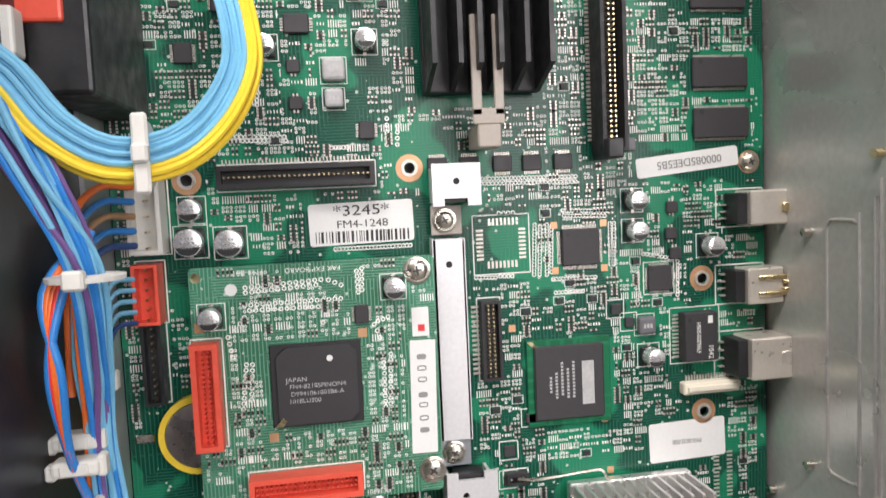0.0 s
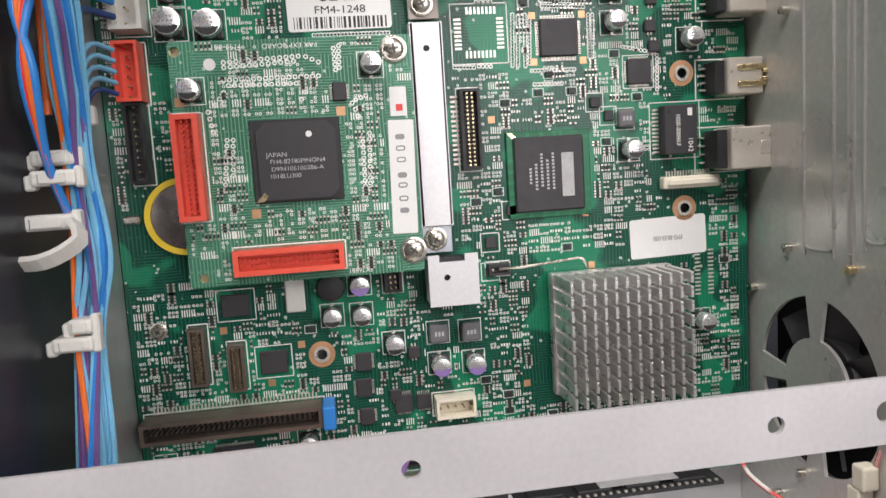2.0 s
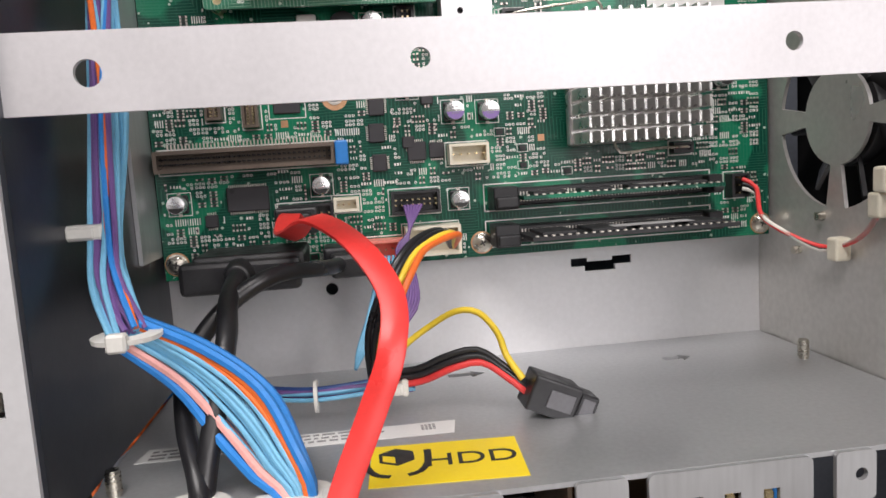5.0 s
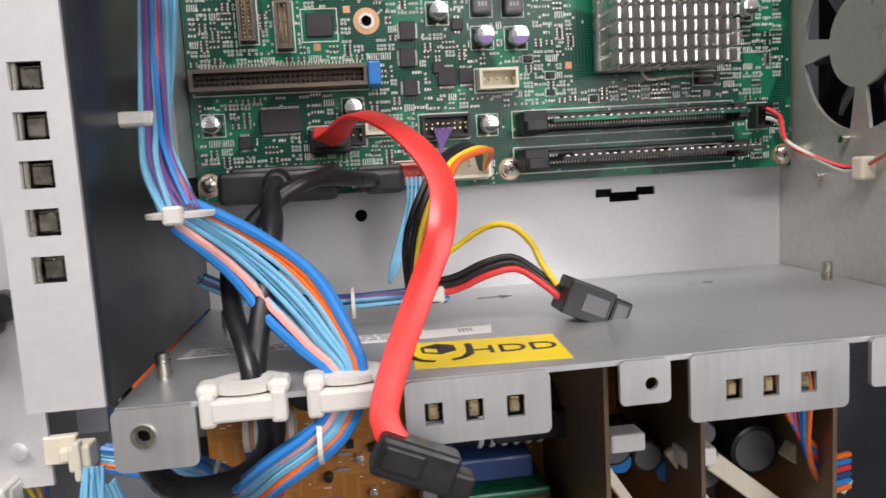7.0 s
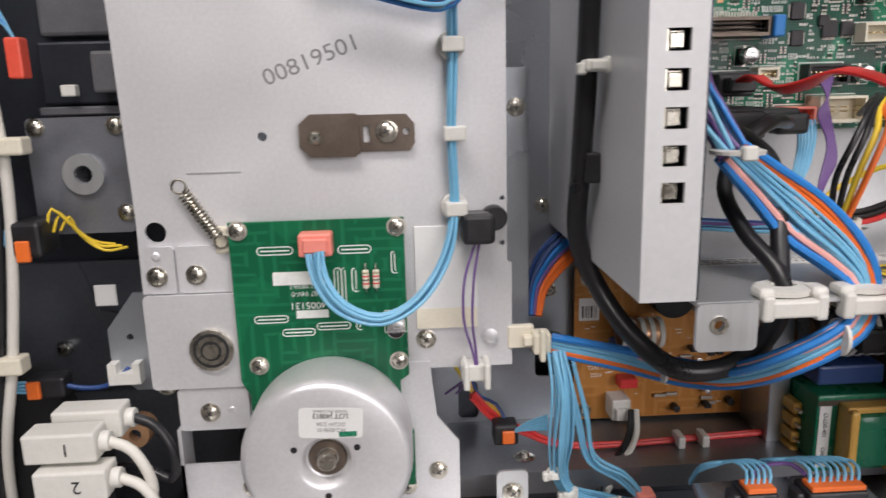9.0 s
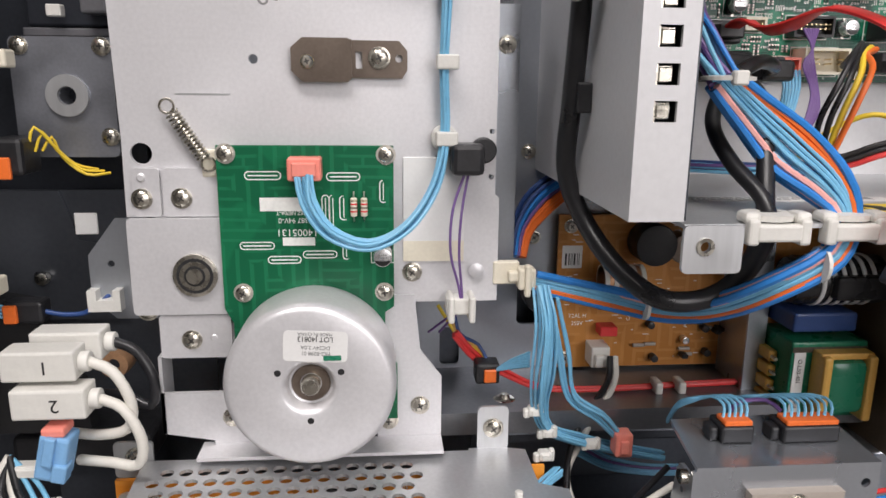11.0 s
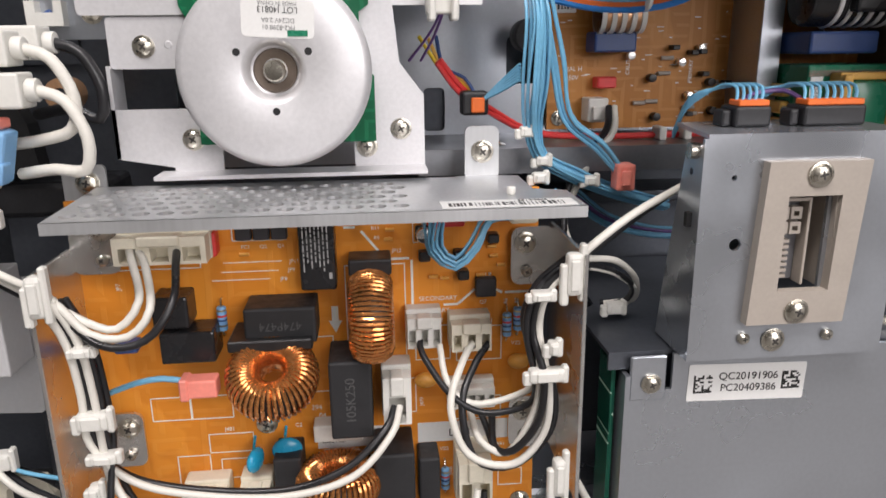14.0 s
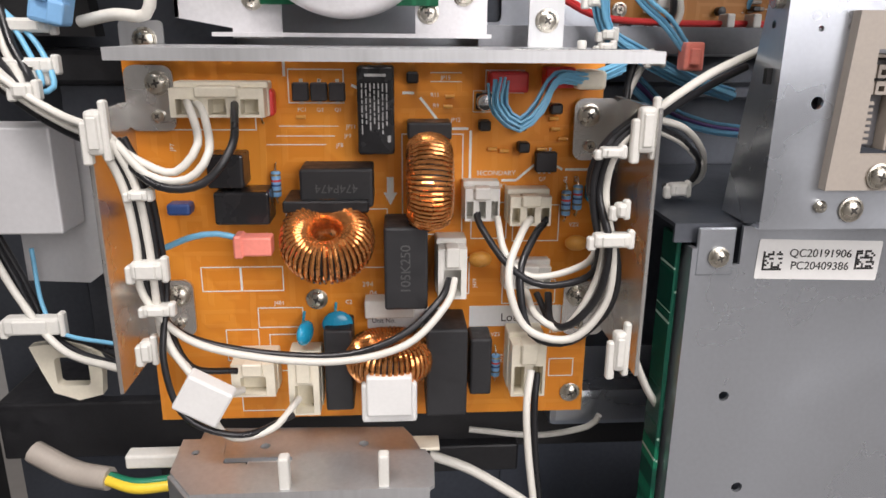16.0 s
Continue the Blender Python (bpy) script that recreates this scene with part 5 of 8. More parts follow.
lathe(b, mx_, mz, [(0, 160), (6.2, 160), (6.8, 159.6), (7.4, 157.2), (8.4, 155.9), (9.2, 155.5), (24.2, 155.5), (25.6, 156.2), (26.5, 157.6), (26.8, 159.5), (26.8, 176.5), (26.2, 178.8), (0, 178.8)])
motor = solo("drive_motor", b, PLATE, "round silver drive motor with white label", "motor", smooth=True, at=(mx_, 170, 612))
b = B(); lathe(b, mx_, mz, [(0, 155.6), (2.5, 155.8), (3.0, 156.4), (3.0, 160)], 28); part("shaft", b, SCREW, motor, smooth=True)
b = B(); lathe(b, mx_, mz, [(3.4, 159.4), (5.6, 159.2), (6.1, 159.8)], 32); part("bearing_ring", b, BROWNM, motor, smooth=True)
for a in (28, 152, 270):
    # Black disc laid on the face for the shade of a hole.
    b = B(); cyl(b, mx_ + 10.9 * math.cos(radians(a)), 155.48, mz + 10.9 * math.sin(radians(a)), 1.05, 0.03, n=16); part("dark_hole", b, VOID, motor)
label_plate(motor, -159.3, 155.5, 652.2, 19.4, 9.8, 3, 1.4, text="white rating label")
words("lettering", "LOT J40813", 2.3, -159.3, 155.3, 654.6, motor, INK, 177, squeeze=0.95)
words("lettering", "MADE IN CHINA", 1.4, -159.3, 155.3, 656.2, motor, GREYINK, 177)
words("lettering", "DC24V 2.0A", 1.7, -159.3, 155.3, 651.9, motor, GREYINK, 177)
words("lettering", "FK2-8298 01", 1.7, -159.3, 155.3, 650.0, motor, GREYINK, 177)
b = B(); box(b, -157, -151.6, 155.2, 155.36, 647.6, 649.2); part("maker_mark", b, GREENC, motor)
# lower brackets under the motor
b = B(); sheet(b, [(-214, 627), (-182, 627), (-182, 606), (-197, 606), (-197, 609), (-214, 612)], [], "y", 180.6, 1.2); box(b, -214, -212.8, 180.6, 192, 612, 640)
sheet(b, [(-141, 660), (-128, 660), (-126, 640), (-118.5, 630), (-118.5, 607), (-141, 607)], [], "y", 182.2, 1.2)
box(b, -201, -118.5, 170.5, 182, 606.6, 607.8)
lo = solo("motor_mount", b, PLATE, "bent zinc mounting brackets below the motor", "bracket", at=(-166, 181, 607))
for x, z in ((-190.5, 617.6), (-126, 619.4), (-137, 614)):
    screw("screw", lo, x, 180.6 if x < -150 else 182.2, z, 2.5)

# right-hand edge strip and back panel between motor plate and controller
b = B(); box(b, -99.5, -90.2, 204, 205.2, 664, 757, 0.2); box(b, -91.4, -90.2, 205, 234, 664, 757); st = solo("edge_strip", b, PANELM, "vertical zinc strip beside the motor plate", "strip", at=(-95, 204, 664)); screw("screw", st, -94.8, 204, 743.5, 2.4)
b = B(); sheet(b, [(-215, 600), (70, 600), (70, 690), (-60, 690), (-60, 860), (-215, 860)], [rrect(-114.8, -106.4, 612.2, 629.0, 2), rrect(-82, -66, 630, 648, 2)], "y", 236, 1.2); bp_ = solo("inner_panel", b, PANELM, "grey zinc panel behind the cable harness", "panel", kind="structure"); screw("screw", bp_, -79.4, 235.8, 703.5, 2.3); screw("screw", bp_, -76, 235.8, 668, 2.2)
# Panel coloured darker for the shade behind the power unit.
b = B(); box(b, -230, -100, 239.4, 240.6, 380, 640); box(b, -100, 150, 238, 239.2, 380, 600); solo("inner_panel", b, DARKM, "zinc panel behind the power unit, shade in its colour", "panel", kind="structure")
b = B(); sheet(b, [(-120, 192), (110, 192), (110, 236), (-120, 236)], [circle(-78, 203, 1.2, 12)], "z", 609.5, 1.2); box(b, -120, 110, 192, 193.2, 602, 609.5); sh2 = solo("cable_ledge", b, LEDGEM, "grey folded ledge under the high voltage board", "ledge", at=(0, 205, 612)); b = B(); cyl(b, -92, 204, 610.7, 4.2, 0.4, "z", 24, r2=3.4); cyl(b, -92, 204, 611, 2.3, 1.6, "z", 20, r2=1.6); part("screw", b, SCREW, sh2, smooth=True)
# arm to the left: bearing housing, dark gear bay
b = B(); sheet(b, rrect(-262, -229, 704, 744, 2), [circle(-244.2, 724.8, 3.0, 20)], "y", 206.5, 8)
bh = solo("bearing_housing", b, CASTM, "cast grey bearing housing behind the motor plate", "housing", at=(-245, 210, 704))
b = B(); sheet(b, circle(-244.2, 724.8, 7, 32), [circle(-244.2, 724.8, 3.1, 20)], "y", 205, 1.6); part("boss_ring", b, STEEL, bh, "bright turned ring")
for x, z in ((-258.5, 741), (-232, 741), (-231.5, 711)):
    screw("screw", bh, x, 206.4, z, 2.3)
# Cover and plates of the bay carry its shade in their colour.
b = B(); box(b, -300, -228, 232, 234, 600, 800); gb = solo("gear_bay_cover", b, GEARM, "metal cover in the gear bay, shade in its colour", "cover", at=(-250, 228, 600))
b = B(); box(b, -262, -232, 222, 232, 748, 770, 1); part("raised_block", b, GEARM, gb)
b = B(); sheet(b, [(-300, 640), (-236, 640), (-236, 668), (-252, 671), (-258, 690), (-300, 690)], [circle(-268, 657, 2.2, 16), circle(-246, 652, 1.4, 12)], "y", 222, 1.2); part("lower_plate", b, DARKM, gb, "zinc plate with shade in its colour")
b = B(); box(b, -262, -228, 218, 220, 744.5, 747.5, 0.5); part("cross_rib", b, GREYP, gb)
b = B(); cyl(b, -266, 222, 657, 2.4, 4, n=18, bev=0.5); part("bright_pin", b, SCREW, gb, smooth=True)
b = B(); box(b, -262, -233, 226, 230, 772, 792, 1.5); box(b, -240, -231, 212, 224, 752, 766, 1); solo("gear_bay_block", b, GREYP, "dark grey plastic block in the gear bay", "block", at=(-246, 225, 752))
b = B(); box(b, -252, -247, 214, 218, 751, 755, 0.4); solo("white_clip", b, WHITE, "small white plastic clip in the dark bay", "clip", at=(-249, 216, 751))
b = B(); sheet(b, [(-240, 655), (-232, 648), (-214, 648), (-214, 684), (-230, 684), (-240, 671)], [circle(-232.5, 668, 1.2, 12)], "y", 198, 1.2); solo("side_bracket", b, PANELM, "grey stepped bracket behind the bearing plate", "bracket", at=(-228, 198, 648))
b = B(); sheet(b, [(-240, 652), (-229, 652), (-229, 659.5), (-231.5, 659.5), (-231.5, 656), (-237, 656), (-237, 659.5), (-240, 659.5)], [], "y", 193.5, 4.5); solo("wire_guide", b, WHITE, "white nylon wire guide on the grey bracket", "guide", at=(-234, 195, 652))
b = B(); box(b, -268, -255, 193, 201, 648, 656, 1.2); dp = solo("black_plug", b, DARK, "black plug with orange lock in the gear bay", "plug", at=(-261, 197, 648)); b = B(); box(b, -267.5, -263, 191.6, 193.4, 648.6, 655, 0.4); part("orange_lock", b, ORANGE, dp)
b = B(); box(b, -250, -242, 214, 215, 675, 683, 0.3); solo("adhesive_pad", b, LABEL, "pale adhesive pad in the gear bay", "pad", at=(-246, 214, 675))
b = B(); box(b, -268, -252, 183, 190, 733.5, 739, 0.8); solo("cable_clamp", b, CREAM, "cream nylon clamp round the riser cables", "clamp", "cable clamps", at=(-260, 186, 733))
b = B(); box(b, -276, -263, 183, 190, 661, 667, 0.8); solo("cable_clamp", b, CREAM, "cream nylon clamp round the riser cables", "clamp", "cable clamps", at=(-270, 186, 661))
b = B(); box(b, -260.5, -255.5, 198, 204, 757, 770, 0.7); solo("red_plug", b, RED, "red plug hanging in the gear bay", "plug", at=(-258, 200, 757))
# Backing sheet darkened for the shade below the housing.
b = B(); box(b, -300, -205, 224, 225.2, 596, 690); solo("side_backing", b, DARKM, "sheet behind the bearing plate, shade in its colour", "sheet", kind="structure")
b = B(); lathe(b, -234.8, 631, [(2.2, 200), (2.2, 197), (5, 197), (5.4, 200), (5.4, 206)], 28); solo("bronze_bush", b, COPPER, "bronze bush on the side bracket", "bush", smooth=True, at=(-234.8, 200, 631))

# ---------------------------------------------------------------- high voltage board and supply bay under the shelf
b = B(); box(b, -67, 8, 229, 230.6, 612.6, 678.5); hv = solo("high_voltage_board", b, PHENOLB, "brown board with transformer and trimmers", "circuit board", at=(-26, 229, 612))
screw("screw", hv, -62, 228.8, 674, 2.2); screw("screw", hv, -62.5, 228.8, 617, 2.2)
label_plate(hv, -61, 229, 661, 8.4, 9.6, 0, 0.3, text="white code label"); barcode(hv, -61, 229, 660, 6, 5, 9)
b = B(); cyl(b, -17.6, 229, 666, 6, 10, n=24, bev=0.5); part("capacitor", b, BROWNM, hv, smooth=True)
b = B(); cyl(b, -30, 229, 668, 8.5, 12, n=28, bev=0.8); part("transformer", b, DARK, hv, smooth=True)
b = B(); box(b, -52.7, -36.7, 217, 229, 641.7, 649.1, 0.8); part("coil_block", b, NAVY, hv)
b = B(); box(b, -49.4, -41.9, 222, 229, 628.4, 632.6, 0.5); part("film_capacitor", b, REDW, hv)
b = B(); box(b, -53.4, -45.6, 219, 229, 616, 625, 0.6); box(b, -52.2, -46.8, 216.5, 219, 617, 622, 0.4); hc = part("wire_connector", b, WHITE, hv)
rg = random.Random(3)
for k in range(22):
    x, z = rg.uniform(-36, 4), rg.uniform(616, 645)
    b = B()
    if k % 3 == 0:
        cyl(b, x, 229, z, 1.6, 4, n=14, bev=0.2); part("capacitor", b, CAN if k % 2 else DARK, hv, smooth=True)
    elif k % 3 == 1:
        cyl(b, x - 2.4, 227.8, z, 0.8, 4.8, "x", 10); part("resistor", b, BEIGE, hv, smooth=True)
    else:
        box(b, x - 1.4, x + 1.4, 224, 229, z - 0.9, z + 0.9, 0.3); part("transistor", b, DARK, hv)
b = B()
for k in range(60):
    x, z = rg.uniform(-64, 3), rg.uniform(615, 676); box(b, x, x + rg.uniform(0.5, 3), 228.92, 229, z, z + 0.35)
tagged(part("print_marks", b, SILK, hv), kind="stuff")
words("lettering", "T2AL H", 2.4, -57.5, 228.9, 635.5, hv, SILK); words("lettering", "250V", 2.4, -57.5, 228.9, 632.2, hv, SILK)
words("lettering", "CAUTION", 2.2, -35.4, 228.9, 638, hv, SILK, 90); words("lettering", "PRIMARY", 2.2, -10, 228.9, 634, hv, SILK, 90)

b = B(); box(b, 5, 13, 206, 207.2, 600, 692, 0.2); dv = solo("bay_divider", b, PANELM, "bare zinc divider between the supply boards", "divider", at=(9, 206, 600))
b = B(); box(b, 5, 6.2, 207.2, 229, 600, 692); part("side_flange", b, PANELM, dv)
screw("screw", dv, 9, 205.9, 684, 2.0)
b = B(); box(b, 13.2, 110, 214, 215.6, 596, 690); sb = solo("supply_board", b, PHENOLB, "brown power supply board with transformers", "circuit board", at=(60, 214, 596))
words("lettering", "CAUTION", 3, 33, 213.9, 650, sb, SILK, 90)
b = B()
for k in range(70):
    x, z = rg.uniform(22, 105), rg.uniform(600, 686); box(b, x, x + rg.uniform(0.5, 4), 213.92, 214, z, z + 0.35)
tagged(part("print_marks", b, SILK, sb), kind="stuff")
# laminated transformer
b = B(); box(b, 14, 44, 189, 212, 606.5, 637, 0.8); tr = solo("transformer", b, GREENC, "green laminated transformer with ochre bobbin", "transformer", at=(29, 200, 606))
b = B(); box(b, 25, 40, 181, 189, 611, 632, 2.8); part("winding", b, GREENC, tr, "bright green wound coil", smooth=True)
for x0, x1 in ((22, 25.6), (39.4, 43)):
    b = B(); box(b, x0, x1, 180.5, 190, 608, 634, 1.2); part("bobbin_flange", b, OCHRE, tr, "ochre bobbin flange")
b = B(); box(b, 22, 43, 183, 189, 632, 634.5, 0.6); part("bobbin_bridge", b, OCHRE, tr)
for k in range(6):
    b = B(); box(b, 14.2, 43.8, 188.6, 189, 634.9 - k * 0.36, 635.1 - k * 0.36); part("lamination", b, BROWNM, tr)
b = B(); box(b, 15, 19.4, 188.6, 189, 608.5, 633); part("paper_label", b, LABEL, tr)
words("lettering", "O-L00-401", 2.2, 17.2, 188.5, 625.5, tr, INK, -90); words("lettering", "CHINA", 2.0, 17.2, 188.5, 613.5, tr, INK, -90)
for z in (610, 616, 622, 628):
    b = B(); box(b, 10.6, 14, 198, 212, z - 2.2, z + 2.2, 0.5); t_ = part("terminal", b, OCHRE, tr)
    b = B(); cyl(b, 11.6, 198.2, z, 0.7, 3.4, n=10); part("terminal_pin", b, SCREW, t_)
# round choke in black clamps above it
b = B(); cyl(b, 13, 198, 659, 9.4, 42, "x", 28, bev=2.5); ck = solo("choke", b, GLOSSK, "black choke with grey winding", "coil", smooth=True, at=(40, 198, 651))
for k in range(6):
    b = B(); cyl(b, 22 + k * 3.9, 198, 659, 10.0, 2.0, "x", 28, bev=0.8); part("winding_turn", b, LABEL, ck, "pale winding turn", smooth=True)
b = B(); box(b, 26, 56, 185, 191, 654, 663, 1.2); part("clamp", b, GLOSSK, ck)
b = B(); box(b, 14, 39, 190, 212, 640.5, 648, 1); solo("blue_film_block", b, NAVY, "blue film capacitor block on the supply board", "capacitor", at=(33, 200, 643))
b = B(); cyl(b, -52.1, 217, 654.4, 5.6, 16, "x", 24); ts = solo("coil_spool", b, COPPER, "striped copper coil on the brown board", "coil", smooth=True, at=(-44.1, 217, 648.4))
for k in range(5):
    b = B(); cyl(b, -52.1 + k * 3.7, 217, 654.4, 6.2, 1.8, "x", 24); part("spool_flange", b, WHITE, ts, smooth=True)
# the bays on the right: plates, chokes, pale bars
for x, y0 in ((48.5, 150), (75.5, 152), (112, 150)):
    b = B(); box(b, x, x + 1.2, y0, 214, 596, 692); solo("heat_plate", b, HEATM, "upright metal heat plate in the supply bay", "plate", at=(x, 180, 596), group="heat plates")
for x, z in ((58.7, 660.8), (79.4, 654.1)):
    b = B(); box(b, x - 5, x + 5, 160, 168, z - 2.6, z + 2.6, 0.8); solo("ceramic_block", b, LABEL, "small white ceramic block in the supply bay", "block", at=(x, 164, z - 2.6), group="ceramic blocks")
for x0, z0, x1, z1, w in ((50.9, 656.2, 62.7, 637.6, 3.1), (86.2, 650.0, 111.5, 628.9, 5.6), (110.4, 650.3, 129.2, 636.7, 5.0), (73.1, 654.5, 85.2, 636.6, 2.5)):
    b = B(); box(b, 0, math.hypot(x1 - x0, z1 - z0), 0, w, -w / 2, w / 2, 0.4); bmesh.ops.rotate(b, verts=b.verts, cent=(0, 0, 0), matrix=Matrix.Rotation(math.atan2(z0 - z1, x1 - x0), 3, "Y")); bmesh.ops.translate(b, verts=b.verts, vec=(x0, 166, z0)); solo("pale_bar", b, CREAM, "pale yellow insulating bar in the supply bay", "bar", at=(x0, 166, z1), group="insulating bars")
for x, z, r in ((60, 654, 6), (70, 650, 5), (88, 655, 4), (104, 648, 8), (88, 643, 6)):
    b = B(); cyl(b, x, 200, z, r, 26, n=28, bev=1.2); cc = solo("bulk_capacitor", b, GLOSSK, "large black capacitor in the supply bay", "capacitor", smooth=True, at=(x, 190, z - r), group="bulk capacitors")
    b = B(); cyl(b, x, 174, z, r * 0.8, 0.1, n=24); part("top_disc", b, GREYP, cc)
for x, z in ((61.8, 648.9), (76.3, 644.5)):
    b = B(); cyl(b, x, 176, z, 3.4, 1.6, n=20, bev=0.5); solo("disc_capacitor", b, BLUE, "blue disc capacitor in the supply bay", "capacitor", smooth=True, at=(x, 180, z - 3), group="disc capacitors")

# ---------------------------------------------------------------- power unit: brackets, perforated cover, orange board
OY = 169
b = B(); sheet(b, [(-227.3, 481.5), (-83.5, 481.5), (-83.5, 601.5), (-227.3, 601.5)], [], "y", OY, 1.6)
pw = solo("power_board", b, PHENOL, "orange power board with coils, relay and connectors", "circuit board", at=(-155, OY, 481))


def psx(px_, py_):
    """Place on the power board from drawing units of its layout sheet."""
    return -227.3 + (px_ - 250) * 0.18, 601 - (py_ - 100) * 0.1886


b = B()
holes = []
for j in range(6):
    for i in range(15 - (1 if j % 2 else 0)):
        x = -213 + i * 6.05 + (3.0 if j % 2 else 0); y = 136 + j * 6.4
        if x < -126:
            holes.append(circle(x, y, 2.25, 12))
sheet(b, [(-217, 128.5), (-80, 128.5), (-80, 150), (-89, 154), (-89, 176), (-97, 178), (-109, 178), (-109, 176.5), (-220, 176.5)], holes, "z", 603, 1.2)
box(b, -217, -80, 128.3, 129.2, 601.2, 604.2)
cv = solo("perforated_cover", b, STEEL, "perforated zinc cover over the power unit", "cover", at=(-150, 150, 603))
b = B(); sheet(b, rrect(-106, -95, 603, 620, 2), [], "y", 177.8, 1.2); part("screw_tab", b, STEEL, cv); screw("screw", cv, -100.4, 177.7, 612, 2.7)
b = B(); sheet(b, rrect(-230, -217, 598, 611, 1.5), [], "y", 177, 1.2); part("screw_tab", b, STEEL, cv); screw("screw", cv, -222.5, 176.9, 605.5, 2.7)
b = B(); box(b, -118, -82, 130, 138.5, 604.25, 604.4); lbp = part("paper_label", b, LABEL, cv, "white barcode label")
rg = random.Random(12); b = B(); q = -116.0
while q < -85:
    k = rg.choice((0.25, 0.25, 0.5, 0.8)); box(b, q, q + k, 131.6, 135.6, 604.4, 604.46); q += k + rg.choice((0.3, 0.45, 0.8))
part("barcode", b, INK, cv)
words("lettering", "FM2-0169", 2.0, -93, 137, 604.5, cv, INK, 180, normal="z")
b = B(); cyl(b, -97, 146, 604.2, 1.3, 2.4, "z", 16, bev=0.5); part("push_rivet", b, WHITE, cv, smooth=True)


def side_plate(x, y0, y1, z0, z1, tabs, label):
    b = B(); box(b, x - 0.6, x + 0.6, y0, y1, z0, z1, 0.2)
    o = solo("side_plate", b, SCREWP, label, "bracket", at=(x, y1, z0), group="power unit side plates")
    for z, s in tabs:
        b = B(); sheet(b, rrect(min(x, x + s * 14), max(x, x + s * 14), z - 9.5, z + 9.5, 3), [], "y", OY - 3, 1.2); t_ = part("screw_tab", b, SCREWP, o)
        screw("screw", o, x + s * 9.5, OY - 3.2, z + 4.4, 2.6); screw("screw", o, x + s * 9, OY - 3.2, z - 5, 1.8, washer=False)
    return o


SCREWP = mat("polished_zinc", (0.66, 0.65, 0.63), 0.25, 0.9, 0.1, 40, 0.03, 500, 0.08)
spl = side_plate(-226.2, 136.5, 170, 508.5, 588, ((589, 1), (523, 1)), "bright zinc side plate at the wired end")
spr = side_plate(-78.8, 131, 170, 513.5, 590, ((580, -1), (521, -1)), "bright zinc side plate beside the socket box")
b = B(); sheet(b, [(-203, 150.5), (-140, 150.5), (-143, 160), (-146, 166), (-213, 168), (-213, 161), (-205, 158)], [circle(-191, 156, 1.7, 16), circle(-159, 156, 1.7, 16)], "z", 477.2, 1.2)
lw = solo("lower_tray", b, STEEL, "folded zinc tray under the power board", "tray", at=(-160, 150, 470))
b = B(); box(b, -146, -134, 155, 163, 475.4, 476.6, 0.3); part("insulating_tab", b, CREAM, lw, "cream insulating tab")
b = B(); box(b, -213, -146, 166, 167.2, 466, 477.2); part("rear_flange", b, STEEL, lw)
b = B(); sheet(b, [(-208, 129), (-138.5, 129), (-137, 130.5), (-136.5, 143), (-139, 149.5), (-203, 149.5), (-204, 158), (-211, 159), (-218, 159), (-217, 141)], [circle(-212, 151, 1.3, 12), [(-202, 144.6), (-195, 144.6), (-195, 143.4), (-193.6, 144.6), (-181, 144.6), (-181, 147.2), (-202, 147.2)]], "z", 478.6, 1.2)
fl = solo("front_tray", b, STEEL, "grey zinc tray with slots and holes", "tray", at=(-170, 140, 470))
b = B(); box(b, -208, -138.5, 129, 130.2, 474, 478.6); part("front_flange", b, STEEL, fl)
b = B(); sheet(b, [(-217, 141), (-208, 129), (-208.8, 128.4), (-217.8, 140.4)], [], "z", 452, 26.6); part("corner_flange", b, STEEL, fl)
b = B(); box(b, -195, -181.4, 146.2, 149, 477.2, 478.4); part("slot_tongue", b, LABEL, fl, "white tongue in the slot")
for x in (-181, -152):
    b = B(); box(b, x - 1.6, x + 1.6, 130, 134, 474, 490, 0.7); box(b, x - 2.2, x + 2.2, 129.4, 134.5, 473, 476, 0.5); solo("white_hook", b, WHITE, "white nylon hook standing on the tray", "hook", at=(x, 132, 473), group="nylon hooks")
b = B(); box(b, -201, -163, 129, 131, 456, 468, 0.2); bl = solo("blue_label_block", b, CYAN, "blue label plate under the tray", "label", at=(-182, 130, 456))
label_plate(bl, -188, 129, 465, 16, 4, 0, 0.3); words("lettering", "10016", 3, -188, 128.8, 465, bl, INK); words("lettering", "FH2-7626", 2.4, -172, 128.9, 465, bl, LABEL)
b = B(); box(b, -300, 100, 200, 238, 448, 472, 1); box(b, -240, -100, 195, 232, 440, 452, 1); solo("lower_block", b, DARK, "black moulded block below the power unit", "block", at=(-100, 200, 440))
b = B(); box(b, -90, 20, 190, 232, 462, 478, 3); solo("lower_tray_block", b, PANELM, "grey moulded tray below the power unit", "block", at=(-35, 190, 462))

# silkscreen on the orange board
silk = B()
def sbox(x0, y0, x1, y1, w=0.35):
    (a, c), (d, e) = psx(x0, y0), psx(x1, y1); frame_lines(silk, min(a, d), max(a, d), min(c, e), max(c, e), OY, w)
def sline(x0, y0, x1, y1, w=0.5):
    (a, c), (d, e) = psx(x0, y0), psx(x1, y1)
    p, q = Vector((a, OY - 0.05, c)), Vector((d, OY - 0.05, e)); sweep(silk, [p, q], [(-w / 2, -0.03), (w / 2, -0.03), (w / 2, 0.03), (-w / 2, 0.03)])
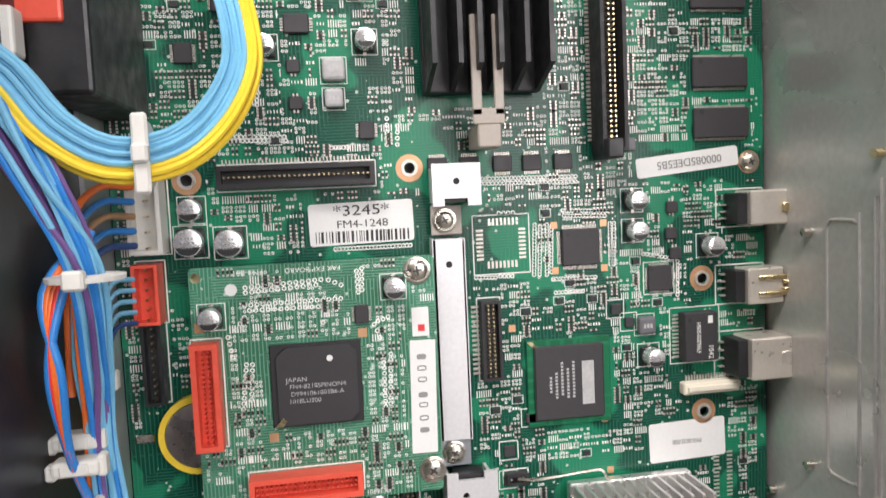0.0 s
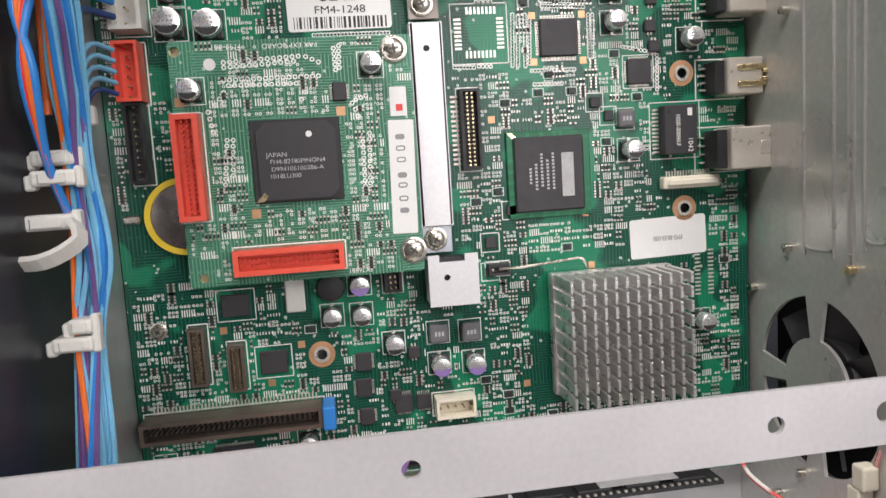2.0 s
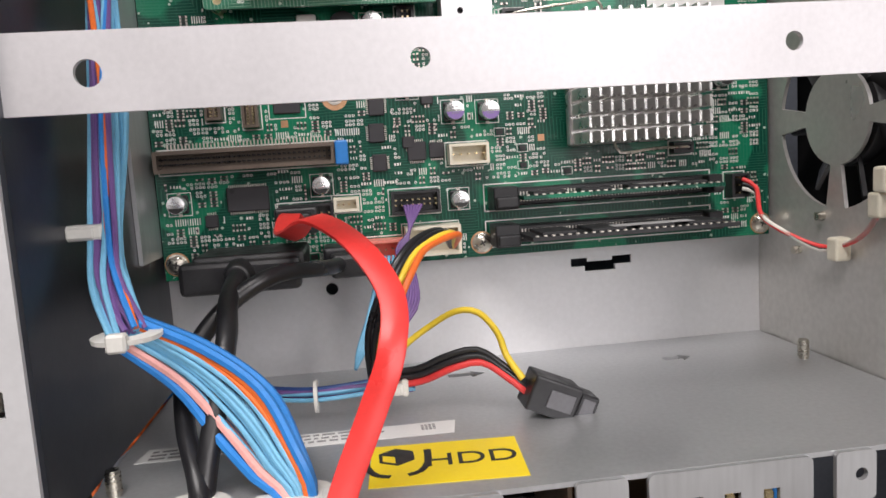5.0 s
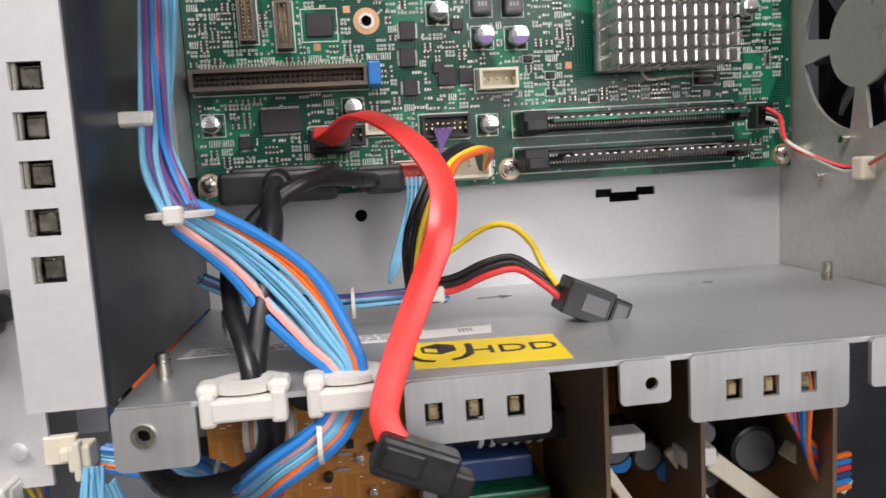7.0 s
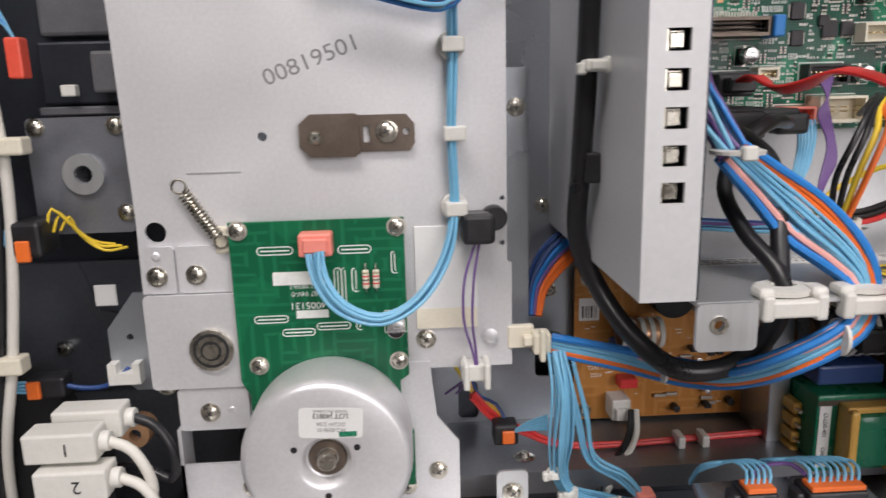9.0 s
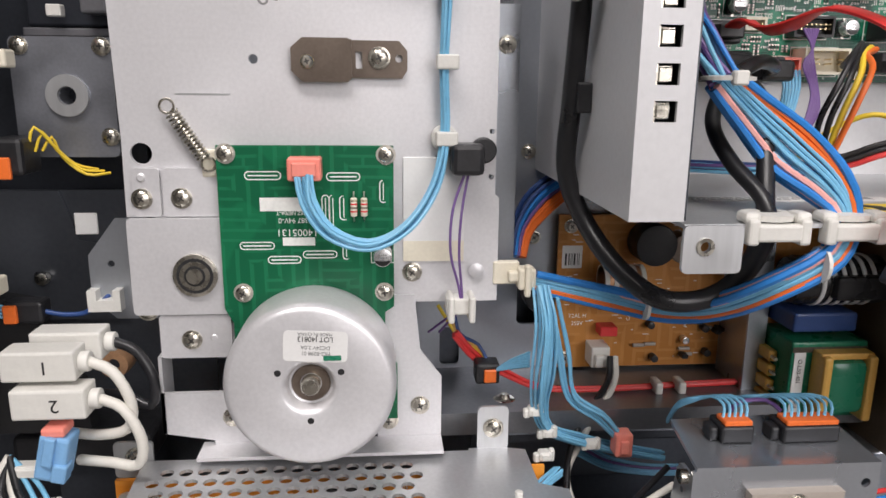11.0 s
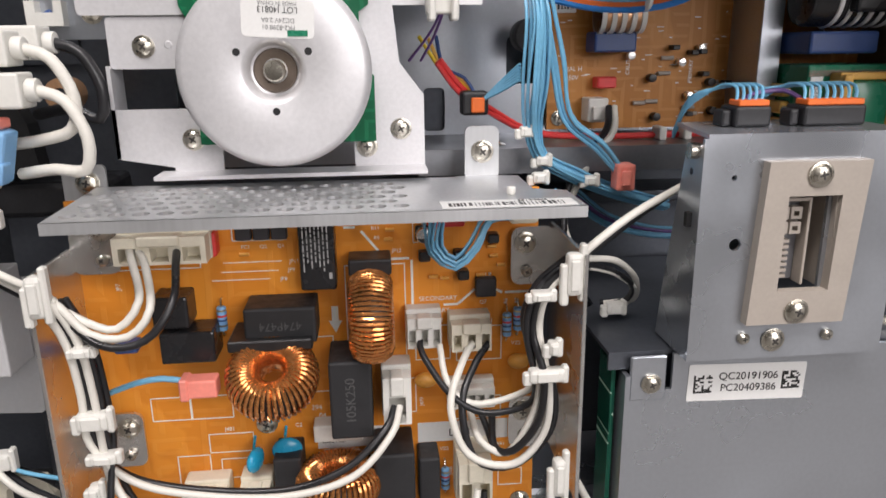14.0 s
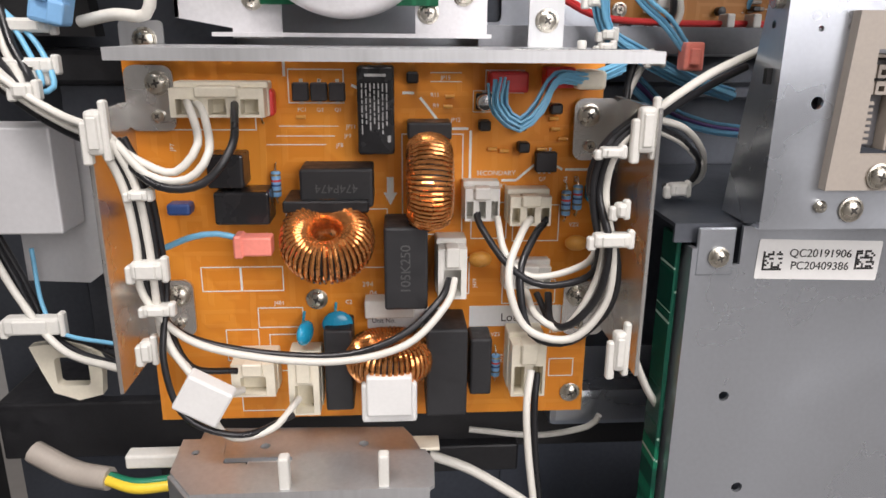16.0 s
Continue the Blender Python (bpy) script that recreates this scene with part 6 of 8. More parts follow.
for r in ((345, 445, 415, 490), (415, 445, 490, 490), (440, 520, 522, 558), (458, 570, 510, 610), (703, 220, 810, 392), (500, 345, 678, 450), (980, 627, 1028, 663), (635, 580, 745, 640), (380, 560, 440, 620), (825, 335, 890, 400), (900, 340, 985, 405), (885, 475, 985, 520), (768, 432, 825, 500), (515, 118, 608, 172), (400, 640, 490, 720), (320, 140, 460, 215), (845, 118, 912, 155), (893, 598, 935, 660)):
    sbox(*r)
for r in ((620, 143, 640, 152), (705, 155, 725, 155), (735, 162, 775, 210), (775, 212, 818, 212), (822, 215, 822, 295), (825, 298, 870, 298), (878, 298, 905, 298), (905, 297, 935, 272), (965, 270, 985, 280), (990, 280, 1045, 280), (510, 100, 510, 130)):
    sline(*r, 0.8)
for r in ((497, 208, 597, 208), (492, 224, 590, 224), (475, 238, 575, 238), (752, 123, 805, 123), (752, 137, 805, 137)):
    sline(*r, 0.25)
sheet(silk, [psx(*p) for p in ((677, 292), (689, 292), (689, 318), (695, 318), (683, 340), (671, 318), (677, 318))], [], "y", OY - 0.08, 0.06)
for t_, x, y, s, a in (("SECONDARY", 868, 286, 2.1, 0), ("PRIMARY", 865, 308, 2.1, 0), ("RL2", 664, 106, 1.9, 0), ("C3", 600, 289, 1.9, 0), ("L2", 748, 214, 1.8, 0), ("JP11", 618, 209, 1.7, 0), ("JP9", 612, 224, 1.7, 0), ("JP8", 598, 239, 1.7, 0), ("PC1", 537, 182, 1.6, 0), ("Q2", 567, 182, 1.6, 0), ("Q1", 597, 182, 1.6, 0),
                     ("J474", 852, 326, 1.9, 0), ("1", 832, 326, 1.9, 0), ("2", 874, 326, 1.9, 0), ("J475", 938, 331, 1.9, 0), ("3", 908, 331, 1.9, 0), ("1", 966, 331, 1.9, 0), ("R6", 992, 296, 1.7, 90), ("R7", 1012, 296, 1.7, 90), ("VZ2", 1012, 376, 1.8, 0), ("Q7", 950, 296, 1.7, 0), ("JP12", 796, 198, 1.7, 0), ("JP15", 778, 131, 1.7, 0), ("R9", 762, 175, 1.7, 0), ("R11", 760, 158, 1.7, 0), ("J481", 480, 512, 1.9, 0), ("C2", 605, 512, 1.9, 0), ("VZ5", 876, 578, 1.8, 0), ("C12", 845, 588, 1.8, 90), ("J478", 888, 625, 1.8, 90), ("J479", 835, 480, 1.8, 90), ("AR1", 985, 575, 1.7, 0), ("MECH1", 1018, 235, 1.8, 90), ("JP7", 318, 242, 1.8, 90), ("294", 640, 480, 2.4, 0), ("04", 650, 496, 2.4, 0)):
    x, z = psx(x, y); words("lettering", t_, s, x, OY - 0.1, z, pw, SILK, a)
for x0, x1, t_ in ((638, 780, ""), (826, 998, "")):
    (a, c), (d, e) = psx(x0, 523), psx(x1, 562); label_plate(pw, (a + d) / 2, OY, (c + e) / 2, d - a, c - e, 0, 0.2)
words("lettering", "Unit No.", 2.2, psx(668, 0)[0], OY - 0.2, psx(0, 548)[1], pw, INK); words("lettering", "Lot8", 4.0, psx(905, 0)[0], OY - 0.2, psx(0, 546)[1], pw, INK); words("lettering", "50", 6, psx(765, 0)[0], OY - 0.2, psx(0, 540)[1], pw, INK)
for x, y in ((1024, 695), (548, 505)):
    x, z = psx(x, y); screw("screw", pw, x, OY - 0.2, z, 2.6)

# components: (centre and size taken at their front faces)
def block(x, z, sx, sz, h, m, name, label="", bev=0.8, text="", size=3.0, turn=0):
    b = B(); box(b, x - sx / 2, x + sx / 2, OY - h, OY, z - sz / 2, z + sz / 2, bev); o = part(name, b, m, pw, label)
    if text:
        words("lettering", text, size, x, OY - h - 0.05, z, o, EMBOSS, turn)
    return o
rl = block(-153.2, 586.1, 10.8, 25.6, 9, GLOSSK, "relay", "black relay with white print")
b = B()
rr_ = random.Random(8)
for i in range(7):
    q = 594.0
    while q > 579 + (i * 3) % 5:
        w = rr_.uniform(0.8, 2.6); box(b, -157.4 + i * 1.2, -157.0 + i * 1.2, OY - 9.06, OY - 9, q - w, q); q -= w + 0.5
box(b, -156.4, -150.2, OY - 9.06, OY - 9, 595.9, 596.7); box(b, -149.9, -148.9, OY - 9.06, OY - 9, 577, 579)
part("printed_bars", b, PALE, rl)
block(-165, 564.2, 21.4, 11.6, 14, CHIP, "film_capacitor", "black film capacitor", text="474P474", size=3.6, turn=180)
block(-144.8, 540.2, 13, 26, 18, CHIP, "film_capacitor", "tall black film capacitor", text="105K250", size=4.2, turn=90)
block(-132.2, 505.5, 12.9, 30, 18, CHIP, "film_capacitor"); block(-120.6, 504.1, 7, 20, 11, CHIP, "film_capacitor"); block(-166.2, 505.2, 8.8, 28, 14, CHIP, "film_capacitor")
block(-193.2, 557.7, 16.2, 10, 12, GLOSSK, "film_capacitor"); block(-197.5, 568.6, 10.6, 10, 11, GLOSSK, "film_capacitor"); block(-213.5, 556, 7, 3.6, 6, NAVY, "film_capacitor")
block(-185.8, 588, 5.4, 8, 6, REDW, "film_capacitor", "small dark red capacitor", 1.2)
for px_ in (537, 567, 597):
    x, z = psx(px_, 153); chip(pw, x, z, 4.8, 5.4, 3.2, "tb", 2.2, 1.0, y=OY)
x, z = psx(953, 265); chip(pw, x, z, 6.6, 6.2, 3.4, "tb", 1.6, 1.0, y=OY)


def toroid(x, y, z, R, r, turns, axis, span, name_label, core=True, tall=1.5):
    """Enamelled wire wound round a ring core, turn by turn."""
    b = B()
    mrot = {"z": Matrix.Identity(3), "x": Matrix.Rotation(radians(90), 3, "Y"), "y": Matrix.Rotation(radians(90), 3, "X"), "t": Matrix.Rotation(radians(36), 3, "X")}[axis]
    line = []
    steps = turns * 12
    a0, a1 = radians(span[0]), radians(span[1])
    for i in range(steps + 1):
        a = a0 + (a1 - a0) * i / steps; p = 2 * math.pi * turns * i / steps
        v = Vector(((R + r * math.cos(p)) * math.cos(a), (R + r * math.cos(p)) * math.sin(a), r * tall * math.sin(p)))
        line.append(Vector((x, y, z)) + mrot @ v)
    w = (abs(a1 - a0) * R / turns) * 0.57
    sweep(b, line, [(w * math.cos(2 * math.pi * k / 6), w * math.sin(2 * math.pi * k / 6)) for k in range(6)])
    o = part("winding", b, ENAMEL, pw, name_label, smooth=True)
    if core:
        b = B(); n, m = 40, 10; rings = []
        for i in range(n):
            a = 2 * math.pi * i / n
            rings.append([b.verts.new(Vector((x, y, z)) + mrot @ Vector(((R + r * 0.86 * math.cos(q)) * math.cos(a), (R + r * 0.86 * math.cos(q)) * math.sin(a), r * (tall - 0.2) * math.sin(q)))) for q in [2 * math.pi * k / m for k in range(m)]])
        for i in range(n):
            for k in range(m):
                b.faces.new((rings[i][k], rings[(i + 1) % n][k], rings[(i + 1) % n][(k + 1) % m], rings[i][(k + 1) % m]))
        part("core", b, DARK, o, smooth=True)
    return o
toroid(-168, 152.0, 549.5, 8.6, 4.9, 46, "t", (-89, 270), "copper wire wound on a ring core", tall=1.5)
b = B(); box(b, -180.5, -155.5, 152, OY, 557.5, 561, 0.5); part("coil_base", b, DARK, pw)
toroid(-137.7, 157.5, 565.5, 10.2, 4.2, 52, "x", (20, 340), "copper wire wound on an upright ring core")
b = B(); box(b, -144, -131, 158, OY, 578, 583, 0.6); part("coil_base", b, DARK, pw)
toroid(-150.1, 155, 510, 9.5, 3.8, 44, "z", (0, 350), "copper wire wound on a ring core")
b = B(); box(b, -158.6, -141.8, 142, 152, 494, 507, 1.0); box(b, -157, -143.4, 140.4, 150, 497, 510, 0.6); part("coil_cover", b, LABEL, pw, "white plastic coil cover")
b = B(); box(b, -158, -142, 162, OY, 520, 526, 0.4); part("coil_base", b, WHITE, pw)


def plug(x, z, sx, sz, h, n, label, m=None):
    b = B(); box(b, x - sx / 2, x + sx / 2, OY - h * 0.55, OY, z - sz / 2, z + sz / 2, 0.6); o = part("wire_connector", b, m or WHITE, pw, label)
    b = B()
    cells = [[(x - sx / 2 + sx * (i + 0.22) / n, z - sz / 2 + 1.2), (x - sx / 2 + sx * (i + 0.78) / n, z - sz / 2 + 1.2), (x - sx / 2 + sx * (i + 0.78) / n, z + sz * 0.05), (x - sx / 2 + sx * (i + 0.22) / n, z + sz * 0.05)] for i in range(n)]
    sheet(b, [(x - sx / 2 + 0.4, z - sz / 2 + 0.4), (x + sx / 2 - 0.4, z - sz / 2 + 0.4), (x + sx / 2 - 0.4, z + sz / 2 - 1.5), (x - sx / 2 + 0.4, z + sz / 2 - 1.5)], cells, "y", OY - h, h * 0.45)
    box(b, x - sx * 0.22, x + sx * 0.22, OY - h - 1.2, OY - h * 0.6, z + sz * 0.1, z + sz / 2 - 1.0, 0.4)
    part("plug", b, m or WHITE, o)
    return o
plug(-197.7, 589.2, 27, 10, 13, 3, "cream three-way power connector", CREAM)
plug(-121.3, 558.5, 11.4, 12, 10, 3, "white wire connector"); plug(-106.5, 556.6, 13.4, 11, 11, 3, "cream wire connector", CREAM)
plug(-105.9, 534, 15.6, 9, 8, 5, "white five-way wire connector"); plug(-130.6, 538, 9.6, 18, 15, 1, "white wire connector")
plug(-105.7, 505, 11.8, 20, 15, 2, "cream wire connector", CREAM); plug(-193.6, 502, 14.4, 13.2, 12, 1, "pale green-white wire connector", CREAM); plug(-177.4, 499.5, 10.4, 20, 14, 1, "cream wire connector", CREAM)
x, z = psx(880, 135); block(x, z, 11.5, 6, 8, REDW, "wire_connector", "dark red wire connector"); x, z = psx(965, 128); block(x, z, 9, 6, 8, REDW, "wire_connector", "dark red wire connector"); x, z = psx(1010, 130); block(x, z, 9, 5.5, 12, CREAM, "wire_tie", "", 1.2)
x, z = psx(843, 168); can_cap(pw, x, z, 2.4, 5, OY)
for px_, py_, l_ in ((472, 170, 1), (489, 300, 0), (992, 335, 0), (1012, 325, 0), (876, 632, 0)):
    x, z = psx(px_, py_); b = B(); cyl(b, x, OY - 2.4, z - 4, 1.5, 8, "z", 16, bev=0.5); rs = part("resistor", b, CYAN if l_ == 0 else LABEL, pw, "pale blue resistor with bands", smooth=True)
    for q, m in ((-2.4, BROWNM), (-0.6, NAVY), (0.8, REDW), (2.6, BRASS)):
        b = B(); cyl(b, x, OY - 2.4, z + q, 1.54, 0.6, "z", 16); part("colour_band", b, m, rs)
    b = B(); tube(b, [(x, OY, z - 6.2), (x, OY - 2.4, z - 5), (x, OY - 2.4, z + 5), (x, OY, z + 6.2)], 0.3, 6); part("lead", b, SCREW, rs)
for px_, py_ in ((785, 160), (782, 176), (860, 245), (880, 248), (915, 240), (945, 245), (965, 195), (968, 212), (982, 228), (535, 193)):
    x, z = psx(px_, py_); b = B(); cyl(b, x - 1.4, OY - 0.9, z, 0.6, 2.8, "x", 10); part("resistor", b, TAN, pw, smooth=True)
for px_, py_ in ((844, 205), (912, 240), (722, 130), (965, 178), (905, 205)):
    x, z = psx(px_, py_); b = B(); box(b, x - 1.8, x + 1.8, OY - 4.5, OY, z - 1.6, z + 1.6, 0.5); part("transistor", b, DARK, pw)
for x, z, rx, m, tilt in ((-166.6, 519, 4.3, CERAM, 5), (-177, 516, 4.0, CERAM, 70)):
    b = B(); m4 = Matrix.Translation((x, OY - 8, z)) @ Matrix.Rotation(radians(tilt), 4, "Z") @ Matrix.Diagonal((rx + 0.6, 2.0, rx, 1))
    bmesh.ops.create_uvsphere(b, u_segments=24, v_segments=14, radius=1, matrix=m4); tube(b, [(x - 1, OY - 5, z + 2), (x - 1, OY, z + 4)], 0.5); dc = part("disc_capacitor", b, m, pw, "glossy blue disc capacitor", smooth=True)
for px_, py_ in ((842, 432), (1015, 405)):
    x, z = psx(px_, py_); b = B(); bmesh.ops.create_uvsphere(b, u_segments=20, v_segments=12, radius=1, matrix=Matrix.Translation((x, OY - 2.6, z)) @ Matrix.Diagonal((3.8, 2.6, 2.6, 1))); part("varistor", b, TAN, pw, "orange varistor", smooth=True)
x, z = psx(1032, 318); block(x, z, 1.8, 5, 4, CERAM, "ceramic_capacitor", "", 0.5)

tagged(part("silkscreen_print", silk, SILK, pw), kind="stuff")

# ---------------------------------------------------------------- socket box and lower panel
b = B()
sheet(b, [(-49, 557.5), (9.1, 557.5), (9.1, 620.5), (-49, 620.5)], [[(-29, 577), (-12.6, 577), (-12.6, 607), (-29, 607)], circle(5, 615, 1.5, 14), circle(-38, 591.5, 1.7, 14), circle(-40, 610, 0.8, 8)], "y", 130, 1.2)
sheet(b, [(131.2, 557.5), (153, 557.5), (150, 575), (141, 616), (139, 618.5), (131.2, 618.5)], [circle(136.6, 611, 1.0, 12)], "x", -49, 1.2); sheet(b, [(131.2, 557.5), (153, 557.5), (141, 618.5), (131.2, 618.5)], [], "x", 7.9, 1.2)
sx_ = solo("socket_box", b, PANELM, "grey zinc box carrying a beige socket frame", "box", at=(-16, 150, 557))
b = B(); sheet(b, [(-48, 130), (9.1, 130), (11, 163), (-43.5, 161)], [], "z", 620.5, 1.2); part("box_top", b, PANELM, sx_)
for x, z in ((-24, 563), (-33, 564), (-8, 564), (-49, 0)):
    if z:
        screw("screw", sx_, x, 129.9, z, 2.6 if x == -24 else 1.7, washer=x == -24)
# Black block set on the flange for the shade of a notch.
b = B(); box(b, -50.4, -49, 134, 136, 596, 600); part("dark_notch", b, VOID, sx_)
b = B(); cyl(b, -49, 134, 617, 2.2, -2.4, "x", 16); part("side_screw", b, SCREW, sx_, smooth=True)
b = B()
sheet(b, [(-34.2, 569), (-6, 569), (-3.6, 614.5), (-32.2, 614.5)], [[(-26.4, 578.4), (-11.6, 578.4), (-11.0, 605.2), (-26.0, 605.2)]], "y", 126.6, 3.4)
box(b, -27.6, -26.4, 128, 142, 578, 606); box(b, -11.4, -10.2, 128, 142, 578, 606)
sk = part("socket_frame", b, BEIGE, sx_, "beige plastic socket frame")
for x, z in ((-18.2, 611), (-20.2, 572.8)):
    screw("screw", sx_, x, 126.5, z, 2.6)
b = B(); box(b, -26.2, -17.6, 134.5, 150, 579.5, 603, 0.4); ps = part("inner_socket", b, GREYP, sx_, "grey socket with square holes"); b = B(); box(b, -17.6, -16.8, 130.4, 150, 579, 604, 0.2); box(b, -26.2, -17.6, 130.4, 150, 603, 604, 0.2); part("socket_rim", b, BEIGE, ps)
b = B()
for i in range(2):
    for j in range(2):
        c = B(); u, w = -25.6 + i * 3.7, 593.6 + j * 4.2; sheet(c, rrect(u, u + 3.2, w, w + 3.4, 0.3), [[(u + 0.8, w + 0.8), (u + 2.4, w + 0.8), (u + 2.4, w + 2.2), (u + 0.8, w + 2.2)]], "y", 131.5, 3.2); part("square_hole", c, BEIGE, ps)
for j in range(7):
    box(b, -25.8, -20.8, 132.6, 134.6, 580.6 + j * 1.7, 581.5 + j * 1.7)
tagged(part("socket_ribs", b, BEIGE, ps), kind="stuff")
b = B(); box(b, -28, -12, 152, 153, 577, 607); part("socket_back", b, PANELM, sx_)
for x0, x1, y, n in ((-34.5, -24, 149, 5), (-15, 3.5, 148, 8)):
    b = B(); box(b, x0, x1, y - 6, y + 4, 621.8, 627.5, 0.8); box(b, x0 - 3, x0, y - 4, y + 2, 621.8, 626.5, 0.8); pl = solo("black_plug", b, DARK, "black plug with orange lock standing on the box", "plug", at=((x0 + x1) / 2, y, 621.8), group="black plugs")
    b = B(); box(b, x0 + 1, x1 - 0.6, y - 5.5, y + 1, 627.5, 629.2, 0.3); part("orange_lock", b, ORANGE, pl, "orange lock strip")
    for i in range(n):
        xx = x0 + 1.8 + i * (x1 - x0 - 3) / (n - 1); b = B(); tube(b, [(xx, y - 2, 629), (xx + 0.8, y, 632.4), (xx - 1.0 - i * 0.2, y + 5, 633.0), (x0 - 3 - i * 0.3, y + 9, 629.6 + i * 0.25), (x0 - 6, y + 14, 625 + i * 0.4), (x0 - 6, 170, 616 + i * 0.4)], 0.5, 6); part("wire", b, LBLUE, pl, smooth=True)
b = B(); tube(b, [(-30, 150, 627), (-24, 155, 630), (-15, 154, 631), (-12, 150, 629)], 0.7, 6); solo("purple_wire", b, PURPLE, "purple wire between the two plugs", "wire", smooth=True, at=(-20, 152, 628))

b = B(); sheet(b, [(-49, 556.4), (90, 556.4), (90, 400), (-62, 400), (-62, 549), (-52, 549), (-52, 545), (-49, 545)], [circle(-48.3, 502.6, 1.6, 14), circle(-40, 470, 1.8, 14)], "y", 138, 1.2)
pn = solo("service_panel", b, PANELM, "plain blue-grey sheet panel with a code label", "panel", at=(10, 138, 400))
b = B(); box(b, -63.5, -62, 137.5, 160, 400, 550); box(b, -62, -51, 137.6, 139, 541.8, 556, 0.4); part("panel_edge", b, PANELM, pn); screw("screw", pn, -55.7, 137.4, 547.4, 2.3)
b = B(); box(b, -66, -64.6, 143, 154, 400, 552); part("green_board_edge", b, MASK, pn, "edge of a green board behind the panel")
label_plate(pn, -25.6, 137.9, 546.1, 37, 12, 1.5, 0.6, text="white label with two square codes")
words("lettering", "QC20191906", 3.4, -25.2, 137.7, 548, pn, INK, -1.5, squeeze=1.0); words("lettering", "PC20409386", 3.4, -25.0, 137.7, 544.2, pn, INK, -1.5, squeeze=1.0)
for cx, s in ((-39.4, 3), (-11.6, 5)):
    rg = random.Random(s); b = B()
    for i in range(9):
        for j in range(9):
            if rg.random() < 0.52 or i == 0 or j == 0:
                box(b, cx - 2.9 + i * 0.65, cx - 2.3 + i * 0.65, 137.68, 137.76, 543.1 + j * 0.65, 543.7 + j * 0.65)
    tagged(part("square_code", b, INK, pn), kind="stuff")
# Ledge and dish carry their shade in the darker zinc.
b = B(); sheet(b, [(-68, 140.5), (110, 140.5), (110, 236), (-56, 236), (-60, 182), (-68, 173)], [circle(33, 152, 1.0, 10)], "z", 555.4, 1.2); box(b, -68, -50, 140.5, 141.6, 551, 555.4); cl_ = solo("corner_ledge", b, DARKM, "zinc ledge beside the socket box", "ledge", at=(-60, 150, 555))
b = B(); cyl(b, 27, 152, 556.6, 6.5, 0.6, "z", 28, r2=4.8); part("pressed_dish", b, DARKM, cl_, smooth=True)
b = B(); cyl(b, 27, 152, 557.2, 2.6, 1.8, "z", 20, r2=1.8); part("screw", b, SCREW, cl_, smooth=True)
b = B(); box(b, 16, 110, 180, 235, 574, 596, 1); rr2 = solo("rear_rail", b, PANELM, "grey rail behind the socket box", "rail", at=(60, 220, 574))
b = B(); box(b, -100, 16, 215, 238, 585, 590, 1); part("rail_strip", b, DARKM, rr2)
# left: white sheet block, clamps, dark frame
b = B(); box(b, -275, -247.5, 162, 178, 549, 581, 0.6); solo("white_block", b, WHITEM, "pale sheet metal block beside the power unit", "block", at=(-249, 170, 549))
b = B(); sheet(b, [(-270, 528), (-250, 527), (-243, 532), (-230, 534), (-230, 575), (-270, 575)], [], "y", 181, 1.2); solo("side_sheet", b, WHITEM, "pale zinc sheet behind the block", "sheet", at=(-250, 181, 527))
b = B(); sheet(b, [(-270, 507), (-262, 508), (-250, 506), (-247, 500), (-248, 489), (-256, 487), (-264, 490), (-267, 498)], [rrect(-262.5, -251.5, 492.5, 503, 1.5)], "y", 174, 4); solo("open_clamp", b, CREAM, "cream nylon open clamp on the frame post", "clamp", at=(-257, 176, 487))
# Post coloured dark for the shade it stands in.
b = B(); box(b, -262, -229, 205, 215, 470, 600, 0.5); solo("left_frame_post", b, DARKM, "zinc frame post, shade in its colour", "post", at=(-245, 205, 470))
b = B(); box(b, -288, -262, 120, 121.2, 380, 520); solo("left_cover_edge", b, PANELM, "pale cover edge at the machine corner", "cover", at=(-270, 120, 380))
b = B(); box(b, -275, -225, 200, 230, 590, 602, 2); solo("black_duct", b, DARK, "black plastic duct behind the power unit", "duct", at=(-250, 210, 590))

# ---------------------------------------------------------------- cables, ties and clips


def off(pts, dx, dy, dz=0.0):
    return [(p[0] + dx, p[1] + dy, p[2] + dz) for p in pts]


def harness(name, path, wires, label, spread, seed, r=0.75, twist=0.6, jit=0.35, fan=False):
    """A bundle: one mesh for each wire, spread round a common path."""
    rg = random.Random(seed)
    h = thing(name, path[0], label, "cable harness")
    n = len(path)
    sp = spread if isinstance(spread, (list, tuple)) else [spread] * n
    for k, (m, rr) in enumerate(wires):
        a, d = rg.uniform(0, 6.28), math.sqrt(rg.uniform(0.05, 1))
        pts = []
        for i, p in enumerate(path):
            a2 = a + twist * i * 0.35 + rg.uniform(-jit, jit)
            t = (Vector(path[min(i + 1, n - 1)]) - Vector(path[max(i - 1, 0)])).normalized()
            u = t.cross(Vector((0, 1, 0.05))).normalized(); v = u.cross(t)
            q = Vector(p) + (u * math.cos(a2) + v * math.sin(a2)) * d * sp[i]
            if fan:
                q = Vector(p) + u * sp[i] * (2 * k / (len(wires) - 1) - 1) + v * sp[i] * 0.45 * math.sin(a2)
            pts.append(q)
        b = B(); tube(b, pts, rr or r, 7, 3.0); part("wire", b, m, h, smooth=True)
    return h


def wire(pts, r, m, name, label, group=""):
    b = B(); tube(b, pts, r, 10, 2.5)
    return solo(name, b, m, label, "cable", group, smooth=True, at=tuple(pts[0]))


